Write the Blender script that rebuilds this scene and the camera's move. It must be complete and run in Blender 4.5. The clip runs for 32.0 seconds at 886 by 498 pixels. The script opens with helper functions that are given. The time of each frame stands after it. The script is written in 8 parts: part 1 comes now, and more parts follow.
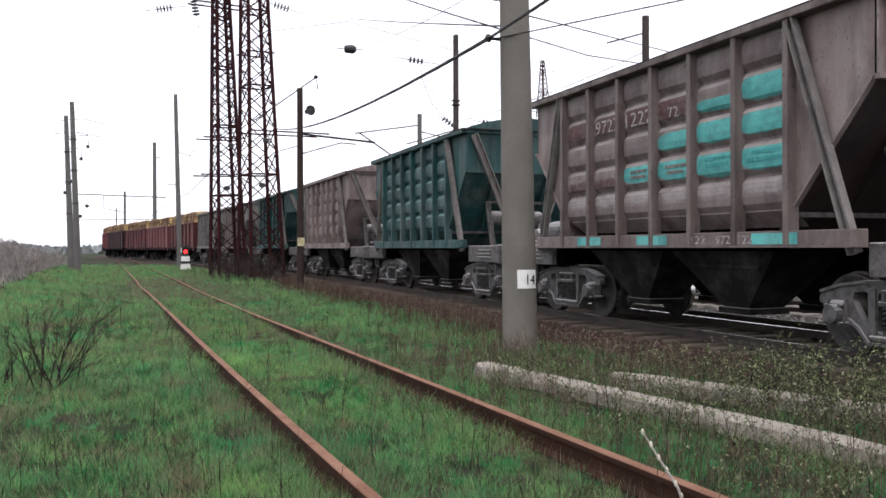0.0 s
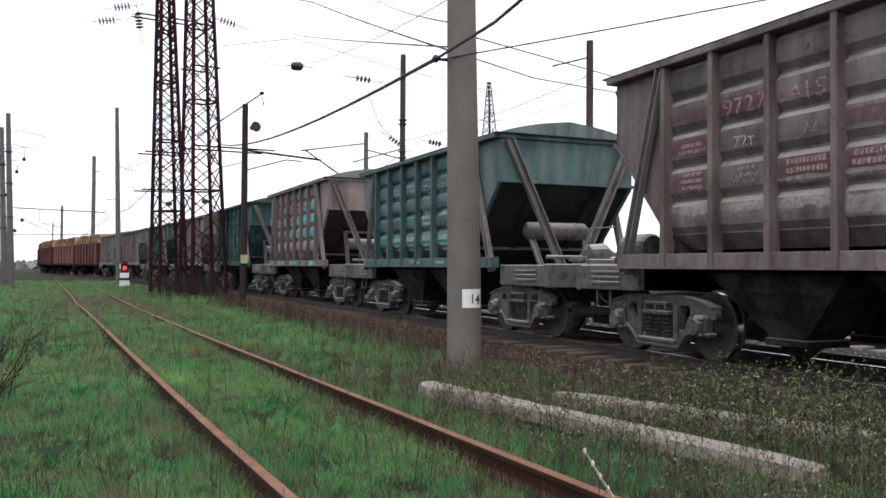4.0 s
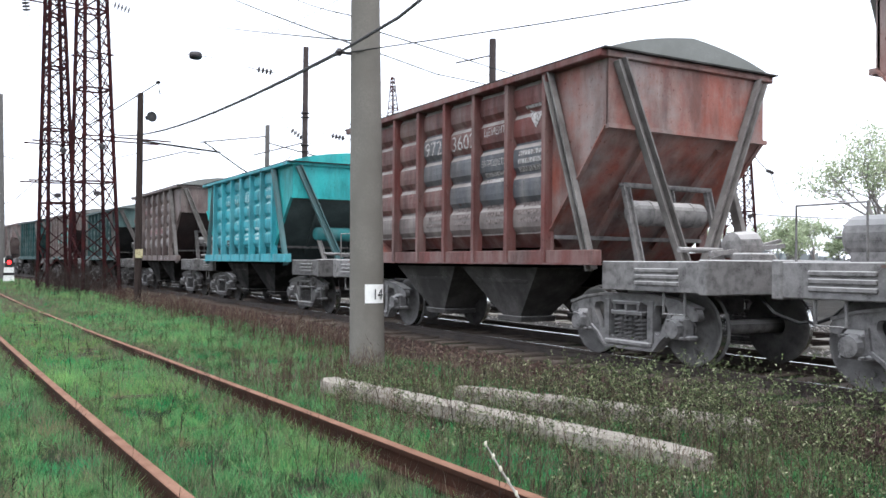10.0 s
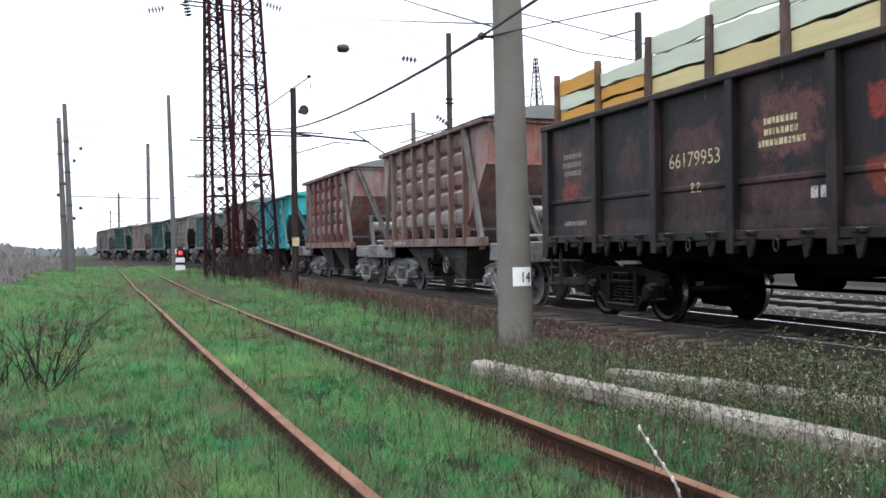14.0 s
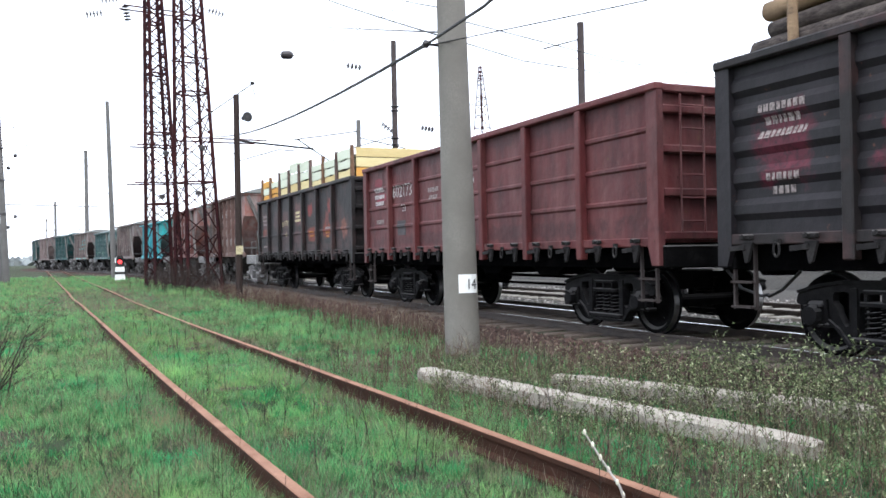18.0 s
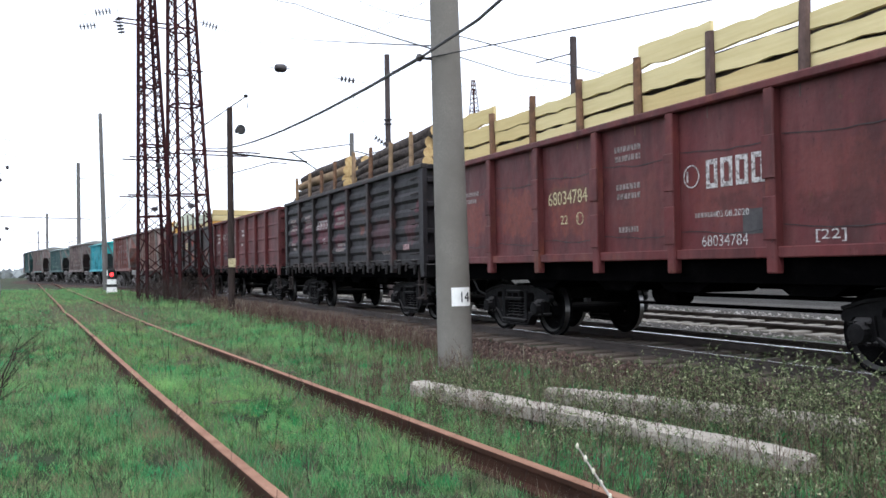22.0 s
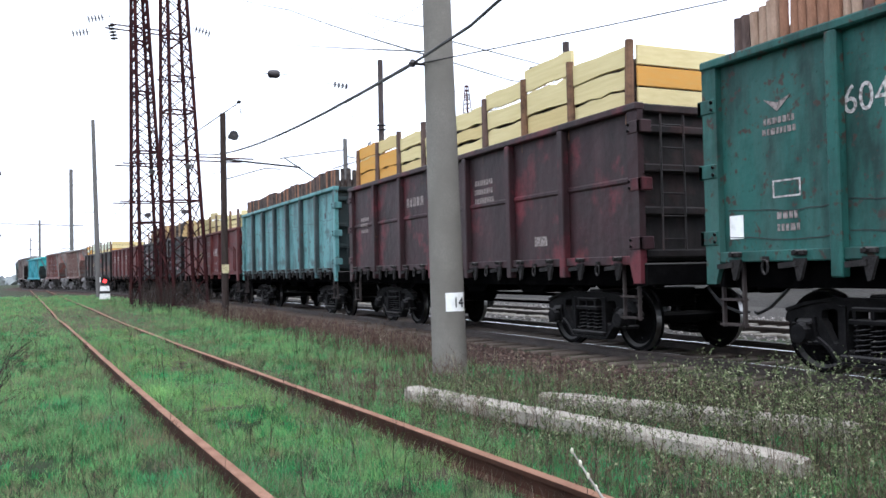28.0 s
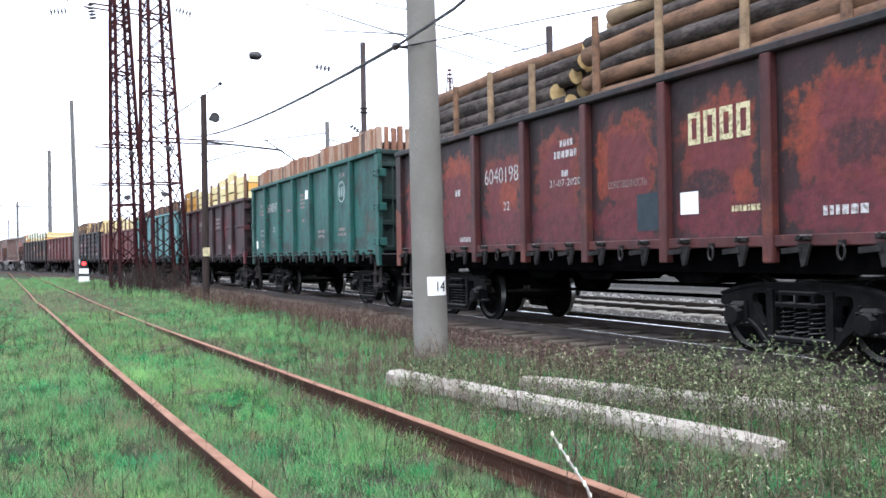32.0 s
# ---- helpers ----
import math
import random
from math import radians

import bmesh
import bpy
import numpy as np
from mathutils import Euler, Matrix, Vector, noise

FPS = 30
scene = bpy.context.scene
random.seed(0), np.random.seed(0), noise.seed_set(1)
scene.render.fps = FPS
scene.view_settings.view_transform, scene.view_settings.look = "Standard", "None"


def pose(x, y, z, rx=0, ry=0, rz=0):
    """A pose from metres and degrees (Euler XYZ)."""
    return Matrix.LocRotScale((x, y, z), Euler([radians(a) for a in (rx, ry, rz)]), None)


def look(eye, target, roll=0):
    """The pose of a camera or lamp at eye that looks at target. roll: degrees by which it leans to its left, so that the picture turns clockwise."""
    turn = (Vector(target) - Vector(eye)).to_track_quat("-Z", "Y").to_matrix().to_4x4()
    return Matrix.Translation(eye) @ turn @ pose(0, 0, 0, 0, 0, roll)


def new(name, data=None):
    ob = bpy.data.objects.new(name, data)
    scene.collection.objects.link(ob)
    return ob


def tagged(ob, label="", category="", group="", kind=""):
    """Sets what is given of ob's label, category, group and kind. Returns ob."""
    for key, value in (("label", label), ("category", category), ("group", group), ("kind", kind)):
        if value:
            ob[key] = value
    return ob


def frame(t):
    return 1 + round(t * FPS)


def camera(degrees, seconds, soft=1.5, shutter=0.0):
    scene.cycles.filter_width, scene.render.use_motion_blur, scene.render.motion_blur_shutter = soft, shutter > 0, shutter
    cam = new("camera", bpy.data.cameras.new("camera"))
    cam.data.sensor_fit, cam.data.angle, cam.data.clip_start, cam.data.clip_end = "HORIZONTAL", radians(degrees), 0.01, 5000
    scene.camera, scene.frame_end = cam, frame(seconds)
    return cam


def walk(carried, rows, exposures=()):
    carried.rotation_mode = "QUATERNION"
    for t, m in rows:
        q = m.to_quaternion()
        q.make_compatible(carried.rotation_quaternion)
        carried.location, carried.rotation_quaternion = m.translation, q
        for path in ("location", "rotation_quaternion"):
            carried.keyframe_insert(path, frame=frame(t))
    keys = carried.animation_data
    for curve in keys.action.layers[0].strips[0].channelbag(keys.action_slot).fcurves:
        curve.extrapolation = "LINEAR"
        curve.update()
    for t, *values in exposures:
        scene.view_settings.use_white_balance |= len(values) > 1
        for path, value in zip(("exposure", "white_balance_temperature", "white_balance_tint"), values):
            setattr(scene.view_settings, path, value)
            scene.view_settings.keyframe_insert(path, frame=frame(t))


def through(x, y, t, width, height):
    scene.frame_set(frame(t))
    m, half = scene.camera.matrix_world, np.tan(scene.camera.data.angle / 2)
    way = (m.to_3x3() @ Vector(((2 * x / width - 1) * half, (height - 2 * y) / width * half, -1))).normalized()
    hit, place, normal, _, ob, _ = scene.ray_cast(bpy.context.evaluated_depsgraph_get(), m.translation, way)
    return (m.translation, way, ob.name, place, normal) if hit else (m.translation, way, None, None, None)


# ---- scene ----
from mathutils.geometry import tessellate_polygon

cam = camera(54.5, 32.0, soft=1.6)
EYE = (0.0, 0.0, 1.2725)
PATH = [
    (0.0, 89.92, 0.14, -19.74),
    (0.5, 90.08, -0.05, -20.27),
    (1.0, 90.57, -0.15, -20.85),
    (1.5, 91.07, -0.33, -21.30),
    (2.0, 90.98, -0.21, -21.80),
    (2.5, 90.93, -0.31, -22.25),
    (3.0, 90.96, -0.29, -22.65),
    (3.5, 91.03, -0.24, -23.04),
    (4.0, 91.19, -0.39, -23.38),
    (4.5, 91.28, -0.26, -23.56),
    (6.5, 91.09, -0.28, -23.36),
    (7.0, 91.11, -0.50, -23.01),
    (7.5, 91.12, -0.37, -22.85),
    (8.0, 89.90, -0.35, -22.37),
    (8.5, 89.96, 0.27, -22.15),
    (9.0, 90.04, 0.96, -23.81),
    (9.5, 90.30, 1.03, -29.71),
    (10.0, 90.93, -0.54, -29.84),
    (10.5, 92.01, -0.36, -34.17),
    (11.0, 92.06, -0.44, -30.73),
    (11.5, 90.77, 0.67, -26.12),
    (12.0, 90.49, 0.85, -21.93),
    (12.5, 90.57, 0.32, -19.82),
    (13.0, 89.86, 0.28, -21.49),
    (13.5, 90.20, 0.74, -20.73),
    (14.0, 89.81, 0.75, -20.07),
    (14.5, 90.20, 0.47, -22.91),
    (15.0, 90.71, 0.40, -25.11),
    (15.5, 90.28, 0.65, -25.75),
    (17.5, 89.69, 0.98, -24.95),
    (18.0, 90.25, 1.06, -23.67),
    (18.5, 90.55, 1.08, -22.56),
    (19.0, 91.05, 0.94, -23.20),
    (19.5, 91.34, 1.00, -23.32),
    (20.0, 91.92, 1.02, -23.44),
    (20.5, 91.45, 1.07, -23.82),
    (21.0, 91.17, 1.04, -23.66),
    (21.5, 91.12, 1.05, -23.97),
    (22.0, 91.11, 0.95, -24.14),
    (22.5, 91.29, 0.95, -24.66),
    (23.0, 91.27, 0.88, -24.59),
    (23.5, 91.38, 0.87, -24.45),
    (24.0, 91.46, 1.00, -24.40),
    (24.5, 91.53, 1.02, -24.30),
    (25.0, 91.36, 0.90, -24.38),
    (25.5, 91.01, 0.97, -24.47),
    (27.5, 91.41, 1.09, -24.46),
    (28.0, 91.45, 1.19, -24.54),
    (28.5, 91.46, 1.22, -24.83),
    (29.0, 91.06, 1.13, -25.17),
    (29.5, 90.68, 1.04, -25.36),
    (30.0, 90.70, 0.99, -25.29),
    (30.5, 90.70, 0.89, -25.15),
    (31.0, 90.79, 0.67, -25.58),
    (31.5, 90.60, 0.76, -25.61),
    (32.0, 90.37, 0.91, -25.74),]
STOPS = [(0.0, 0.42), (3.0, 0.24), (8.5, 0.28), (10.0, 0.92), (12.0, 0.82), (13.0, 0.55), (14.0, 0.75), (15.5, 1.08), (18.0, 1.25), (19.0, 0.88), (22.0, 0.88), (25.0, 0.75), (28.0, 1.0), (29.0, 1.15), (30.0, 1.35), (32.0, 1.46)]
WHITE = [(0.0, 6680, 15), (4.0, 6620, 13), (8.0, 6500, 10), (10.5, 6280, 10), (15.0, 6220, 9), (22.0, 6150, 10), (32.0, 5990, 11)]
EXPOSE = [(t, e, float(np.interp(t, [w[0] for w in WHITE], [w[1] for w in WHITE])), float(np.interp(t, [w[0] for w in WHITE], [w[2] for w in WHITE]))) for t, e in STOPS]
walk(cam, [(t, pose(*EYE, rx, ry, rz)) for t, rx, ry, rz in PATH], EXPOSE)

# ---- world and light: a bright overcast sky ----
world = bpy.data.worlds.new("sky")
scene.world = world
world.use_nodes = True
wn = world.node_tree.nodes
wl = world.node_tree.links
sky = wn.new("ShaderNodeTexSky")
sky.sky_type = "NISHITA"
sky.sun_disc = False
sky.sun_elevation = radians(48)
sky.sun_rotation = radians(150)
sky.dust_density = 4.0
# a closed cloud layer: mostly even white, with a little of the sky's own gradient
veil = wn.new("ShaderNodeMix")
veil.data_type = "RGBA"
veil.inputs[0].default_value = 0.82
veil.inputs[7].default_value = (8.8, 9.2, 10.0, 1)
wl.new(sky.outputs[0], veil.inputs[6])
wl.new(veil.outputs[2], wn["Background"].inputs[0])
wn["Background"].inputs[1].default_value = 0.14
sun_data = bpy.data.lights.new("sun", "SUN")
sun_data.energy = 0.9
sun_data.angle = radians(14)
sun_data.color = (1.0, 0.97, 0.92)
sun = new("sun", sun_data)
sun.matrix_world = look((0, 0, 60), (22, 30, 0))


# ---- materials ----
def shader(name, rough=0.8, metal=0.0):
    m = bpy.data.materials.new(name)
    m.use_nodes = True
    nt = m.node_tree
    b = nt.nodes["Principled BSDF"]
    b.inputs["Roughness"].default_value = rough
    b.inputs["Metallic"].default_value = metal
    if rough > 0.75:
        b.inputs["Specular IOR Level"].default_value = 0.12
    elif not metal:
        b.inputs["Specular IOR Level"].default_value = 0.28
    return m, nt, b


def noise_fac(nt, scale, lo, hi, stretch=(1, 1, 1), detail=5, vary=True):
    """A soft-stepped noise between 0 and 1, in metres of the object's own space."""
    co = nt.nodes.new("ShaderNodeTexCoord")
    mp = nt.nodes.new("ShaderNodeMapping")
    mp.inputs["Scale"].default_value = stretch
    nt.links.new(co.outputs["Object"], mp.inputs["Vector"])
    if vary:
        oi = nt.nodes.new("ShaderNodeObjectInfo")
        mu = nt.nodes.new("ShaderNodeMath")
        mu.operation = "MULTIPLY"
        mu.inputs[1].default_value = 37.0
        nt.links.new(oi.outputs["Random"], mu.inputs[0])
        nt.links.new(mu.outputs[0], mp.inputs["Location"])
    n = nt.nodes.new("ShaderNodeTexNoise")
    n.inputs["Scale"].default_value = scale
    n.inputs["Detail"].default_value = detail
    n.inputs["Roughness"].default_value = 0.62
    nt.links.new(mp.outputs[0], n.inputs["Vector"])
    r = nt.nodes.new("ShaderNodeMapRange")
    r.inputs["From Min"].default_value = lo
    r.inputs["From Max"].default_value = hi
    nt.links.new(n.outputs["Fac"], r.inputs["Value"])
    return r.outputs[0]


def blend(nt, fac, a, b, mode="MIX"):
    m = nt.nodes.new("ShaderNodeMix")
    m.data_type, m.blend_type = "RGBA", mode
    if isinstance(fac, float):
        m.inputs[0].default_value = fac
    else:
        nt.links.new(fac, m.inputs[0])
    for k, c in ((6, a), (7, b)):
        if isinstance(c, tuple):
            m.inputs[k].default_value = (*c, 1)
        else:
            nt.links.new(c, m.inputs[k])
    return m.outputs[2]


def bump(nt, b, fac, strength, dist):
    n = nt.nodes.new("ShaderNodeBump")
    n.inputs["Strength"].default_value = strength
    n.inputs["Distance"].default_value = dist
    nt.links.new(fac, n.inputs["Height"])
    nt.links.new(n.outputs[0], b.inputs["Normal"])


def two_tone(name, a, b, scale, lo=0.35, hi=0.65, rough=0.85, metal=0.0, fine=0.0, fine_scale=60, stretch=(1, 1, 1), dist=0.004, vary=True):
    m, nt, p = shader(name, rough, metal)
    c = blend(nt, noise_fac(nt, scale, lo, hi, stretch, vary=vary), a, b)
    f = noise_fac(nt, fine_scale, 0.3, 0.7, stretch, vary=vary)
    if fine:
        c = blend(nt, f, c, tuple(x * (1 - fine) for x in a), "MIX")
    nt.links.new(c, p.inputs["Base Color"])
    bump(nt, p, f, 0.5, dist)
    return m


def lit_tops(m, colour, lo=0.25, hi=0.8, most=0.8):
    """Light from above put into the colour of faces that look up, along with pale dust."""
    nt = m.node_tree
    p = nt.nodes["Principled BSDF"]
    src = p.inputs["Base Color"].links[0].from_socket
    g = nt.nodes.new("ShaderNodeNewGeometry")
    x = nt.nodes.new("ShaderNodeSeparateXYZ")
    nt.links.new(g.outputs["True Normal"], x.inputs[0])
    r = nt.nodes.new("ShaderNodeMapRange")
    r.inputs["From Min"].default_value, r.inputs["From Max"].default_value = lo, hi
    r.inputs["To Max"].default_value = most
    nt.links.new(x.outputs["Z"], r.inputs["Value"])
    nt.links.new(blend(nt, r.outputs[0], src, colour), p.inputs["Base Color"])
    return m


def paint(name, base, second, rust=0.45, dust=0.5, dust_colour=(0.30, 0.27, 0.25), rust_colour=(0.09, 0.035, 0.02), worn=None, worn_at=0.6, rough=0.62, scorch=None, scorch_at=0.6, grime=0.6):
    """Old wagon paint: two shades in patches, streaks of dust, rust in specks and sheets."""
    m, nt, p = shader(name, rough)
    c = blend(nt, noise_fac(nt, 1.3, 0.38, 0.66), base, second)
    if worn:
        c = blend(nt, noise_fac(nt, 0.9, worn_at, worn_at + 0.1, detail=8), c, worn)
    if scorch:
        c = blend(nt, noise_fac(nt, 1.5, scorch_at, scorch_at + 0.07, (1, 1, 0.45), detail=8), c, scorch)
    streak = noise_fac(nt, 3.0, 0.42, 0.75, (1, 1, 0.12))
    mu = nt.nodes.new("ShaderNodeMath")
    mu.operation = "MULTIPLY"
    mu.inputs[1].default_value = dust
    nt.links.new(streak, mu.inputs[0])
    c = blend(nt, mu.outputs[0], c, dust_colour)
    run_ = nt.nodes.new("ShaderNodeMath")
    run_.operation = "MULTIPLY"
    run_.inputs[1].default_value = grime
    nt.links.new(noise_fac(nt, 2.2, 0.46, 0.66, (1, 1, 0.3), detail=9), run_.inputs[0])
    c = blend(nt, run_.outputs[0], c, tuple(0.22 * v for v in base))
    c = blend(nt, noise_fac(nt, 7.0, 1.0 - rust, 1.06 - rust, detail=9), c, rust_colour)
    fine = noise_fac(nt, 55, 0.3, 0.7)
    c = blend(nt, fine, c, blend(nt, 0.22, c, (0.02, 0.02, 0.02)))
    speck = nt.nodes.new("ShaderNodeMath")
    speck.operation = "MULTIPLY"
    speck.inputs[1].default_value = 0.75
    nt.links.new(noise_fac(nt, 24, 0.62, 0.68, (1, 1, 0.7), detail=7), speck.inputs[0])
    c = blend(nt, speck.outputs[0], c, tuple(0.3 * v for v in base))
    scuff = nt.nodes.new("ShaderNodeMath")
    scuff.operation = "MULTIPLY"
    scuff.inputs[1].default_value = 0.5
    nt.links.new(noise_fac(nt, 13, 0.63, 0.72, (1, 1, 0.35), detail=8), scuff.inputs[0])
    c = blend(nt, scuff.outputs[0], c, tuple(0.5 * (v + d) for v, d in zip(second, dust_colour)))
    nt.links.new(c, p.inputs["Base Color"])
    dent = nt.nodes.new("ShaderNodeBump")
    dent.inputs["Strength"].default_value = 0.28
    dent.inputs["Distance"].default_value = 0.06
    nt.links.new(noise_fac(nt, 1.9, 0.2, 0.8, detail=2), dent.inputs["Height"])
    fine_bump = nt.nodes.new("ShaderNodeBump")
    fine_bump.inputs["Strength"].default_value = 0.4
    fine_bump.inputs["Distance"].default_value = 0.012
    nt.links.new(noise_fac(nt, 9, 0.2, 0.8), fine_bump.inputs["Height"])
    nt.links.new(dent.outputs[0], fine_bump.inputs["Normal"])
    nt.links.new(fine_bump.outputs[0], p.inputs["Normal"])
    return m


def patched(m, spots):
    """Repainted or rubbed patches on the near side of a wagon: (y, z, width, height, colour, strength, raggedness)."""
    nt = m.node_tree
    p = nt.nodes["Principled BSDF"]
    c = p.inputs["Base Color"].links[0].from_socket
    co = nt.nodes.new("ShaderNodeTexCoord")
    xyz = nt.nodes.new("ShaderNodeSeparateXYZ")
    nt.links.new(co.outputs["Object"], xyz.inputs[0])
    rag = noise_fac(nt, 4.2, 0.0, 1.0, detail=10)
    chip = noise_fac(nt, 15, 0.36, 0.5, detail=8)
    tone = noise_fac(nt, 6.0, 0.35, 0.7, detail=6)

    def calc(op, a, b, d=None):
        n = nt.nodes.new("ShaderNodeMath")
        n.operation = op
        for k, v in enumerate((a, b) if d is None else (a, b, d)):
            if isinstance(v, (int, float)):
                n.inputs[k].default_value = v
            else:
                nt.links.new(v, n.inputs[k])
        return n.outputs[0]

    for y, z, w, h, colour, most, ragged in spots:
        dy = calc("ABSOLUTE", calc("MULTIPLY_ADD", xyz.outputs["Y"], 2 / w, -2 * y / w), 0)
        dz = calc("ABSOLUTE", calc("MULTIPLY_ADD", xyz.outputs["Z"], 2 / h, -2 * z / h), 0)
        d = calc("POWER", calc("ADD", calc("POWER", dy, 3.0), calc("POWER", dz, 3.0)), 0.333)
        d = calc("MULTIPLY_ADD", rag, ragged * 4.4, calc("ADD", d, -2.2 * ragged))
        r = nt.nodes.new("ShaderNodeMapRange")
        r.inputs["From Min"].default_value, r.inputs["From Max"].default_value = 1.06, 1.06 - 0.1 - 0.5 * ragged
        r.inputs["To Max"].default_value = most
        nt.links.new(d, r.inputs["Value"])
        worn = calc("MULTIPLY", r.outputs[0], calc("MULTIPLY_ADD", chip, min(0.6, 1.5 * ragged), 1 - min(0.6, 1.5 * ragged)))
        c = blend(nt, worn, c, blend(nt, tone, colour, tuple(0.6 * v for v in colour)))
    nt.links.new(c, p.inputs["Base Color"])
    return m


M_CONCRETE = two_tone("concrete_old", (0.205, 0.192, 0.172), (0.125, 0.115, 0.10), 1.6, 0.3, 0.7, 0.9, fine=0.3, fine_scale=45, dist=0.006)
M_BEAM = two_tone("concrete_pale", (0.35, 0.32, 0.275), (0.18, 0.16, 0.13), 3.0, 0.45, 0.72, 0.92, fine=0.25, fine_scale=35, dist=0.01)
# old rails: lit top and shaded sides put into two tones of rust
M_RAILRUST = two_tone("rail_lit_rust", (0.28, 0.155, 0.105), (0.13, 0.06, 0.036), 3.0, 0.35, 0.65, 0.85, fine=0.3, fine_scale=40, vary=False)
M_RAILSIDE = two_tone("rail_shaded_rust", (0.05, 0.021, 0.013), (0.02, 0.011, 0.008), 4.0, rough=0.9, fine=0.2, vary=False)
M_RAILTOP = two_tone("rail_polished", (0.62, 0.61, 0.60), (0.5, 0.49, 0.48), 1.0, rough=0.22, metal=1.0, dist=0.0005, vary=False)
M_RAILDULL = two_tone("rail_brown_head", (0.05, 0.038, 0.032), (0.03, 0.023, 0.02), 3.0, rough=0.6, vary=False)
M_BALLAST = two_tone("ballast", (0.085, 0.056, 0.046), (0.022, 0.015, 0.013), 14, 0.3, 0.7, 0.95, fine=0.4, fine_scale=70, dist=0.03, vary=False)
# ballast below the train, its shade painted in as near-black
M_SHADED_BED = two_tone("shaded_ballast", (0.007, 0.006, 0.0055), (0.02, 0.017, 0.015), 14, 0.35, 0.7, 0.95, fine=0.4, fine_scale=70, dist=0.03, vary=False)
M_GREYBALLAST = two_tone("ballast_grey", (0.075, 0.068, 0.062), (0.024, 0.022, 0.02), 12, 0.3, 0.7, 0.95, fine=0.4, dist=0.03, vary=False)
M_SLEEPER_M = two_tone("sleeper_weathered", (0.13, 0.105, 0.088), (0.055, 0.042, 0.036), 4, 0.4, 0.7, 0.95, fine=0.3, stretch=(0.3, 3, 3))
M_SLEEPER = two_tone("sleeper_timber", (0.05, 0.038, 0.032), (0.11, 0.088, 0.075), 4, 0.4, 0.7, 0.95, fine=0.3, stretch=(0.3, 3, 3))
M_SLEEPER_C = two_tone("sleeper_concrete", (0.23, 0.215, 0.19), (0.14, 0.13, 0.115), 4, 0.4, 0.7, 0.95, fine=0.3)
# grimy underframe iron, with the deep shade under the wagons put into its black
M_SHADED_GRIME = two_tone("shaded_underframe_grime", (0.0016, 0.0016, 0.0017), (0.005, 0.0045, 0.0045), 3.0, 0.5, 0.8, 0.95)
M_SHADED_GRIME.node_tree.nodes["Principled BSDF"].inputs["Specular IOR Level"].default_value = 0.0
M_DUSTY = two_tone("dusty_iron", (0.155, 0.148, 0.145), (0.02, 0.019, 0.019), 9.0, 0.44, 0.68, 0.85, fine=0.35)
# gondola running gear: under-wagon shade is part of this near-black iron
M_DARKIRON = two_tone("shaded_iron", (0.003, 0.0029, 0.0031), (0.012, 0.0115, 0.0115), 5.0, 0.45, 0.75, 0.9, fine=0.3)
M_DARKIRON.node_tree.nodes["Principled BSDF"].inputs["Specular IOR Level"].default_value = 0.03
lit_tops(M_DARKIRON, (0.095, 0.09, 0.088))
lit_tops(M_DUSTY, (0.52, 0.505, 0.495))
M_DUSTY_P = lit_tops(two_tone("pale_dusty_iron", (0.25, 0.24, 0.236), (0.04, 0.038, 0.037), 8.0, 0.42, 0.68, 0.9, fine=0.3), (0.55, 0.535, 0.525))
M_WHEEL_P = two_tone("pale_wheel_iron", (0.17, 0.163, 0.16), (0.04, 0.038, 0.037), 5.0, 0.4, 0.68, 0.85, fine=0.3)
M_CHUTE_P = lit_tops(two_tone("pale_chute_dust", (0.05, 0.047, 0.045), (0.14, 0.13, 0.126), 1.8, 0.42, 0.68, 0.95, fine=0.3), (0.3, 0.29, 0.28))
M_AXLE = two_tone("dusty_axle", (0.15, 0.142, 0.138), (0.05, 0.046, 0.045), 4.0, 0.4, 0.68, 0.85, fine=0.3)
M_WHEEL = two_tone("wheel_iron", (0.075, 0.07, 0.068), (0.01, 0.0095, 0.0095), 6.0, 0.4, 0.68, 0.8, fine=0.3)
M_CHUTE = lit_tops(two_tone("chute_grime", (0.012, 0.0115, 0.011), (0.075, 0.07, 0.067), 2.0, 0.46, 0.68, 0.95, fine=0.3), (0.2, 0.19, 0.18))
M_BRACE = two_tone("dusty_brace", (0.23, 0.215, 0.205), (0.08, 0.072, 0.068), 3.0, 0.4, 0.66, 0.9, fine=0.3)
# slope sheets: shade of the end overhang put into a near-black colour
M_SLOPE = two_tone("slope_shade", (0.02, 0.021, 0.021), (0.045, 0.047, 0.046), 1.6, 0.4, 0.66, 0.9, fine=0.3)
M_TREAD = two_tone("wheel_tread", (0.6, 0.6, 0.6), (0.5, 0.5, 0.5), 2.0, rough=0.2, metal=1.0, dist=0.0005)
M_TREAD_D = two_tone("wheel_tread_dull", (0.3, 0.3, 0.3), (0.16, 0.155, 0.15), 3.0, rough=0.35, metal=1.0, dist=0.0005)
# side frames of the gondola bogies, darkened for the shade they stand in
M_DARKFRAME = lit_tops(two_tone("shaded_frame_iron", (0.006, 0.0057, 0.006), (0.02, 0.0185, 0.0185), 6.0, 0.42, 0.7, 0.85, fine=0.3), (0.085, 0.08, 0.078))
M_LATTICE = two_tone("lattice_rust", (0.045, 0.011, 0.011), (0.010, 0.006, 0.009), 2.0, 0.4, 0.6, 0.85, fine=0.3, vary=False)
M_POLEWOOD = two_tone("pole_timber", (0.028, 0.02, 0.018), (0.05, 0.038, 0.034), 6, 0.4, 0.7, 0.95, stretch=(4, 4, 0.3))
M_GREYPOLE = two_tone("pole_grey", (0.15, 0.145, 0.14), (0.10, 0.095, 0.09), 2, rough=0.9, fine=0.2)
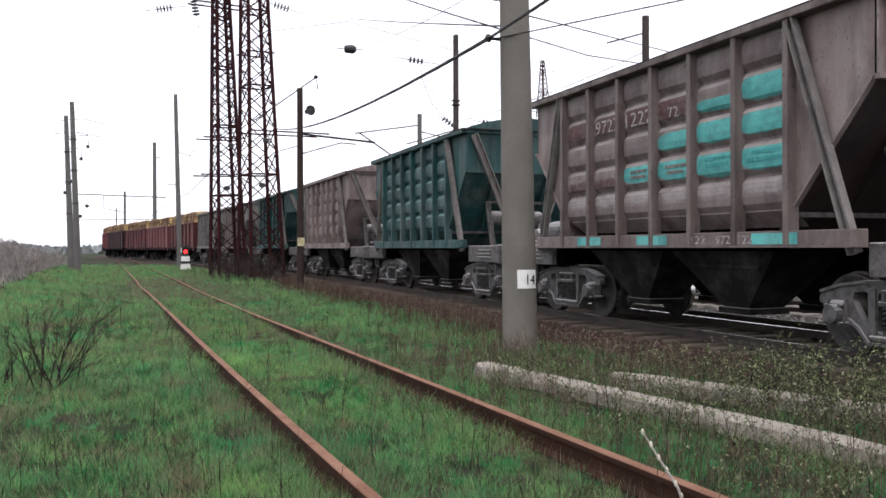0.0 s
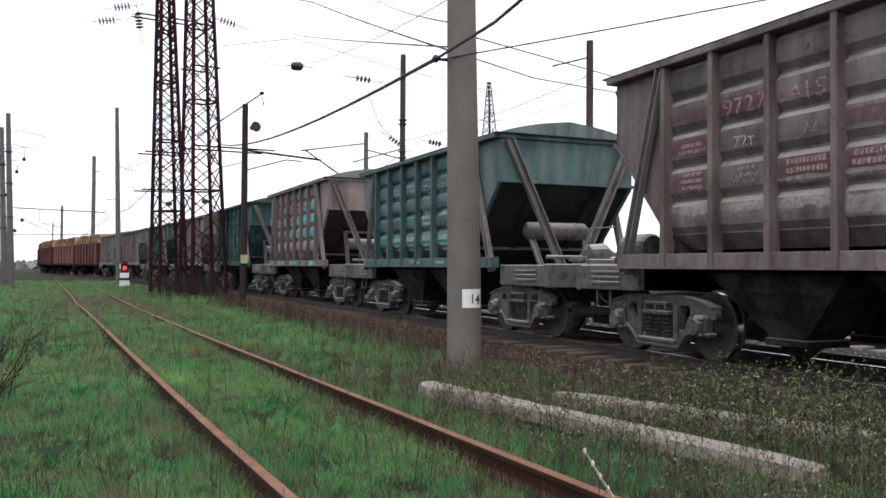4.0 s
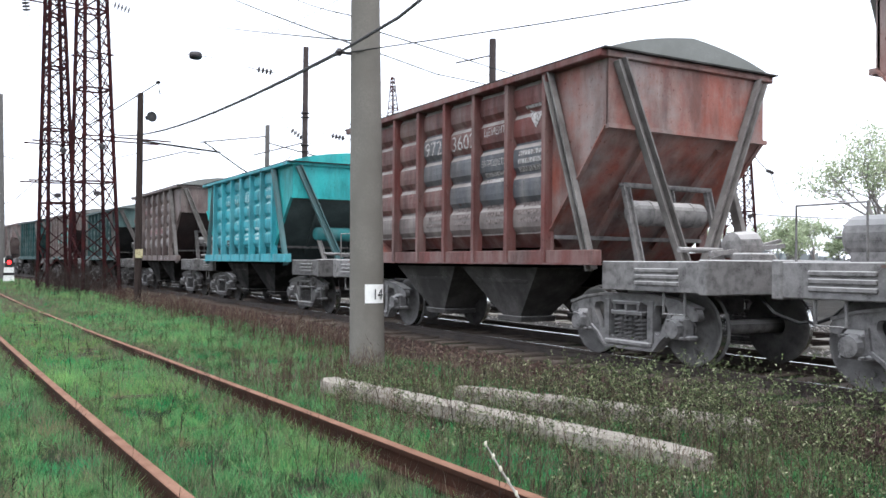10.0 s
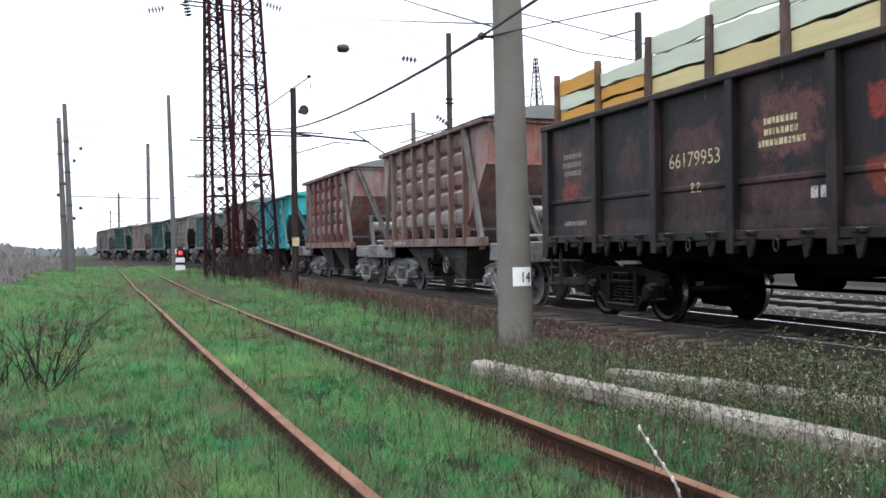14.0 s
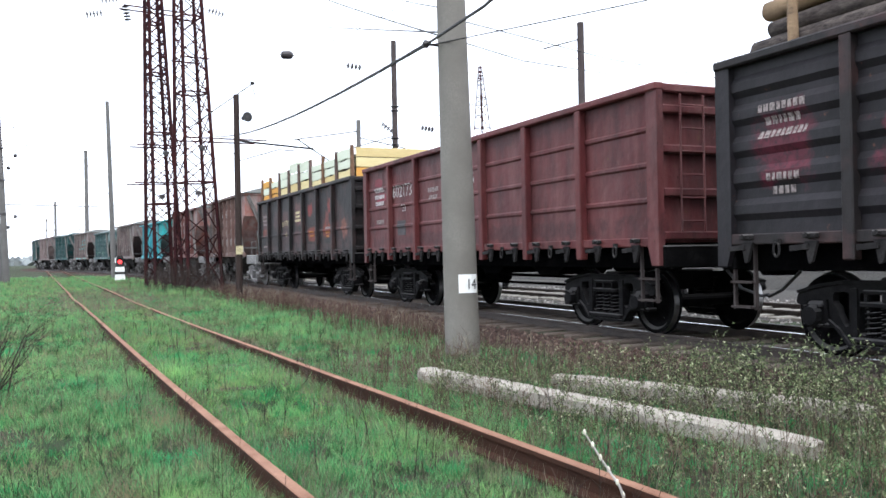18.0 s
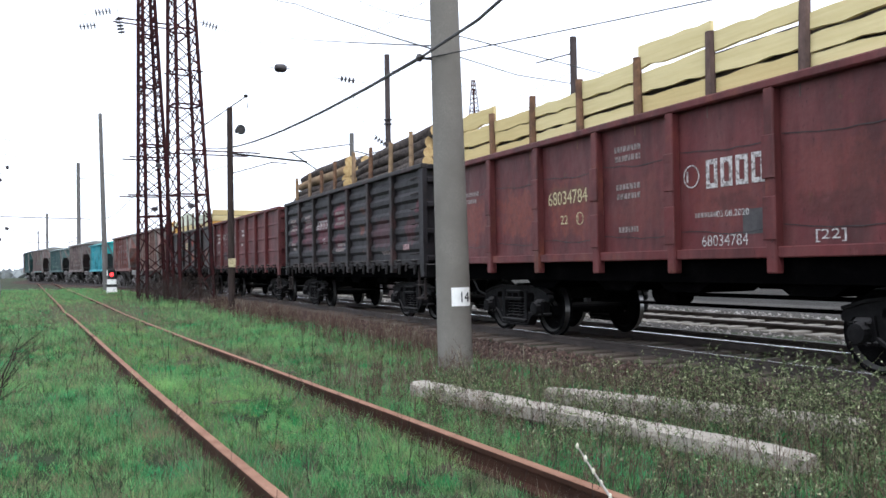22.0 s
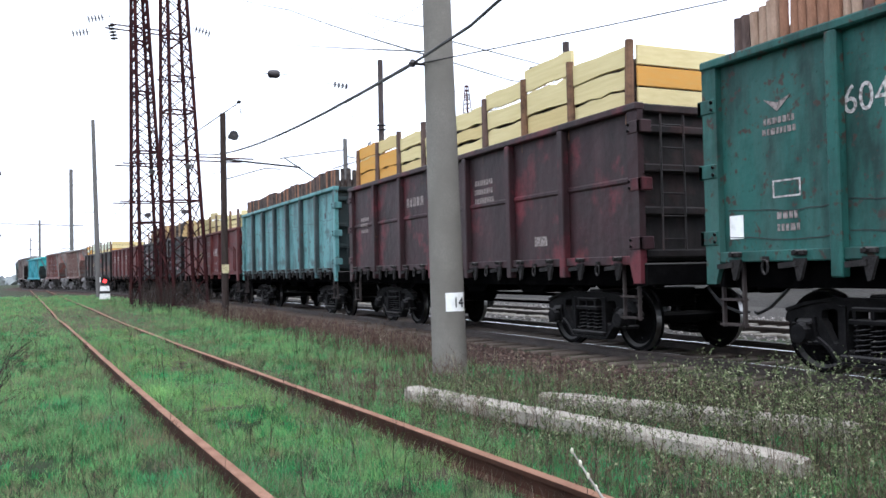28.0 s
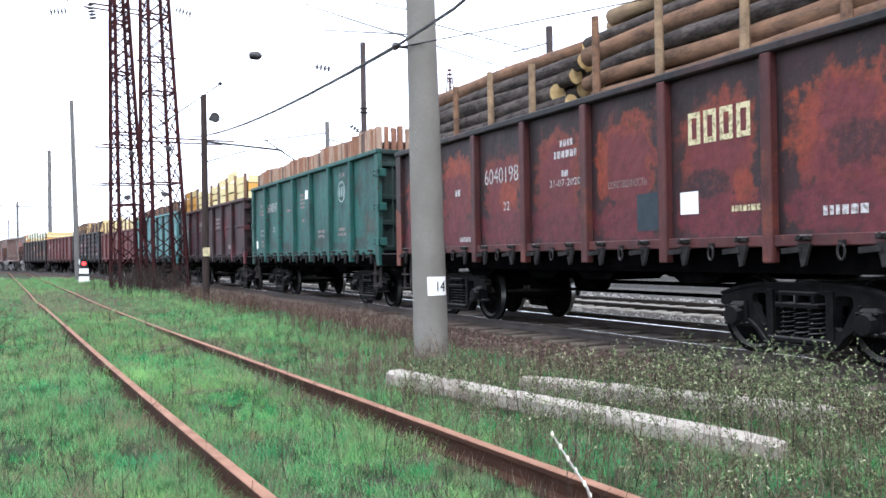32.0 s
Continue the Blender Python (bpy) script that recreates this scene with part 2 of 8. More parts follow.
M_STEELPOLE = two_tone("pole_steel_brown", (0.075, 0.062, 0.06), (0.05, 0.04, 0.04), 2, rough=0.9)
M_WIRE = two_tone("wire_black", (0.008, 0.008, 0.009), (0.014, 0.014, 0.014), 2, rough=0.6)
M_INSUL = two_tone("insulator_glaze", (0.02, 0.016, 0.018), (0.05, 0.044, 0.046), 5, rough=0.35)
M_WHITE = two_tone("white_paint", (0.78, 0.78, 0.76), (0.6, 0.6, 0.58), 12, 0.5, 0.75, 0.7)
M_STENCIL = two_tone("stencil_white", (0.46, 0.44, 0.43), (0.14, 0.12, 0.115), 22, 0.44, 0.62, 0.8)
M_STENCIL_P = two_tone("stencil_pink", (0.36, 0.25, 0.25), (0.15, 0.085, 0.085), 20, 0.42, 0.64, 0.8)
M_STENCIL_E = two_tone("stencil_ember", (0.36, 0.17, 0.07), (0.18, 0.06, 0.03), 20, 0.42, 0.64, 0.8)
M_STENCIL_T = two_tone("stencil_pale_green", (0.34, 0.4, 0.385), (0.13, 0.2, 0.19), 20, 0.44, 0.66, 0.8)
M_STENCIL_C = two_tone("stencil_pale_cyan", (0.42, 0.54, 0.55), (0.16, 0.4, 0.43), 20, 0.44, 0.66, 0.8)
M_STENCIL_Y = two_tone("stencil_yellow", (0.52, 0.46, 0.28), (0.2, 0.16, 0.10), 22, 0.46, 0.64, 0.8)
M_STENCIL_G = two_tone("stencil_faint", (0.26, 0.22, 0.21), (0.09, 0.075, 0.072), 22, 0.42, 0.62, 0.85)
M_BLACK = two_tone("black_paint", (0.015, 0.015, 0.016), (0.03, 0.03, 0.03), 5, rough=0.6)
M_BLUEPATCH = two_tone("dark_blue_patch", (0.013, 0.022, 0.03), (0.022, 0.032, 0.04), 5, rough=0.6)


# ---- mesh building ----
class Mesh:
    """Collects vertices and faces; each face keeps a slot number."""

    def __init__(self):
        self.v, self.f, self.s, self.slot = [], [], [], 0

    def add(self, verts, faces):
        o = len(self.v)
        self.v += [tuple(p) for p in verts]
        self.f += [tuple(i + o for i in q) for q in faces]
        self.s += [self.slot] * len(faces)
        return self

    def hexa(self, p):
        """Eight corners: four below, four above, both anticlockwise."""
        return self.add(p, [(3, 2, 1, 0), (4, 5, 6, 7), (0, 1, 5, 4), (1, 2, 6, 5), (2, 3, 7, 6), (3, 0, 4, 7)])

    def box(self, x0, x1, y0, y1, z0, z1, c=0.0):
        if not c:
            return self.hexa([(x0, y0, z0), (x1, y0, z0), (x1, y1, z0), (x0, y1, z0), (x0, y0, z1), (x1, y0, z1), (x1, y1, z1), (x0, y1, z1)])
        lo, hi = (x0, y0, z0), (x1, y1, z1)
        ids, verts = {}, []
        for i in range(8):
            s = (i & 1, i >> 1 & 1, i >> 2 & 1)
            for a in range(3):
                ids[i, a] = len(verts)
                verts.append([(hi[k] if s[k] else lo[k]) + (0 if k == a else (-c if s[k] else c)) for k in range(3)])
        faces = []
        for a in range(3):
            b, d = (a + 1) % 3, (a + 2) % 3
            for s in (0, 1):
                q = [s << a, s << a | 1 << b, s << a | 1 << b | 1 << d, s << a | 1 << d]
                q = [ids[i, a] for i in q]
                faces.append(q if s else q[::-1])
            for sb in (0, 1):
                for sd in (0, 1):
                    i, j = sb << b | sd << d, sb << b | sd << d | 1 << a
                    q = [ids[i, b], ids[j, b], ids[j, d], ids[i, d]]
                    faces.append(q if sb == sd else q[::-1])
        for i in range(8):
            q = [ids[i, 0], ids[i, 1], ids[i, 2]]
            faces.append(q if bin(i).count("1") % 2 else q[::-1])
        return self.add(verts, faces)

    def beam(self, p, q, w, h, up=(0, 0, 1)):
        """A bar of width w and height h from p to q."""
        p, q = Vector(p), Vector(q)
        d = (q - p).normalized()
        s = d.cross(Vector(up))
        if s.length < 1e-4:
            s = d.cross(Vector((1, 0, 0)))
        s.normalize()
        u = s.cross(d)
        s, u = s * w / 2, u * h / 2
        return self.hexa([p - s - u, p + s - u, q + s - u, q - s - u, p - s + u, p + s + u, q + s + u, q - s + u])

    def channel(self, p, q, w, h, t=0.02, up=(0, 0, 1)):
        """A channel bar: a web with two flanges that stand up from it."""
        p, q = Vector(p), Vector(q)
        d = (q - p).normalized()
        a = d.cross(Vector(up)).normalized()
        u = a.cross(d)
        self.beam(p, q, w, t, up)
        for k in (-1, 1):
            o = a * k * (w - t) / 2 + u * (h / 2)
            self.beam(p + o, q + o, t, h, up)
        return self

    def tube(self, p, q, r0, r1=None, n=8, caps=True):
        r1 = r0 if r1 is None else r1
        p, q = Vector(p), Vector(q)
        d = (q - p).normalized()
        a = d.orthogonal().normalized()
        b = d.cross(a)
        ring = [a * math.cos(2 * math.pi * i / n) + b * math.sin(2 * math.pi * i / n) for i in range(n)]
        verts = [p + e * r0 for e in ring] + [q + e * r1 for e in ring]
        faces = [(i, (i + 1) % n, n + (i + 1) % n, n + i) for i in range(n)]
        if caps:
            faces += [tuple(range(n))[::-1], tuple(range(n, 2 * n))]
        return self.add(verts, faces)

    def line(self, pts, r, n=5):
        """One continuous round bar through the points."""
        pts = [Vector(p) for p in pts]
        verts, a = [], None
        for i, p in enumerate(pts):
            d = (pts[min(i + 1, len(pts) - 1)] - pts[max(i - 1, 0)]).normalized()
            a = d.orthogonal().normalized() if a is None else (a - d * a.dot(d)).normalized()
            b = d.cross(a)
            verts += [p + (a * math.cos(2 * math.pi * j / n) + b * math.sin(2 * math.pi * j / n)) * r for j in range(n)]
        faces = [(k * n + j, k * n + (j + 1) % n, (k + 1) * n + (j + 1) % n, (k + 1) * n + j) for k in range(len(pts) - 1) for j in range(n)]
        faces += [tuple(range(n))[::-1], tuple(range((len(pts) - 1) * n, len(pts) * n))]
        return self.add(verts, faces)

    def prism(self, outline, x0, x1, axis="x"):
        """A flat outline of (a, b) pairs, anticlockwise, pushed along an axis: x (a=y, b=z), y (a=x, b=z) or z (a=x, b=y)."""
        n = len(outline)
        put = {"x": lambda a, b, t: (t, a, b), "y": lambda a, b, t: (a, t, b), "z": lambda a, b, t: (a, b, t)}[axis]
        verts = [put(a, b, x0) for a, b in outline] + [put(a, b, x1) for a, b in outline]
        side = [(i, (i + 1) % n, n + (i + 1) % n, n + i) for i in range(n)]
        ends = [tuple(range(n))[::-1], tuple(range(n, 2 * n))]
        fs = side + ends
        return self.add(verts, [q[::-1] for q in fs] if axis == "y" else fs)

    def lathe(self, profile, centre, axis="x", n=24, caps=True):
        """Rings of (offset along the axis, radius)."""
        cx, cy, cz = centre
        verts, faces = [], []
        for o, r in profile:
            for i in range(n):
                a = 2 * math.pi * i / n
                u, w = r * math.cos(a), r * math.sin(a)
                verts.append({"x": (cx + o, cy + u, cz + w), "y": (cx + w, cy + o, cz + u), "z": (cx + u, cy + w, cz + o)}[axis])
        for k in range(len(profile) - 1):
            for i in range(n):
                j = (i + 1) % n
                faces.append((k * n + i, k * n + j, (k + 1) * n + j, (k + 1) * n + i))
        if caps:
            faces += [tuple(range(n))[::-1], tuple(range((len(profile) - 1) * n, len(profile) * n))]
        return self.add(verts, faces)

    def data(self, name, mats, smooth=False):
        me = bpy.data.meshes.new(name)
        me.from_pydata(self.v, [], self.f)
        for m in mats if isinstance(mats, (list, tuple)) else [mats]:
            me.materials.append(m)
        me.polygons.foreach_set("material_index", self.s)
        if smooth:
            me.polygons.foreach_set("use_smooth", [True] * len(self.f))
        me.update()
        return me


def part(name, mesh, mats, parent=None, label="", smooth=False):
    """One mesh object under a thing or a part."""
    ob = new(name, mesh.data(name, mats, smooth) if isinstance(mesh, Mesh) else mesh)
    ob.parent = parent
    return tagged(ob, label)


def piece(name, mesh, mats, label, category, group="", at=None, smooth=False):
    """A thing of one single mesh."""
    ob = part(name, mesh, mats, smooth=smooth)
    if at is not None:
        ob.matrix_basis = at
    return tagged(ob, label, category, group)


def thing(name, label, category, group="", at=None):
    ob = new(name)
    if at is not None:
        ob.matrix_basis = at
    return tagged(ob, label, category, group)


def cloud(name, verts, faces, mat, mats=None, slots=None):
    """A mesh of very many small faces from arrays (all triangles or all quads)."""
    me = bpy.data.meshes.new(name)
    k = faces.shape[1]
    me.vertices.add(len(verts))
    me.vertices.foreach_set("co", verts.astype(np.float32).ravel())
    me.loops.add(faces.size)
    me.loops.foreach_set("vertex_index", faces.astype(np.int32).ravel())
    me.polygons.add(len(faces))
    me.polygons.foreach_set("loop_start", np.arange(0, faces.size, k, dtype=np.int32))
    for m in mats or [mat]:
        me.materials.append(m)
    if slots is not None:
        me.polygons.foreach_set("material_index", slots.astype(np.int32))
    me.update(calc_edges=True)
    return new(name, me)


# ---- the plan: y runs along the main track, z = 0 is its rail head ----
TRACK_X = 8.974
BEND_Y, BEND_R = 26.4, 488.0
BEND_END, TURN_R, TURN_LEN = 120.0, 180.0, 80.0


def track(s, off=0.0):
    """The main line: place and heading (degrees to the left of y) at s metres along it, off metres to its right."""
    if s < BEND_Y:
        x, y, a = TRACK_X, s, 0.0
    else:
        a = (min(s, BEND_END) - BEND_Y) / BEND_R
        x, y = TRACK_X - BEND_R * (1 - math.cos(a)), BEND_Y + BEND_R * math.sin(a)
        if s > BEND_END:
            a0, b = a, min(s - BEND_END, TURN_LEN) / TURN_R
            a = a0 - b
            x -= TURN_R * (math.cos(a) - math.cos(a0))
            y += TURN_R * (math.sin(a0) - math.sin(a))
            if s > BEND_END + TURN_LEN:
                rest = s - BEND_END - TURN_LEN
                x, y = x - rest * math.sin(a), y + rest * math.cos(a)
    return x + off * math.cos(a), y + off * math.sin(a), math.degrees(a)


def siding(y):
    """The middle of the disused siding at y."""
    return 1.95 - 0.0292 * y + 0.22 * math.exp(-max(y, 0.0) / 6.0)


# ---- ground ----
def ground_z(x, y):
    """Height of the ground: a flat verge, a low bank on the far left, lower past the tracks."""
    z = -0.17 + 0.035 * noise.noise(Vector((x * 0.7, y * 0.7, 0))) + 0.02 * noise.noise(Vector((x * 2.3, y * 2.3, 5)))
    if y > 20:
        z -= 0.05 * min(1.0, (y - 20) / 20)
    bank = math.exp(-((x + 9.5 - 0.02 * (y - 45)) / 4.5) ** 2) * math.exp(-((y - 52) / 16) ** 2)
    z += 1.3 * bank * (1 + 0.3 * noise.noise(Vector((x * 0.4, y * 0.3, 9))))
    return z


def spread(near, step, far, grow):
    out, v, d = [0.0], 0.0, step
    while v < far:
        if v > near:
            d *= grow
        v += d
        out.append(v)
    return out


xs = sorted({round(s * v, 3) for v in spread(14, 0.4, 3500, 1.28) for s in (-1, 1)})
ys = sorted({*[-v for v in spread(6, 0.8, 900, 1.4)], *spread(70, 0.5, 4000, 1.25)})
gm = Mesh()
nx = len(xs)
gm.v = [(x, y, ground_z(x, y)) for y in ys for x in xs]
gm.f = [(j * nx + i, j * nx + i + 1, (j + 1) * nx + i + 1, (j + 1) * nx + i) for j in range(len(ys) - 1) for i in range(nx - 1)]
gm.s = [0] * len(gm.f)


def ground_material():
    m, nt, p = shader("earth_and_turf", 0.95)
    c = blend(nt, noise_fac(nt, 0.9, 0.4, 0.62, vary=False), (0.018, 0.04, 0.015), (0.045, 0.033, 0.024))
    c = blend(nt, noise_fac(nt, 0.25, 0.45, 0.62, vary=False), c, (0.022, 0.065, 0.022))
    f = noise_fac(nt, 22, 0.3, 0.7, vary=False)
    c = blend(nt, f, c, (0.04, 0.036, 0.025))
    # past the running lines the bare ground turns a very dark grey-brown
    co = nt.nodes.new("ShaderNodeTexCoord")
    sp = nt.nodes.new("ShaderNodeSeparateXYZ")
    nt.links.new(co.outputs["Object"], sp.inputs[0])
    mr = nt.nodes.new("ShaderNodeMapRange")
    mr.inputs["From Min"].default_value, mr.inputs["From Max"].default_value = 16.0, 20.0
    nt.links.new(sp.outputs["X"], mr.inputs["Value"])
    c = blend(nt, mr.outputs[0], c, blend(nt, noise_fac(nt, 0.15, 0.4, 0.6, vary=False), (0.034, 0.03, 0.026), (0.022, 0.021, 0.018)))
    nt.links.new(c, p.inputs["Base Color"])
    bump(nt, p, f, 0.8, 0.03)
    return m


M_EARTH = ground_material()
tagged(part("ground", gm, M_EARTH, smooth=True), "uneven grassy verge and open field of earth and turf", "ground", kind="structure")


# ---- tracks ----
def rail_strip(mesh, place, s0, s1, step, base_z, top_slot, side_slot, height=0.17, crown=(6, 7, 8, 9)):
    """A rail with head, web and foot along a line of (x, y, heading)."""
    prof = [(-0.066, 0.0), (0.066, 0.0), (0.066, 0.02), (0.012, 0.04), (0.012, height - 0.045), (0.036, height - 0.035), (0.036, height - 0.006),
            (0.03, height), (0.012, height), (-0.03, height), (-0.036, height - 0.006), (-0.036, height - 0.035), (-0.012, height - 0.045), (-0.012, 0.04), (-0.066, 0.02)]
    n, rows = len(prof), []
    s = s0
    while s <= s1 + 1e-6:
        rows.append(place(s))
        s += step
    o = len(mesh.v)
    for x, y, a in rows:
        c, d = math.cos(radians(a)), math.sin(radians(a))
        z = base_z(y) if callable(base_z) else base_z
        mesh.v += [(x + u * c, y + u * d, z + w) for u, w in prof]
    for k in range(len(rows) - 1):
        for i in range(n):
            j = (i + 1) % n
            mesh.f.append((o + k * n + i, o + k * n + j, o + (k + 1) * n + j, o + (k + 1) * n + i))
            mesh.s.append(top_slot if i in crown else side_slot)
    mesh.f += [tuple(o + i for i in range(n))[::-1], tuple(o + (len(rows) - 1) * n + i for i in range(n))]
    mesh.s += [side_slot] * 2


def strip(offs, zs, s0, s1, step, ref=track):
    """A ribbon along the main line with a cross profile."""
    m, rows = Mesh(), []
    s = s0
    while s <= s1:
        rows.append(s)
        s += step
    k = len(offs)
    for s in rows:
        for o, z in zip(offs, zs):
            x, y, _ = ref(s, o)
            m.v.append((x, y, z + 0.025 * noise.noise(Vector((x * 1.7, y * 1.7, 3)))))
    m.f = [(j * k + i, j * k + i + 1, (j + 1) * k + i + 1, (j + 1) * k + i) for j in range(len(rows) - 1) for i in range(k - 1)]
    m.s = [0] * len(m.f)
    return m


main_line = tagged(new("main_track"), "main railway track with polished rails on dark timber sleepers", "railway track", kind="structure")
part("ballast_bed", strip((-3.5, -3.1, -2.5, -1.9, -1.5, -1.0), (-0.30, -0.15, -0.12, -0.14, -0.18, -0.2), -12, 215, 0.7), M_BALLAST, main_line, smooth=True)
# dark strip standing in for the shade below the wagons
part("oily_bed", strip((-1.0, -0.5, 0.5, 1.6, 2.2), (-0.2, -0.185, -0.185, -0.2, -0.22), -12, 215, 0.7), M_SHADED_BED, main_line, "ballast between the rails, painted black for the train's shade", smooth=True)
for off in (-0.795, 0.795):
    rm = Mesh()
    rail_strip(rm, lambda s, o=off: track(s, o), -14, 215, 2.0, -0.17, 0, 1, crown=(7,) if off < 0 else (7, 8))
    part("rail", rm, [M_RAILTOP, M_RAILDULL], main_line, "running rail with a polished band on its brown head")
rm = Mesh()
rail_strip(rm, lambda s: track(s, 1.95), -14, 90, 2.0, -0.2, 0, 1)
part("spare_rail", rm, [M_RAILDULL, M_RAILDULL], main_line, "spare rail lying beside the sleepers")

second = tagged(new("second_track"), "second railway track on pale concrete sleepers in grey ballast", "railway track", kind="structure")
part("ballast_bed", strip((2.2, 3.0, 3.6, 5, 6.6, 7.4, 8.4, 12.4, 14.5), (-0.22, -0.2, -0.14, -0.13, -0.15, -0.22, -0.15, -0.15, -0.4), -12, 215, 1.4), M_GREYBALLAST, second, smooth=True)
for off in (4.2, 5.79):
    rm = Mesh()
    rail_strip(rm, lambda s, o=off: track(s, o), -14, 215, 2.0, -0.17, 0, 1)
    part("rail", rm, [M_RAILDULL, M_RAILDULL], second, "dull brown running rail")

old = tagged(new("siding_track"), "disused siding track with rust-brown rails sunk in grass", "railway track", kind="structure")


def siding_place(y, off):
    a = math.degrees(math.atan2(siding(y) - siding(y + 0.5), 0.5))
    return siding(y) + off * math.cos(radians(a)), y + off * math.sin(radians(a)), a


# the rails sink into the turf further along
SUNK = {-0.80: lambda y: -0.15 - float(np.interp(y, (18, 27, 32, 37), (0, 0.03, 0.11, 0.05))), 0.80: lambda y: -0.15 - float(np.interp(y, (7, 12, 17, 28, 40), (0, 0.025, 0.06, 0.1, 0.06)))}
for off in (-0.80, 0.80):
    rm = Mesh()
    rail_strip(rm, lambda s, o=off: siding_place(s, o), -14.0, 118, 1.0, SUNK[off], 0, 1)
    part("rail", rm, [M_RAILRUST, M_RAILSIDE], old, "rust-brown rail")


# ---- wagon running gear ----
def rounded(pts, r):
    """A closed outline with its corners rounded off."""
    out, n = [], len(pts)
    for k in range(n):
        p, a, b = Vector(pts[k]), Vector(pts[k - 1]), Vector(pts[(k + 1) % n])
        u, v = (a - p), (b - p)
        d = min(r, u.length * 0.45, v.length * 0.45)
        u, v = p + u.normalized() * d, p + v.normalized() * d
        for t in (0.0, 0.33, 0.67, 1.0):
            q = u * (1 - t) ** 2 + p * (2 * t * (1 - t)) + v * t * t
            out.append((q.x, q.y))
    return out


def cast_plate(m, outer, holes, x0, x1):
    """A plate in the y-z plane with openings through it, anticlockwise outlines of (y, z)."""
    loops = [outer] + holes
    flat = [p for q in loops for p in q]
    tris = tessellate_polygon([[Vector((a, b, 0)) for a, b in q] for q in loops])
    n, faces = len(flat), []
    for a, b, c in tris:
        (ya, za), (yb, zb), (yc, zc) = flat[a], flat[b], flat[c]
        if (yb - ya) * (zc - za) - (zb - za) * (yc - ya) < 0:
            b, c = c, b
        faces += [(a, c, b), (n + a, n + b, n + c)]
    o = 0
    for k, q in enumerate(loops):
        for i in range(len(q)):
            j = (i + 1) % len(q)
            f = (o + i, o + j, n + o + j, n + o + i)
            faces.append(f if k == 0 else f[::-1])
        o += len(q)
    return m.add([(x0, a, b) for a, b in flat] + [(x1, a, b) for a, b in flat], faces)


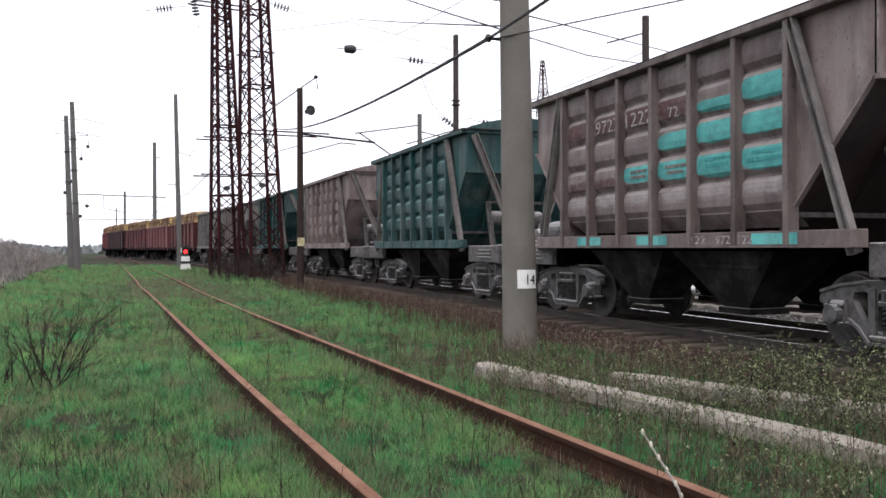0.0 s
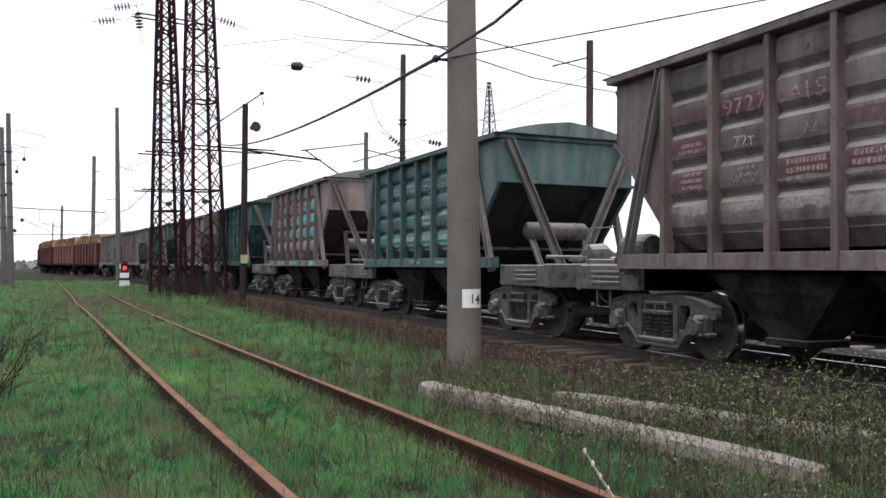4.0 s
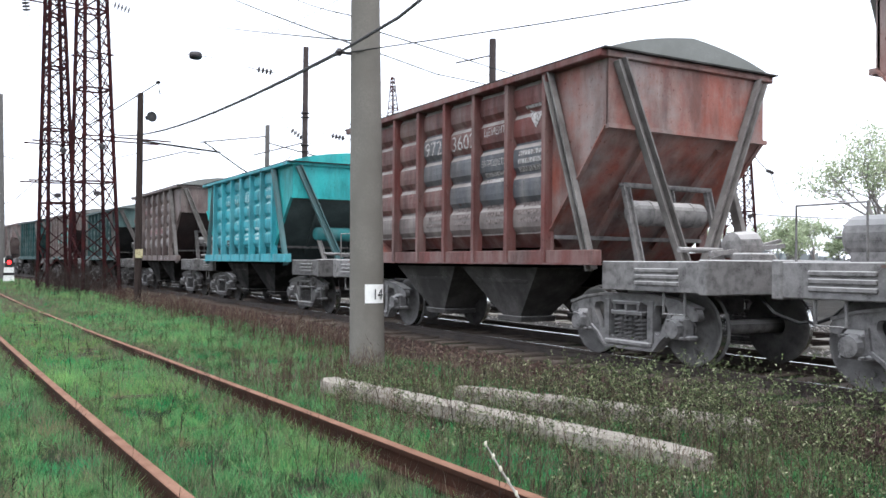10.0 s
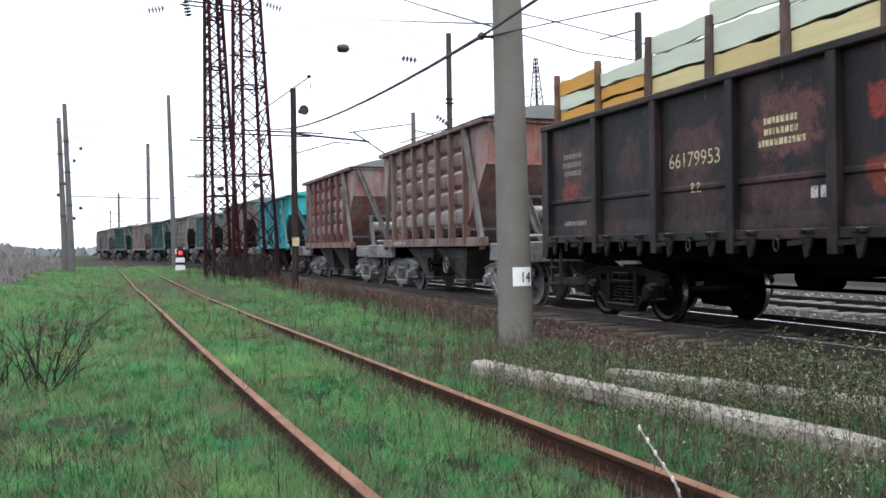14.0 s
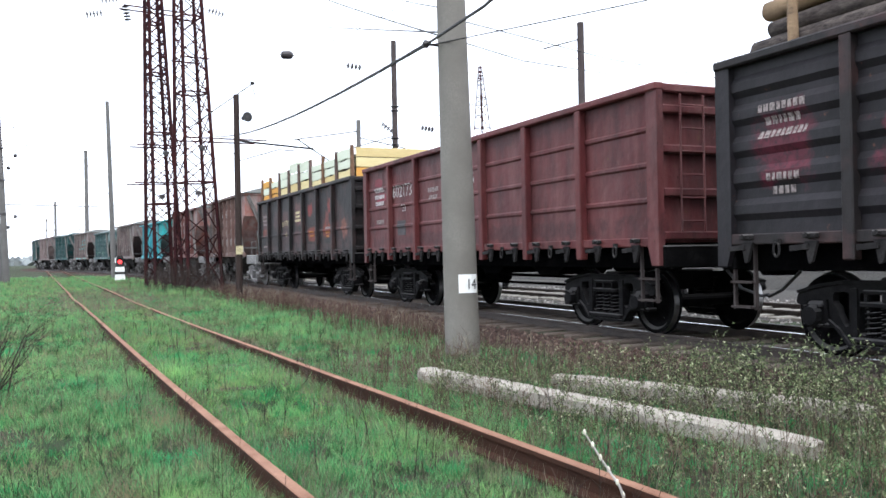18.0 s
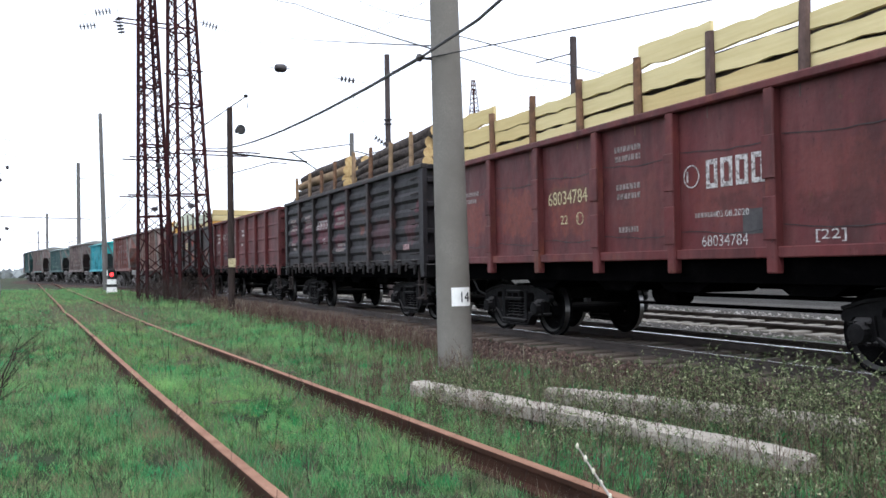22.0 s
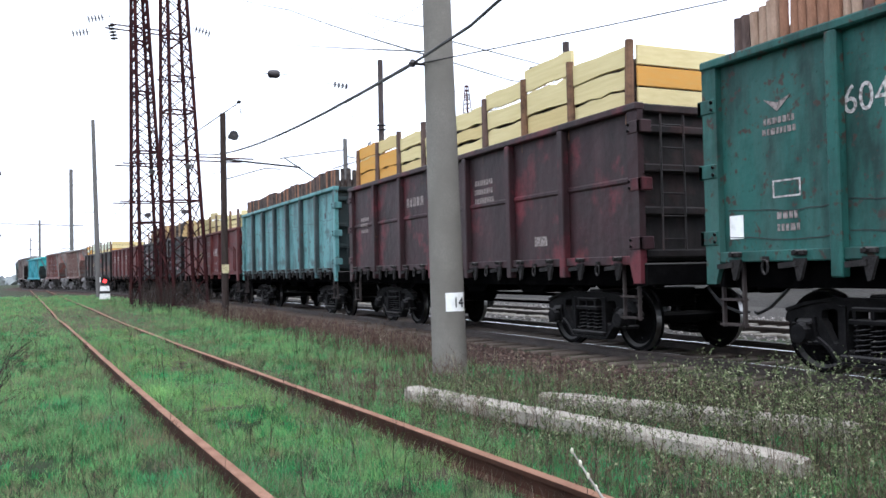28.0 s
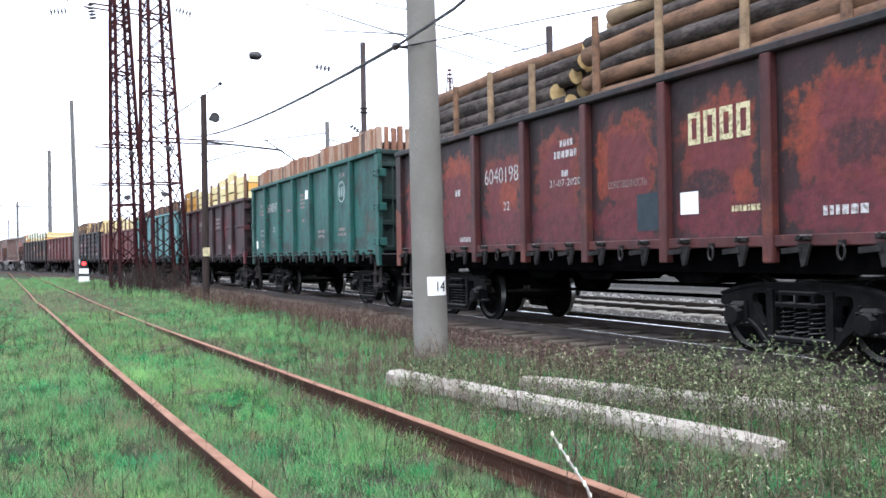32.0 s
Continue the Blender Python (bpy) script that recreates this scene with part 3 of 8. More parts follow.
def bogie_meshes(iron, frame_mat, axle_mat, tread):
    d = {}
    fr = Mesh()
    half = [(0.0, 0.885), (0.55, 0.885), (0.9, 0.835), (1.2, 0.745), (1.255, 0.60), (1.11, 0.575), (1.08, 0.645), (0.80, 0.645), (0.77, 0.42), (0.62, 0.32), (0.47, 0.15), (0.0, 0.13)]
    outer = rounded(half[::-1] + [(-a, b) for a, b in half[1:-1]], 0.07)
    side_hole = rounded([(0.46, 0.40), (0.55, 0.36), (0.72, 0.66), (0.70, 0.75), (0.48, 0.76)], 0.07)
    mid_hole = rounded([(-0.37, 0.29), (0.37, 0.29), (0.35, 0.76), (-0.35, 0.76)], 0.06)
    cast_plate(fr, outer, [side_hole, [(-a, b) for a, b in side_hole[::-1]], mid_hole], -0.05, 0.05)
    # thick flanges along the top, the sides of the windows and the spring seat
    for q in ([(-1.2, 0.735), (-0.9, 0.82), (-0.55, 0.87), (0.55, 0.87), (0.9, 0.82), (1.2, 0.735)], [(-0.62, 0.33), (-0.47, 0.165), (0.47, 0.165), (0.62, 0.33)], [(0.80, 0.66), (0.77, 0.43), (0.62, 0.33)], [(-0.80, 0.66), (-0.77, 0.43), (-0.62, 0.33)]):
        for a, b in zip(q, q[1:]):
            fr.beam((0, *a), (0, *b), 0.17, 0.035, (0, -(b[1] - a[1]), b[0] - a[0]))
    for s in (-1, 1):
        fr.beam((0, s * 0.42, 0.26), (0, s * 0.42, 0.80), 0.10, 0.15, (1, 0, 0))
    fr.box(-0.11, 0.11, -0.44, 0.44, 0.2, 0.265, 0.015)
    d["frame"] = fr.data("side_frame", frame_mat)
    bo = Mesh()
    bo.box(-0.95, 0.95, -0.19, 0.19, 0.6, 0.92, 0.02)
    for s in (-1, 1):
        x0, x1 = sorted((s * 0.93, s * 1.13))
        bo.box(x0, x1, -0.31, 0.31, 0.60, 0.66, 0.012)
        bo.box(x0, x1, -0.27, 0.27, 0.74, 0.79, 0.012)
        for y in (-0.25, -0.02, 0.21):
            bo.box(x0, x1, y, y + 0.04, 0.655, 0.745)
    d["bolster"] = bo.data("bogie", frame_mat)
    sp = Mesh()
    sp.line([(0.088 * math.cos(k * math.pi / 4), 0.088 * math.sin(k * math.pi / 4), 0.285 + 0.30 * k / 44) for k in range(45)], 0.0175, 5)
    sp.tube((0, 0, 0.27), (0, 0, 0.6), 0.055, n=8)
    d["spring"] = sp.data("spring", iron)
    bx = Mesh()
    bx.box(-0.10, 0.1, -0.135, 0.135, 0.36, 0.64, 0.04)
    bx.box(-0.07, 0.1, -0.19, 0.19, 0.34, 0.40, 0.02)
    bx.lathe([(-0.20, 0.07), (-0.19, 0.11), (-0.12, 0.125), (-0.1, 0.125)], (0, 0, 0.475), "x", 14)
    for y, z in ((-0.11, 0.37), (0.11, 0.37), (-0.11, 0.58), (0.11, 0.58)):
        bx.tube((-0.16, y, z), (-0.1, y, z), 0.018, n=6)
    d["box"] = bx.data("axle_box", frame_mat)
    ws = Mesh()
    ws.slot = 2
    ws.tube((-0.9, 0, 0), (0.9, 0, 0), 0.095, n=16)
    ws.slot = 0
    for s in (-1, 1):
        ws.slot = 0
        ws.lathe([(s * o, r) for o, r in ((0.725, 0.13), (0.73, 0.38), (0.72, 0.41), (0.72, 0.50), (0.735, 0.508), (0.755, 0.48))], (0, 0, 0), "x", 40, caps=False)
        ws.slot = 1
        ws.lathe([(s * o, r) for o, r in ((0.755, 0.481), (0.845, 0.4745))], (0, 0, 0), "x", 40, caps=False)
        ws.slot = 0
        ws.lathe([(s * o, r) for o, r in ((0.845, 0.4745), (0.852, 0.466), (0.852, 0.455), (0.845, 0.42), (0.80, 0.38), (0.77, 0.25), (0.80, 0.15), (0.87, 0.13), (0.88, 0.02))], (0, 0, 0), "x", 40, caps=False)
        for i in range(3):
            a = 2 * math.pi * i / 3 + 0.3
            ws.tube((s * 0.79, 0.3 * math.cos(a), 0.3 * math.sin(a)), (s * 0.80, 0.3 * math.cos(a), 0.3 * math.sin(a)), 0.03, n=8)
    d["wheels"] = ws.data("wheelset", [iron, tread, axle_mat], smooth=False)
    for p in d["wheels"].polygons:
        p.use_smooth = len(p.vertices) == 4
    return d


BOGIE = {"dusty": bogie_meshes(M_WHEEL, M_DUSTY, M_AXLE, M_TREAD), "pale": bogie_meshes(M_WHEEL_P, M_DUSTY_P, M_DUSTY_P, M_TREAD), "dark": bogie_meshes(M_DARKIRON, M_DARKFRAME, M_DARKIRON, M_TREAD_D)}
WHEELSETS = []


def bogie(wagon, y, style, spin):
    d = BOGIE[style]
    b = part("bogie", d["bolster"], None, wagon, "cast bogie painted black for the shade under the wagon" if style == "dark" else "grey dust-covered cast bogie")
    b.location = (0, y, 0)
    for x in (-1.02, 1.02):
        part("side_frame", d["frame"], None, b).location = (x, 0, 0)
        for yy in (-0.2, 0.0, 0.2):
            part("spring", d["spring"], None, b).location = (x, yy, 0)
    for yy in (-0.925, 0.925):
        for x in (-1.03, 1.03):
            o = part("axle_box", d["box"], None, b)
            o.location = (x, yy, 0)
            o.rotation_euler = (0, 0, 0 if x < 0 else math.pi)
        w = part("wheelset", d["wheels"], None, b, "steel wheelset with bright treads")
        w.location = (0, yy, 0.475)
        if spin:
            WHEELSETS.append((w, yy))


def coupler(wagon, half, mat):
    for s in (-1, 1):
        c = Mesh()
        c.box(-0.1, 0.1, min(s * (half - 0.75), s * (half - 0.1)), max(s * (half - 0.75), s * (half - 0.1)), 0.94, 1.12, 0.02)
        c.box(-0.2, 0.2, min(s * (half - 0.22), s * half), max(s * (half - 0.22), s * half), 0.88, 1.2, 0.05)
        part("coupler", c, mat, wagon)
        h = Mesh()
        h.line([(-0.3, s * (half - 0.7), 0.95), (-0.32, s * (half - 0.4), 0.7), (-0.25, s * (half - 0.1), 0.6), (-0.2, s * half, 0.62)], 0.022, 6)
        part("brake_hose", h, M_BLACK, wagon)


# ---- markings ----
def block_mark(n, y, z, w, h, parent, mat):
    """A works mark of n plain hollow blocks, centred at y, z."""
    x, z = FLAT, z - h / 2
    for i in range(n):
        yy = y + w * (1.3 * n - 0.3) / 2 - i * w * 1.3
        m = Mesh()
        m.box(x - 0.006, x, yy - w, yy, z, z + h * 0.17)
        m.box(x - 0.006, x, yy - w, yy, z + h * 0.83, z + h)
        m.box(x - 0.006, x, yy - w * 0.28, yy, z + h * 0.17, z + h * 0.83)
        m.box(x - 0.006, x, yy - w, yy - w * 0.72, z + h * 0.17, z + h * 0.83)
        part("works_mark", on_skin(m.data("works_mark", mat)), None, parent)


SKIN = []
FLAT = -1.5


def on_skin(me):
    """Lays a mesh built at x = FLAT on the pressed side sheet of the wagon in hand."""
    bm = bmesh.new()
    bm.from_mesh(me)
    lo, hi = min(v.co.z for v in bm.verts), max(v.co.z for v in bm.verts)
    for z, _ in SKIN:
        if lo < z < hi:
            bmesh.ops.bisect_plane(bm, geom=bm.verts[:] + bm.edges[:] + bm.faces[:], plane_co=(0, 0, z), plane_no=(0, 0, 1))
    zs, xs_ = [p[0] for p in SKIN], [p[1] for p in SKIN]
    for v in bm.verts:
        v.co.x += -FLAT - float(np.interp(v.co.z, zs, xs_)) - 0.001
    bm.to_mesh(me)
    bm.free()
    return me


def bars(w, y, z, width, h, rows, mat, seed=0, x=None):
    """Small unreadable stencil lines: rows of short bars, centred at y, z."""
    m, rnd = Mesh(), random.Random(seed)
    x0 = FLAT if x is None else x
    top = z + (rows * 1.7 - 0.7) * h / 2
    for r in range(rows):
        trim = rnd.uniform(0, 0.15) * width
        yy, zz = y + width / 2 - trim, top - r * h * 1.7
        while yy > y - width / 2 + trim:
            b = rnd.uniform(0.5, 1.1) * h
            m.box(x0 - 0.006, x0, yy - b * 0.8, yy, zz - h, zz)
            yy -= b * 0.8 + 0.3 * h
    me = m.data("stencil_block", mat)
    return tagged(part("stencil_block", me if x is not None else on_skin(me), None, w), kind="stuff")


def writing(text, y, z, width, height, w, mat):
    """Readable stencil letters on the near side, centred at y, z."""
    cu = bpy.data.curves.new("stencil_text", "FONT")
    cu.body, cu.size, cu.resolution_u = text, 1.0, 3
    tmp = bpy.data.objects.new("stencil_text", cu)
    me = bpy.data.meshes.new_from_object(tmp)
    bpy.data.objects.remove(tmp)
    a = [v.co.copy() for v in me.vertices]
    x0, x1 = min(p.x for p in a), max(p.x for p in a)
    y0, y1 = min(p.y for p in a), max(p.y for p in a)
    for v, p in zip(me.vertices, a):
        v.co = (FLAT - 0.006, y + width / 2 - (p.x - x0) / (x1 - x0) * width, z - height / 2 + (p.y - y0) / (y1 - y0) * height)
    me.materials.clear()
    me.materials.append(mat)
    return part("stencil_text", on_skin(me), None, w)


def writing_on_sill(text, y, w):
    """Small pale figures on the sill of a hopper."""
    o = writing(text, y, 2.0, 0.105 * len(text), 0.11, w, M_STENCIL)
    for v in o.data.vertices:
        v.co.x, v.co.z = -1.604, v.co.z - 0.63


def plate(w, name, y, z, width, height, mat, label="", x=None, thick=0.005):
    """A flat painted or welded rectangle centred at y, z."""
    m = Mesh()
    x0 = FLAT if x is None else x
    m.box(x0 - thick, x0, y - width / 2, y + width / 2, z - height / 2, z + height / 2)
    me = m.data(name, mat)
    return part(name, me if x is not None else on_skin(me), None, w, label)


def ring_sign(y, z, r, parent, mat, strokes=3):
    """A round works mark: a ring with plain strokes inside."""
    m, x = Mesh(), FLAT
    n = 28
    for i in range(n):
        a, b = 2 * math.pi * i / n, 2 * math.pi * (i + 1) / n
        q = [(y + k * r * math.cos(t), z + k * r * math.sin(t)) for k, t in ((0.89, a), (1, a), (1, b), (0.89, b))]
        m.prism(q, x - 0.006, x)
    for i in range(strokes):
        yy = y + r * 0.5 * (1 - i)
        m.box(x - 0.006, x, yy - 0.028 * r / 0.3, yy + 0.028 * r / 0.3, z - 0.45 * r, z + 0.45 * r)
    return part("works_mark", on_skin(m.data("works_mark", mat)), None, parent)


# ---- cement hopper wagon ----
B = 0.2  # the body sits a little ahead of the middle between the bogies
H_POST = [-2.87 + B + 0.957 * i for i in range(7)]
H_TOP, H_SILL = 4.05, 1.30


def hopper_panel(y0, y1, cells, side):
    """A pressed side panel with five outward swages; cells gives the slot of each."""
    m = Mesh()
    z, x = 1.52, 1.26
    prof = [(x, z, 0), (1.455, 1.72, 0)]
    for i in range(5):
        b = 1.74 + i * 0.456
        s = cells[i]
        prof += [(1.44, b, s), (1.505, b + 0.085, s), (1.516, b + 0.18, s), (1.512, b + 0.30, s), (1.502, b + 0.355, s), (1.442, b + 0.425, 1), (1.44, b + 0.455, s)]
    prof.append((1.46, H_TOP - 0.02, cells[4]))
    for (xa, za, sa), (xb, zb, sb) in zip(prof, prof[1:]):
        m.slot = sb
        q = [(side * xa, y0, za), (side * xa, y1, za), (side * xb, y1, zb), (side * xb, y0, zb)]
        m.add(q, [(0, 1, 2, 3)] if side > 0 else [(3, 2, 1, 0)])
    return m


def hopper(label, mat, post_mat=None, cells=None, end_mat=None, roof_mat=None, platform=None, extra=(), spin=True, ladder=False, ledge=None, top=H_TOP, slope_mat=None, stand=True, tank=None, brace=None, pale=False):
    """A four-axle cement hopper. cells: {(bay, row): material}."""
    post_mat, end_mat, roof_mat = post_mat or mat, end_mat or mat, roof_mat or end_mat or mat
    platform = platform or (M_DUSTY_P if pale else M_DUSTY)
    w = thing("hopper_wagon", label, "hopper wagon", "wagons of the freight train")
    cells = cells or {}
    for bay in range(6):
        for side in (-1, 1):
            mats = [mat, ledge or M_LEDGE]
            slots = []
            for row in range(5):
                c = cells.get((bay, row)) if side < 0 else None
                if c is None:
                    slots.append(0)
                else:
                    if c not in mats:
                        mats.append(c)
                    slots.append(mats.index(c))
            part("side_panel", hopper_panel(H_POST[bay], H_POST[bay + 1], slots, side), mats, w, smooth=False)
    for y in H_POST:
        for side in (-1, 1):
            m = Mesh()
            m.box(min(side * 1.45, side * 1.63), max(side * 1.45, side * 1.63), y - 0.045, y + 0.045, H_SILL - 0.02, H_TOP - 0.03, 0.008)
            part("side_post", m, post_mat, w)
    for side in (-1, 1):
        m = Mesh()
        m.box(min(side * 1.42, side * 1.66), max(side * 1.42, side * 1.66), -4.16 + B, 4.16 + B, H_TOP - 0.05, H_TOP + 0.05, 0.012)
        part("top_chord", m, post_mat, w)
        m = Mesh()
        m.box(min(side * 1.44, side * 1.60), max(side * 1.44, side * 1.60), -3.95 + B, 3.95 + B, H_SILL - 0.02, H_SILL + 0.17, 0.012)
        m.box(min(side * 1.44, side * 1.66), max(side * 1.44, side * 1.66), -3.95 + B, 3.95 + B, H_SILL - 0.035, H_SILL - 0.01)
        part("side_sill", m, post_mat, w)
    for e in (-1, 1):
        for side in (-1, 1):
            m = Mesh()
            q = [(2.87, 1.72), (4.1, 3.12), (4.1, H_TOP - 0.02), (2.87, H_TOP - 0.02)]
            q = [(e * a + B, b) for a, b in q]
            m.prism(q if e > 0 else q[::-1], min(side * 1.46, side * 1.49), max(side * 1.46, side * 1.49))
            part("end_wing", m, end_mat, w)
        m = Mesh()
        ya, yb = sorted((e * 4.07 + B, e * 4.12 + B))
        m.box(-1.49, 1.49, ya, yb, 3.1, H_TOP, 0.006)
        m.box(-1.56, 1.56, min(e * 4.05, e * 4.18) + B, max(e * 4.05, e * 4.18) + B, H_TOP - 0.045, H_TOP + 0.045, 0.01)
        m.box(-1.52, 1.52, min(e * 4.09, e * 4.17) + B, max(e * 4.09, e * 4.17) + B, 3.07, 3.13)
        part("end_wall", m, end_mat, w)
        m = Mesh()
        a, b = (e * 4.08 + B, 3.1), (e * 2.5 + B, 1.3)
        m.hexa([(-1.47, b[0], b[1]), (1.47, b[0], b[1]), (1.47, a[0], a[1]), (-1.47, a[0], a[1]), (-1.47, b[0] - e * 0.04, b[1] + 0.03), (1.47, b[0] - e * 0.04, b[1] + 0.03), (1.47, a[0] - e * 0.04, a[1] + 0.03), (-1.47, a[0] - e * 0.04, a[1] + 0.03)])
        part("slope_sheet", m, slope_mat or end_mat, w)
        for side in (-1, 1):
            m = Mesh()
            m.channel((side * 1.56, e * 2.93 + B, H_TOP - 0.06), (side * 1.5, e * 3.85 + B, H_SILL - 0.1), 0.14, 0.09, 0.022, (side, 0, 0))
            part("side_brace", m, brace or M_BRACE, w)
            m = Mesh()
            m.channel((side * 1.36, e * 4.15 + B, H_TOP - 0.07), (side * 0.2, e * 4.18 + B, 1.36), 0.16, 0.1, 0.024, (0, e, 0))
            part("end_brace", m, brace or M_BRACE, w)
            m = Mesh()
            if stand:
                m.channel((side * 0.78, e * 3.95 + B, 1.36), (side * 0.8, e * 3.66 + B, 2.36), 0.12, 0.06, 0.02, (0, e, 0.3))
            else:
                m.channel((side * 0.55, e * 4.0 + B, 1.36), (side * 0.62, e * 3.68 + B, 1.9), 0.12, 0.05, 0.02, (0, e, 0.3))
            part("stand_leg", m, platform, w)
            # stiffening rib down the slope sheet, and the flange on the edge of the wing
            m = Mesh()
            m.beam((side * 0.72, e * 3.98 + B, 2.94), (side * 0.6, e * 2.74 + B, 1.53), 0.1, 0.09, (0, e, -0.9))
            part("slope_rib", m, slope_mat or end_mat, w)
            m = Mesh()
            m.beam((side * 1.5, e * 4.1 + B, 3.11), (side * 1.5, e * 2.89 + B, 1.735), 0.075, 0.018, (0, e, -0.9))
            part("wing_flange", m, end_mat, w)
        if stand:
            m = Mesh()
            m.channel((-0.86, e * 3.66 + B, 2.36), (0.86, e * 3.66 + B, 2.36), 0.1, 0.06, 0.02)
            part("stand_beam", m, platform, w)
            m = Mesh()
            m.channel((0.05, e * 3.93 + B, 1.36), (0.05, e * 3.66 + B, 2.34), 0.1, 0.05, 0.02, (0, e, 0.3))
            part("stand_leg", m, platform, w)
        m = Mesh()
        m.beam((-1.45, e * 2.92 + B, 1.66), (1.45, e * 2.92 + B, 1.66), 0.07, 0.06)
        part("cross_beam", m, platform, w)
        y0, y1 = sorted((e * 3.9 + (e < 0) * B, e * 5.5))
        for side in (-1, 1):
            m = Mesh()
            x0, x1 = sorted((side * 1.28, side * 1.40))
            m.box(x0, x1, y0, y1, 1.02, 1.4, 0.012)
            beam_ = part("platform_beam", m, platform, w, "grey dusty steel platform side beam")
            for k in range(3):
                x0, x1 = sorted((side * 1.39, side * 1.43))
                part("stiffening_rib", Mesh().box(x0, x1, min(e * 4.35, e * 5.1), max(e * 4.35, e * 5.1), 1.1 + k * 0.08, 1.15 + k * 0.08, 0.008), platform, beam_)
        part("end_beam", Mesh().box(-1.42, 1.42, min(e * 5.42, e * 5.55), max(e * 5.42, e * 5.55), 1.0, 1.42, 0.015), platform, w)
        part("platform_deck", Mesh().box(-1.28, 1.28, y0, y1 - 0.0, 1.33, 1.37), platform, w)
        if e < 0:
            m = Mesh()
            m.lathe([(-0.72, 0.05), (-0.70, 0.13), (-0.65, 0.175), (-0.42, 0.175), (-0.415, 0.188), (-0.38, 0.188), (-0.375, 0.175), (0.37, 0.175), (0.375, 0.188), (0.41, 0.188), (0.415, 0.175), (0.62, 0.175), (0.68, 0.13), (0.70, 0.05)], (-0.03, -3.5, 2.0), "x", 20)
            part("air_tank", m, tank or platform, w, "dusty cylindrical air tank", smooth=True)
            m = Mesh()
            m.lathe([(-0.3, 0.06), (-0.26, 0.17), (0.1, 0.2), (0.2, 0.12), (0.3, 0.06)], (0.15, -4.75, 1.62), "x", 14)
            m.beam((-0.5, -4.75, 1.5), (0.6, -5.0, 1.62), 0.06, 0.06)
            m.beam((-0.3, -4.55, 1.42), (0.9, -4.7, 1.7), 0.05, 0.05)
            m.tube((-0.9, -4.6, 1.55), (0.2, -4.6, 1.55), 0.035, n=8)
            m.box(-0.2, 0.25, -5.15, -4.8, 1.37, 1.52, 0.02)
            part("brake_gear", m, platform, w, "pale brake valve and levers")
        if e > 0 or ladder:
            for side in (-1, 1):
                m = Mesh()
                m.line([(side * 1.34, e * 5.3, 1.4), (side * 1.34, e * 5.3, 1.98), (side * 1.34, e * 4.5, 1.98), (side * 1.34, e * 4.5, 1.4)], 0.014, 6)
                part("handrail", m, platform, w)
        if e > 0:
            m = Mesh()
            m.lathe([(-0.36, 0.06), (-0.35, 0.2), (-0.3, 0.23), (0.26, 0.23), (0.3, 0.2), (0.31, 0.06)], (-0.75, 4.75, 1.66), "y", 18)
            for k in range(4):
                m.tube((-0.75 + 0.13 * math.cos(k * 1.57), 5.0, 1.66 + 0.13 * math.sin(k * 1.57)), (-0.75 + 0.13 * math.cos(k * 1.57), 5.17, 1.66 + 0.13 * math.sin(k * 1.57)), 0.014, n=6)
            m.box(-0.95, -0.55, 4.55, 4.95, 1.36, 1.5)
            part("brake_cylinder", m, platform, w, "dusty grey brake cylinder")
        m = Mesh()
        m.line([(-1.3, e * 4.75, 1.4), (-1.3, e * 4.75, 0.75), (-1.3, e * 5.1, 0.75), (-1.3, e * 5.1, 1.4)], 0.02, 6)
        part("foot_step", m, platform, w)
        if ladder and e < 0:
            m = Mesh()
            for x in (0.15, 0.5):
                m.tube((x, -4.14, 1.4), (x, -4.14, 4.0), 0.02, n=6)
            for k in range(9):
                m.tube((0.15, -4.14, 1.6 + k * 0.28), (0.5, -4.14, 1.6 + k * 0.28), 0.015, n=6)
            part("ladder", m, M_STENCIL, w, "pale worn end ladder")
    # roof: a low arched hip over the full width, upright at the ends, on a thin flange
    m = Mesh()
    nxr, nyr = 14, 12
    for j in range(nyr + 1):
        y = B + 4.17 * (-1 + 2 * j / nyr)
        for i in range(nxr + 1):
            x = -1.6 + 3.2 * i / nxr
            u = abs(x) / 1.6
            m.v.append((x, y, H_TOP + 0.055 + 0.34 * (1 - 0.5 * u - 0.5 * u ** 2.6)))
    k = nxr + 1
    m.f = [(j * k + i, j * k + i + 1, (j + 1) * k + i + 1, (j + 1) * k + i) for j in range(nyr) for i in range(nxr)]
    m.s = [0] * len(m.f)
    for y, flip in ((B - 4.17, False), (B + 4.17, True)):
        q = [(x, z) for x, yy, z in m.v[: (nxr + 1) * (nyr + 1)] if abs(yy - y) < 1e-6]
        o = [(a, y, b) for a, b in q] + [(1.6, y, H_TOP + 0.05), (-1.6, y, H_TOP + 0.05)]
        f = tuple(range(len(o)))
        m.add(o, [f[::-1] if not flip else f])
    part("roof", m, roof_mat, w)
    m = Mesh()
    m.box(-1.66, 1.66, B - 4.25, B + 4.25, H_TOP + 0.04, H_TOP + 0.062)
    part("roof_flange", m, M_EDGE, w)
    for y in (-2.4, -0.8, 0.8, 2.4):
        m = Mesh()
        m.lathe([(0, 0.24), (0.07, 0.24), (0.1, 0.18), (0.11, 0.04)], (0, y, H_TOP + 0.36), "z", 16)
        part("roof_hatch", m, roof_mat, w)
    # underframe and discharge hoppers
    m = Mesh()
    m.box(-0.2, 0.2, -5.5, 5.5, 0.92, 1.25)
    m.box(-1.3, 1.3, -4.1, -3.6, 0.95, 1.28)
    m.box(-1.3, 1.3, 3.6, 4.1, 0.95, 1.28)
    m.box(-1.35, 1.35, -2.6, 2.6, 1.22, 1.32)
    part("centre_sill", m, M_SHADED_GRIME, w)
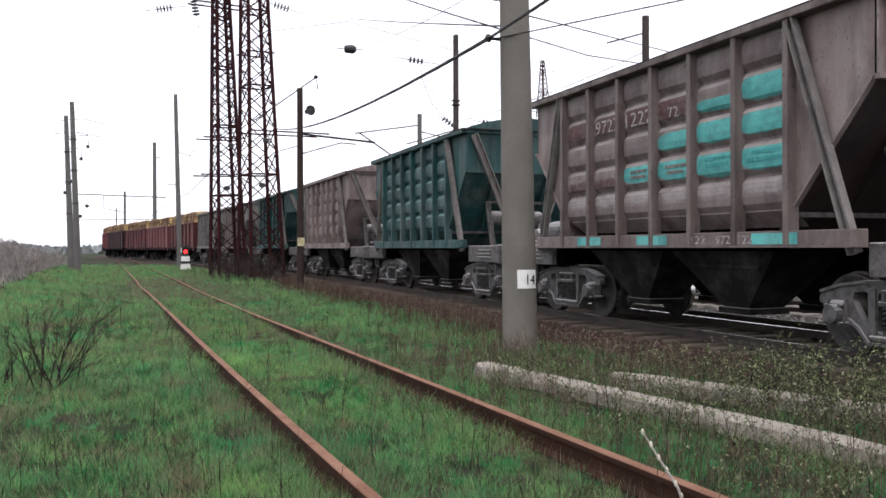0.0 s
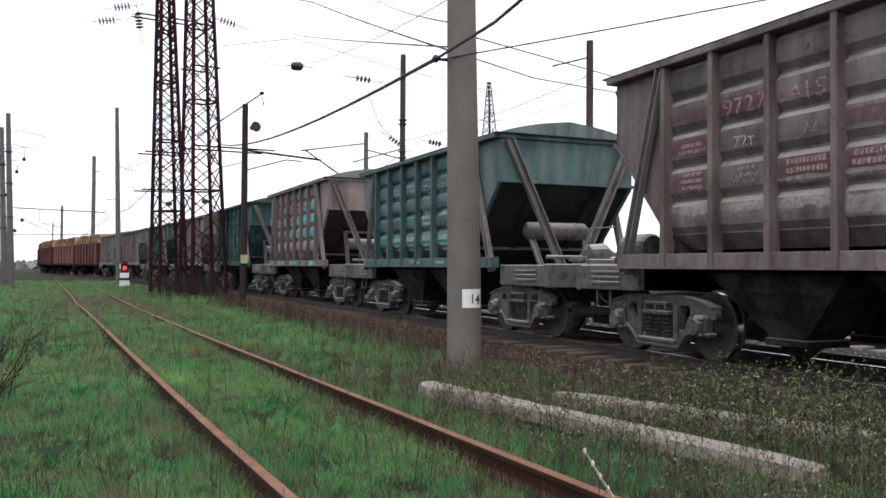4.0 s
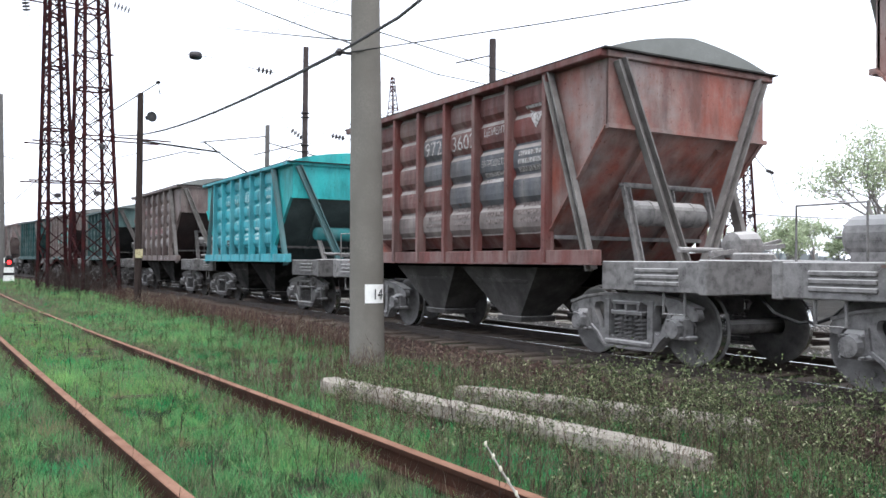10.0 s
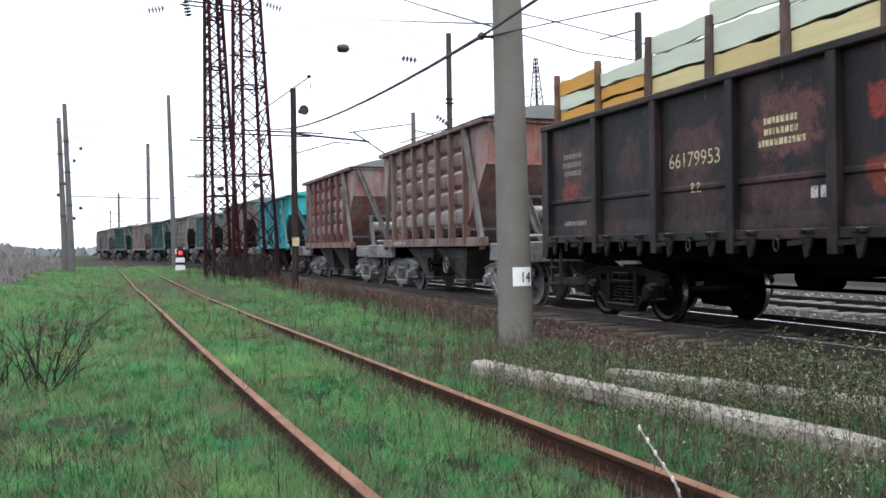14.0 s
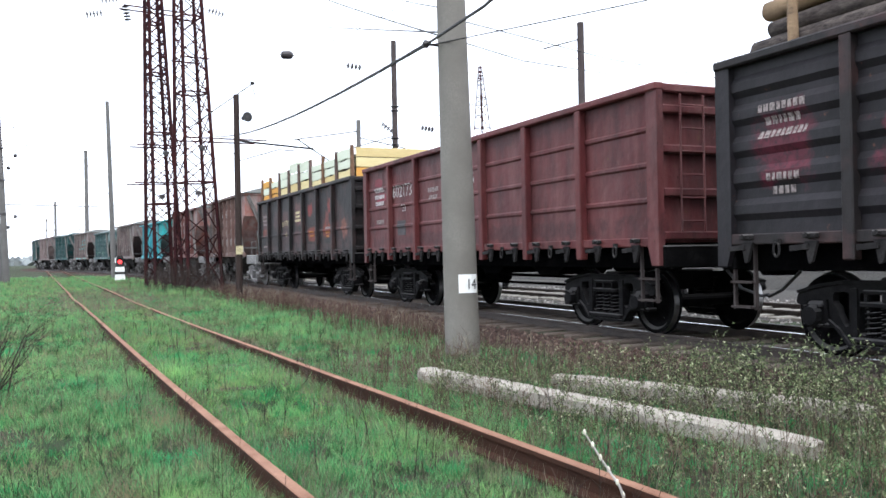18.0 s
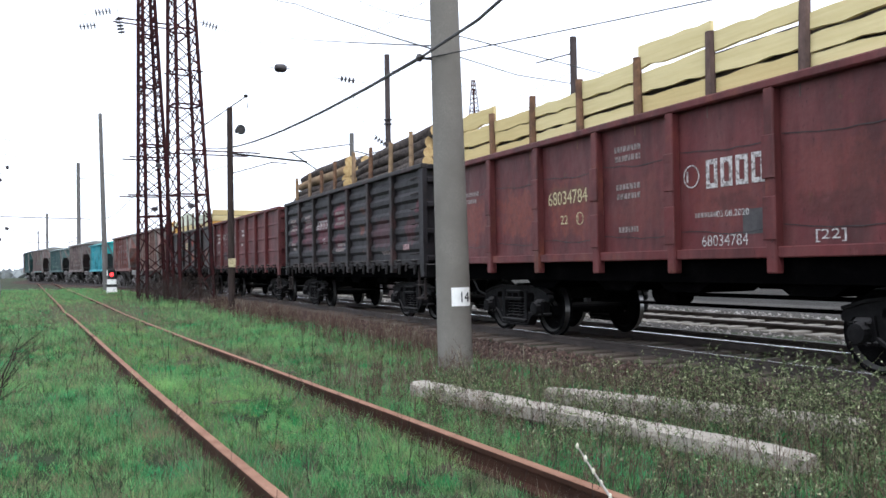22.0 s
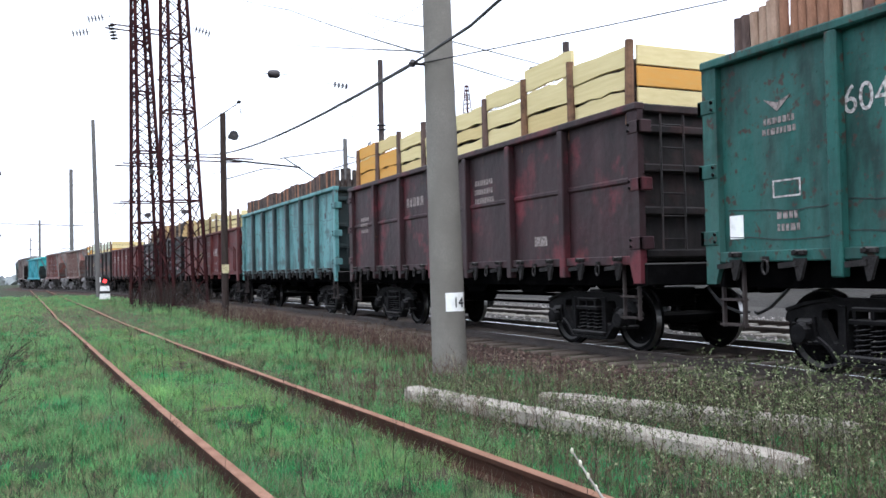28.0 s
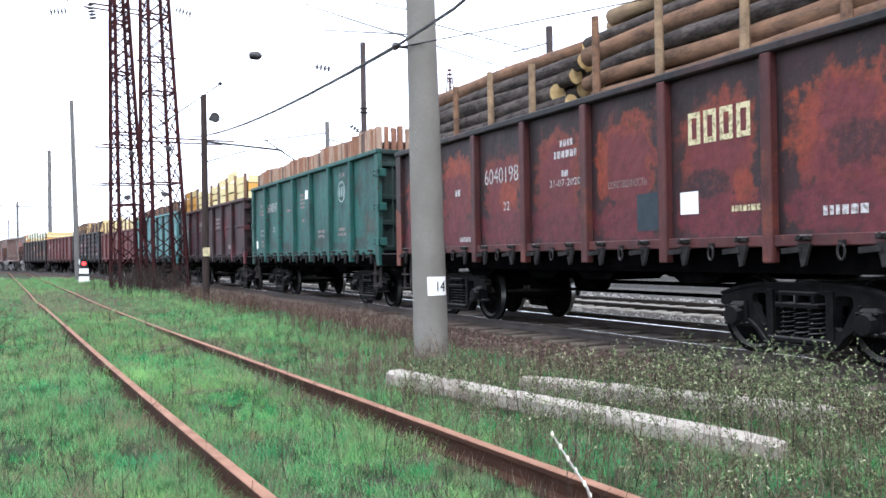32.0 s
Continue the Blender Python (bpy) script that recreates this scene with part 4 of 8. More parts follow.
    for y in (B - 1.22, B + 1.22):
        for x in (-0.72, 0.72):
            m = Mesh()
            t = [(x - 0.62, y - 1.2, 1.3), (x + 0.62, y - 1.2, 1.3), (x + 0.62, y + 1.2, 1.3), (x - 0.62, y + 1.2, 1.3)]
            b = [(x - 0.3, y - 0.25, 0.42), (x + 0.3, y - 0.25, 0.42), (x + 0.3, y + 0.25, 0.42), (x - 0.3, y + 0.25, 0.42)]
            m.hexa(b + t)
            m.box(x - 0.34, x + 0.34, y - 0.34, y + 0.34, 0.34, 0.43, 0.01)
            m.beam((x - 0.5, y - 0.75, 1.0), (x - 0.5, y + 0.75, 1.0), 0.06, 0.05)
            part("discharge_chute", m, M_CHUTE_P if pale else M_CHUTE, w, "dark dusty discharge chute")
    bogie(w, 3.87, "pale" if pale else "dusty", spin)
    bogie(w, -3.87, "pale" if pale else "dusty", spin)
    # the platforms lie a little below the sill
    for o in w.children:
        kind = o.name.split(".")[0]
        if kind in ("platform_beam", "end_beam", "platform_deck", "brake_gear", "brake_cylinder", "handrail", "foot_step"):
            o.location.z -= 0.08
        elif kind in ("stand_leg", "end_brace"):
            for v in o.data.vertices:
                if v.co.z < 1.5:
                    v.co.z -= 0.08
    coupler(w, 6.0, M_SHADED_GRIME)
    if top != H_TOP:
        k = (top - H_SILL) / (H_TOP - H_SILL)
        for o in w.children:
            if o.name.split(".")[0] in ("side_panel", "side_post", "top_chord", "end_wing", "end_wall", "slope_sheet", "slope_rib", "wing_flange", "side_brace", "end_brace", "roof", "roof_flange", "roof_hatch", "ladder"):
                for v in o.data.vertices:
                    v.co.z = H_SILL + (v.co.z - H_SILL) * k if v.co.z > H_SILL else v.co.z
    SKIN[:] = [(1.52, 1.26), (1.72, 1.455)]
    for i in range(5):
        b = 1.74 + i * 0.456
        SKIN.extend([(b, 1.44), (b + 0.085, 1.505), (b + 0.18, 1.516), (b + 0.30, 1.512), (b + 0.355, 1.502), (b + 0.425, 1.442)])
    SKIN[:] = [(H_SILL + (z - H_SILL) * (top - H_SILL) / (H_TOP - H_SILL), x) for z, x in SKIN]
    for fn in extra:
        fn(w)
    return w


# ---- gondola wagon ----
M_STEP = two_tone("step_iron", (0.055, 0.045, 0.043), (0.02, 0.017, 0.017), 5.0, 0.4, 0.7, 0.85, fine=0.3)
M_LOCK = lit_tops(two_tone("hatch_iron", (0.018, 0.0165, 0.0165), (0.055, 0.05, 0.049), 6.0, 0.42, 0.72, 0.85, fine=0.3), (0.12, 0.112, 0.108))
G_POST = [-4.36, -2.617, -0.872, 0.872, 2.617, 4.36]
G_TOP, G_HALF = 3.56, 6.3


def gondola_panel(y0, y1, side, ribs, top, rib):
    m = Mesh()
    prof = [(1.475, 1.42)]
    for z in ribs:
        prof += [(1.475, z - rib), (1.505 if rib < 0.1 else 1.525, z - 0.4 * rib), (1.505 if rib < 0.1 else 1.525, z + 0.4 * rib), (1.475, z + rib)]
    prof.append((1.475, top - 0.1))
    for (xa, za), (xb, zb) in zip(prof, prof[1:]):
        q = [(side * xa, y0, za), (side * xa, y1, za), (side * xb, y1, zb), (side * xb, y0, zb)]
        m.add(q, [(0, 1, 2, 3)] if side > 0 else [(3, 2, 1, 0)])
    return m


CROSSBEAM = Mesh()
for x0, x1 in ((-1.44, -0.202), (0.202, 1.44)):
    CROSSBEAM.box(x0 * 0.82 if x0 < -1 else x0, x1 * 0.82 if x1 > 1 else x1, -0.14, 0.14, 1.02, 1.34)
CROSSBEAM = CROSSBEAM.data("crossbeam", M_SHADED_GRIME)
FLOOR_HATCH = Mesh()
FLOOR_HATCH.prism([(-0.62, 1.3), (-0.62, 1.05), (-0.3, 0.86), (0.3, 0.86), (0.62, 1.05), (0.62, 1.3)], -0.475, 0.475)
FLOOR_HATCH = FLOOR_HATCH.data("floor_hatch", M_SHADED_GRIME)


def gondola(label, mat, post_mat=None, end_mat=None, chord_mat=None, ribs=(2.0,), extra=(), spin=True, steps=True, top=G_TOP, rib=0.05, end_steps=True, hooks=True):
    """A four-axle high-sided gondola with side posts, end ribs and hatch locks."""
    post_mat, end_mat, chord_mat = post_mat or mat, end_mat or mat, chord_mat or post_mat or mat
    w = thing("gondola_wagon", label, "gondola wagon", "wagons of the freight train")
    edges = [-G_HALF] + G_POST + [G_HALF]
    for side in (-1, 1):
        for a, b in zip(edges, edges[1:]):
            part("side_panel", gondola_panel(a, b, side, ribs, top, rib), mat, w)
        for y in G_POST:
            m = Mesh()
            x0, x1 = sorted((side * 1.47, side * 1.60))
            m.box(x0, x1, y - 0.075, y + 0.075, 1.12, top - 0.1, 0.015)
            part("side_post", m, post_mat, w)
        m = Mesh()
        x0, x1 = sorted((side * 1.43, side * 1.6))
        m.box(x0, x1, -G_HALF - 0.03, G_HALF + 0.03, top - 0.11, top, 0.02)
        part("top_chord", m, chord_mat, w)
        m = Mesh()
        x0, x1 = sorted((side * 1.44, side * 1.56))
        m.box(x0, x1, -G_HALF, G_HALF, 1.3, 1.43, 0.012)
        part("lower_chord", m, post_mat, w)
        for y in (-G_HALF, G_HALF):
            m = Mesh()
            x0, x1 = sorted((side * 1.46, side * 1.566))
            e = -1 if y < 0 else 1
            q = [(y - e * 0.22, top - 0.1), (y - e * 0.22, 1.3), (y - e * 0.14, 1.04), (y + e * 0.02, 1.04), (y + e * 0.02, top - 0.1)]
            m.prism(q if e > 0 else q[::-1], x0, x1)
            part("corner_post", m, mat, w)
        if side < 0 and hooks:
            for a, b in zip(edges, edges[1:]):
                c = (a + b) / 2
                for dy in (-0.48, 0.48):
                    m = Mesh()
                    m.box(-1.62, -1.55, c + dy - 0.09, c + dy + 0.09, 1.36, 1.42, 0.01)
                    m.tube((-1.66, c + dy, 1.4), (-1.55, c + dy, 1.4), 0.025, n=6)
                    q = [(c + dy - 0.09, 1.33), (c + dy - 0.015, 1.10), (c + dy + 0.03, 1.08), (c + dy + 0.09, 1.33)]
                    m.prism(q, -1.59, -1.55)
                    m.beam((-1.6, c + dy + 0.02, 1.27), (-1.6, c + dy + 0.27, 1.25), 0.04, 0.06)
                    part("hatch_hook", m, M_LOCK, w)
                m = Mesh()
                m.line([(-1.6, c + 0.045 * math.cos(k * math.pi / 5), 1.24 + 0.085 * math.sin(k * math.pi / 5)) for k in range(11)], 0.014, 5)
                m.box(-1.61, -1.55, c - 0.03, c + 0.03, 1.3, 1.36)
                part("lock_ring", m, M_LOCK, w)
    for e in (-1, 1):
        m = Mesh()
        y0, y1 = sorted((e * (G_HALF - 0.13), e * (G_HALF - 0.09)))
        m.box(-1.47, 1.47, y0, y1, 1.35, top - 0.02)
        part("end_wall", m, end_mat, w)
        for z in (1.45, 2.05, 2.65, top - 0.36, top - 0.07):
            m = Mesh()
            y0, y1 = sorted((e * (G_HALF - 0.1), e * (G_HALF + 0.02)))
            m.box(-1.46, 1.46, y0, y1, z - 0.06, z + 0.06, 0.02)
            part("end_rib", m, end_mat, w)
        m = Mesh()
        for k in range(6):
            m.line([(-1.22, e * (G_HALF + 0.09), 1.65 + k * 0.32), (-0.82, e * (G_HALF + 0.09), 1.65 + k * 0.32)], 0.014, 5)
        for x in (-1.22, -0.82):
            m.line([(x, e * (G_HALF + 0.09), 1.5), (x, e * (G_HALF + 0.09), 3.4)], 0.016, 5)
        if end_steps:
            part("end_ladder", m, end_mat, w)
        m = Mesh()
        m.box(-1.5, 1.5, min(e * (G_HALF - 0.2), e * (G_HALF + 0.05)), max(e * (G_HALF - 0.2), e * (G_HALF + 0.05)), 1.0, 1.32, 0.02)
        part("end_beam", m, M_DARKIRON, w)
        if steps:
            m = Mesh()
            for dy in (0.0, 0.34):
                m.beam((-1.46, e * (G_HALF - 0.5 + dy), 1.3), (-1.46, e * (G_HALF - 0.5 + dy), 0.52), 0.03, 0.05)
            for z in (0.54, 0.84):
                m.box(-1.54, -1.4, min(e * (G_HALF - 0.5), e * (G_HALF - 0.16)), max(e * (G_HALF - 0.5), e * (G_HALF - 0.16)), z, z + 0.025)
            part("step", m, M_STEP, w, "rusty steel foot step")
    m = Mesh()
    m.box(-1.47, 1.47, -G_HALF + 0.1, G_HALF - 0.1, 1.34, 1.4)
    part("floor", m, M_SHADED_GRIME, w)
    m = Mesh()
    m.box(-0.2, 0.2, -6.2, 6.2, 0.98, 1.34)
    part("centre_sill", m, M_SHADED_GRIME, w)
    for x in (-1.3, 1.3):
        part("hatch_shaft", Mesh().box(x - 0.1, x + 0.1, -6.0, 6.0, 1.0, 1.33), M_SHADED_GRIME, w)
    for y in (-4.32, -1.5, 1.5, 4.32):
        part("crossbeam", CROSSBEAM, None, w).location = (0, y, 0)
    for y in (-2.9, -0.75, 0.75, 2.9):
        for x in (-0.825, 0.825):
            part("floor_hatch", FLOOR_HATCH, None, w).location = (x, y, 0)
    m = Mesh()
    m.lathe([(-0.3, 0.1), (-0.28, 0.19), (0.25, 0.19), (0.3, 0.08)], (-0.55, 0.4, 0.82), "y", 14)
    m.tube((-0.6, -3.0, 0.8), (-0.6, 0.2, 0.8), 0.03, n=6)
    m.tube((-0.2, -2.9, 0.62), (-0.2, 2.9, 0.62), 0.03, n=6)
    part("brake_cylinder", m, M_SHADED_GRIME, w)
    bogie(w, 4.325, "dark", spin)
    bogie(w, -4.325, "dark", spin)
    coupler(w, 6.925, M_SHADED_GRIME)
    SKIN[:] = [(1.42, 1.475)]
    for z in ribs:
        SKIN.extend([(z - rib, 1.475), (z - 0.4 * rib, 1.505 if rib < 0.1 else 1.525), (z + 0.4 * rib, 1.505 if rib < 0.1 else 1.525), (z + rib, 1.475)])
    SKIN.append((top, 1.475))
    for fn in extra:
        fn(w)
    return w


# ---- paints of the wagons ----
# dust on the swage ledges, with their sky-lit highlight in the pale colour
M_LEDGE = two_tone("lit_dust_on_ledges", (0.36, 0.33, 0.315), (0.17, 0.145, 0.135), 2.5, 0.36, 0.64, 0.95, fine=0.25)
# greyed teal for the turquoise hopper's slope sheets, overhang shade included
M_SLOPE_C = two_tone("slope_teal_shade", (0.05, 0.065, 0.066), (0.095, 0.12, 0.12), 1.6, 0.4, 0.66, 0.9, fine=0.3)
M_BRACE_C = two_tone("teal_brace", (0.1, 0.2, 0.21), (0.17, 0.2, 0.2), 2.0, 0.4, 0.66, 0.9, fine=0.3)
P_CYANTANK = two_tone("teal_tank", (0.04, 0.2, 0.21), (0.14, 0.19, 0.19), 3.0, 0.42, 0.66, 0.85, fine=0.3)
M_EDGE = two_tone("sooty_edge", (0.02, 0.019, 0.019), (0.05, 0.047, 0.046), 3.0, rough=0.9)
# the same dusty ledge highlights, painted in for the cyan and teal hoppers
M_LEDGE_C = two_tone("lit_dust_on_cyan", (0.24, 0.42, 0.43), (0.08, 0.36, 0.38), 2.5, 0.36, 0.64, 0.9, fine=0.2)
M_LEDGE_T = two_tone("lit_dust_on_teal", (0.16, 0.24, 0.235), (0.04, 0.13, 0.13), 2.5, 0.36, 0.64, 0.9, fine=0.2)
P_TEAL_DARK = paint("paint_dark_teal", (0.006, 0.052, 0.055), (0.012, 0.078, 0.078), 0.36, 0.35)
P_BROWNGREY = paint("paint_brown_grey", (0.115, 0.082, 0.078), (0.165, 0.128, 0.12), 0.36, 0.6)
P_BROWN = paint("paint_dusty_brown", (0.18, 0.125, 0.12), (0.26, 0.21, 0.2), 0.34, 0.7)
P_TURQ = paint("paint_turquoise_patch", (0.088, 0.450, 0.425), (0.125, 0.525, 0.500), 0.34, 0.4)
P_PALE = paint("paint_pale_dust", (0.22, 0.19, 0.18), (0.16, 0.125, 0.12), 0.34, 0.6)
P_GREENGREY = paint("paint_grey_green", (0.030, 0.078, 0.08), (0.055, 0.115, 0.115), 0.35, 0.5, (0.19, 0.22, 0.215))
P_GREENPALE = paint("paint_chalky_green", (0.13, 0.19, 0.185), (0.17, 0.22, 0.215), 0.33, 0.5)
P_GREENEND = paint("paint_pale_green", (0.06, 0.125, 0.122), (0.09, 0.155, 0.15), 0.33, 0.4)
P_CYAN = paint("paint_bright_cyan", (0.034, 0.31, 0.37), (0.05, 0.37, 0.425), 0.33, 0.35, (0.28, 0.34, 0.35))
P_CYANEND = paint("paint_clean_cyan", (0.022, 0.36, 0.37), (0.035, 0.4, 0.4), 0.28, 0.15)
P_REDBROWN = paint("paint_red_brown", (0.15, 0.042, 0.037), (0.135, 0.06, 0.054), 0.35, 0.55)
P_REDEND = paint("paint_faded_red", (0.27, 0.085, 0.062), (0.25, 0.2, 0.19), 0.36, 0.6)
P_GREYBLUE = paint("paint_grey_blue_patch", (0.115, 0.125, 0.14), (0.085, 0.085, 0.095), 0.35, 0.5)
P_RUSTY = paint("paint_rusty_brown", (0.13, 0.055, 0.043), (0.15, 0.088, 0.075), 0.36, 0.6)
P_GREY = paint("paint_grey", (0.17, 0.17, 0.165), (0.13, 0.125, 0.12), 0.36, 0.5)
P_BLACKBROWN = paint("paint_black_brown", (0.0095, 0.0066, 0.0068), (0.0065, 0.0052, 0.0057), 0.33, 0.35, (0.045, 0.032, 0.03), (0.06, 0.018, 0.012), (0.04, 0.017, 0.016), 0.5)
P_RED = paint("paint_brick_red", (0.095, 0.014, 0.014), (0.076, 0.014, 0.016), 0.33, 0.35, (0.22, 0.10, 0.09))
P_REDBROWN2 = paint("paint_oxide_red", (0.108, 0.018, 0.019), (0.086, 0.018, 0.018), 0.35, 0.3, (0.15, 0.07, 0.065), worn=(0.15, 0.04, 0.025), worn_at=0.57)
# end walls: grime, plus the shade between wagons put into the paint
P_GREENEND_G = paint("paint_shaded_grimy_green", (0.012, 0.032, 0.028), (0.008, 0.014, 0.013), 0.26, 0.3, (0.05, 0.06, 0.056))
P_BLUEEND_G = paint("paint_shaded_grimy_blue", (0.016, 0.03, 0.032), (0.009, 0.014, 0.015), 0.26, 0.3, (0.06, 0.07, 0.07))
P_SKYBLUE = paint("paint_light_blue", (0.098, 0.268, 0.272), (0.074, 0.212, 0.22), 0.39, 0.35, (0.27, 0.35, 0.36), (0.05, 0.045, 0.04), grime=0.85)
P_WINE = paint("paint_wine", (0.028, 0.006, 0.0095), (0.015, 0.0075, 0.0085), 0.34, 0.35, (0.08, 0.045, 0.048), worn=(0.12, 0.016, 0.024), worn_at=0.54)
P_GREEN = paint("paint_sea_green", (0.009, 0.076, 0.064), (0.014, 0.096, 0.081), 0.42, 0.3, (0.07, 0.10, 0.09), (0.04, 0.024, 0.018), grime=0.8)
P_OXIDE = paint("paint_worn_red_oxide", (0.102, 0.012, 0.019), (0.068, 0.012, 0.016), 0.34, 0.3, (0.11, 0.05, 0.05), (0.022, 0.016, 0.017), (0.30, 0.05, 0.018), 0.55, scorch=(0.022, 0.013, 0.014), scorch_at=0.55)
P_POSTRED = paint("paint_dark_oxide_post", (0.055, 0.013, 0.014), (0.085, 0.02, 0.017), 0.36, 0.35, (0.06, 0.04, 0.038), worn=(0.15, 0.035, 0.016), worn_at=0.6)
P_BLUEPOST = paint("paint_dark_blue_post", (0.035, 0.06, 0.064), (0.02, 0.028, 0.03), 0.36, 0.4, (0.10, 0.13, 0.13), worn=(0.10, 0.22, 0.24), worn_at=0.6)
# brown hoppers' slope sheets, painted dark for the shade under the overhang
P_SLOPE_R = paint("paint_shaded_slope", (0.03, 0.015, 0.014), (0.016, 0.011, 0.011), 0.3, 0.3, (0.06, 0.045, 0.042))
M_ROOF = two_tone("roof_grey", (0.24, 0.25, 0.24), (0.16, 0.17, 0.16), 2.0, rough=0.9, fine=0.25)
P_ORANGE = paint("primer_orange", (0.17, 0.034, 0.016), (0.12, 0.028, 0.016), 0.42, 0.3, (0.08, 0.04, 0.035))
P_FARRED = paint("paint_far_red", (0.17, 0.03, 0.035), (0.13, 0.03, 0.035), 0.3, 0.35)
M_BARK = two_tone("pine_bark", (0.1, 0.082, 0.074), (0.018, 0.015, 0.015), 9, 0.42, 0.58, 0.95, fine=0.4, fine_scale=30, stretch=(1, 0.4, 1), dist=0.02)
M_BARKRED = two_tone("peeled_pine", (0.21, 0.12, 0.075), (0.06, 0.04, 0.032), 5, 0.42, 0.6, 0.9, fine=0.3, fine_scale=30, stretch=(1, 0.4, 1), dist=0.01)
M_BARKPALE = two_tone("debarked_pine", (0.32, 0.22, 0.135), (0.12, 0.085, 0.06), 4, 0.4, 0.6, 0.9, fine=0.3, fine_scale=30, stretch=(1, 0.4, 1), dist=0.01)
M_LOGEND = two_tone("cut_log_end", (0.55, 0.41, 0.2), (0.36, 0.24, 0.11), 9, rough=0.85)
M_BOARD = two_tone("sawn_slab", (0.68, 0.58, 0.32), (0.52, 0.42, 0.20), 3, 0.35, 0.7, 0.85, fine=0.15, stretch=(1, 0.3, 6))
M_BOARDW = two_tone("pale_slab", (0.62, 0.66, 0.54), (0.52, 0.55, 0.42), 3, 0.35, 0.7, 0.85, fine=0.15, stretch=(1, 0.3, 6))
M_BOARDY = two_tone("yellow_slab", (0.62, 0.50, 0.25), (0.50, 0.38, 0.17), 4, 0.35, 0.7, 0.85, fine=0.2, stretch=(1, 0.3, 6))
M_BOARDO = two_tone("orange_slab", (0.60, 0.30, 0.07), (0.52, 0.34, 0.12), 3, 0.35, 0.7, 0.85, fine=0.15, stretch=(1, 0.3, 6))
M_BILLET = two_tone("billet_bark", (0.155, 0.105, 0.092), (0.055, 0.042, 0.04), 7, 0.4, 0.62, 0.95, fine=0.35, stretch=(1, 1, 0.4), dist=0.015)
M_BILLET_R = two_tone("billet_peeled", (0.30, 0.155, 0.10), (0.16, 0.085, 0.06), 7, 0.4, 0.62, 0.95, fine=0.3, stretch=(1, 1, 0.4))
M_BILLET_P = two_tone("billet_pale", (0.40, 0.28, 0.21), (0.22, 0.14, 0.10), 7, 0.4, 0.62, 0.95, fine=0.3, stretch=(1, 1, 0.4))


# ---- loads ----
def log_load(label, seed, rises=(0.75, 0.6), thick=(0.11, 0.165), taper=0.3, fall=0.0, barks=None):
    """Round logs heaped lengthwise in two bundles above the sides, held by stakes; rises are those of the rear and front bundles."""
    rnd = random.Random(seed)
    t = thing("log_load", label, "logs", "loads of the freight train")
    for rise, y0, y1 in ((rises[0], -6.2, -0.35), (rises[1], -0.1, 6.05)):
        z, width, row = G_TOP - 0.32, 1.36, 0
        while z < G_TOP + rise - thick[0]:
            x = -width
            while x < width - thick[0]:
                rr = rnd.uniform(*thick)
                if row == 0 and abs(x) < width - 0.5:
                    x += 2.02 * rr
                    continue
                m = Mesh()
                a, b = y0 + rnd.uniform(-0.1, 0.55), y1 - rnd.uniform(-0.1, 0.5)
                if z < G_TOP + 0.02:
                    a, b = max(a, -6.12), min(b, 6.12)
                n, k = 12, 8
                bend, lift, flip = rnd.uniform(-0.04, 0.04), rnd.uniform(-0.04, 0.05), -1 if fall else rnd.choice((-1, 1))
                for i in range(k + 1):
                    f = i / k
                    q = rr * (1 + flip * taper * (f - 0.5)) * rnd.uniform(0.95, 1.05)
                    cx, cy, cz = x + rr + bend * math.sin(f * math.pi), a + (b - a) * f, z + rr + lift * (f - 0.5) + 0.02 * math.sin(f * 7 + row) - (fall * (z + 0.3 - G_TOP) * f if y0 < -1 else 0)
                    m.v += [(cx + q * math.cos(2 * math.pi * j / n) * rnd.uniform(0.96, 1.04), cy, cz + q * math.sin(2 * math.pi * j / n) * rnd.uniform(0.96, 1.04)) for j in range(n)]
                m.f = [(i * n + j, (i + 1) * n + j, (i + 1) * n + (j + 1) % n, i * n + (j + 1) % n) for i in range(k) for j in range(n)]
                m.f += [tuple(range(n)), tuple(range(k * n, k * n + n))[::-1]]
                m.s = [0] * (len(m.f) - 2) + [1, 1]
                o = part("log", m, [rnd.choice(barks or (M_BARK, M_BARK, M_BARK, M_BARK, M_BARK, M_BARKRED, M_BARKRED, M_BARKPALE)), M_LOGEND], t)
                o.data.polygons.foreach_set("use_smooth", [True] * (len(m.f) - 2) + [False] * 2)
                x += 2.16 * rr
            z += 1.84 * (thick[0] + thick[1]) / 2
            row += 1
            if row > 1:
                width -= rnd.uniform(0.03, 0.1)
    for y in (-5.3, -3.9, -2.4, -1.0, 0.8, 2.2, 3.6, 5.2):
        for side in (-1, 1):
            m = Mesh()
            m.tube((side * 1.405, y, 3.2), (side * 1.40, y + rnd.uniform(-0.05, 0.05), G_TOP + (rises[1] if y > 0 else rises[0]) * rnd.uniform(0.8, 1.0)), 0.065, 0.055, n=8)
            part("stake", m, rnd.choice((M_BARKRED, M_BARKPALE)), t)
    return t


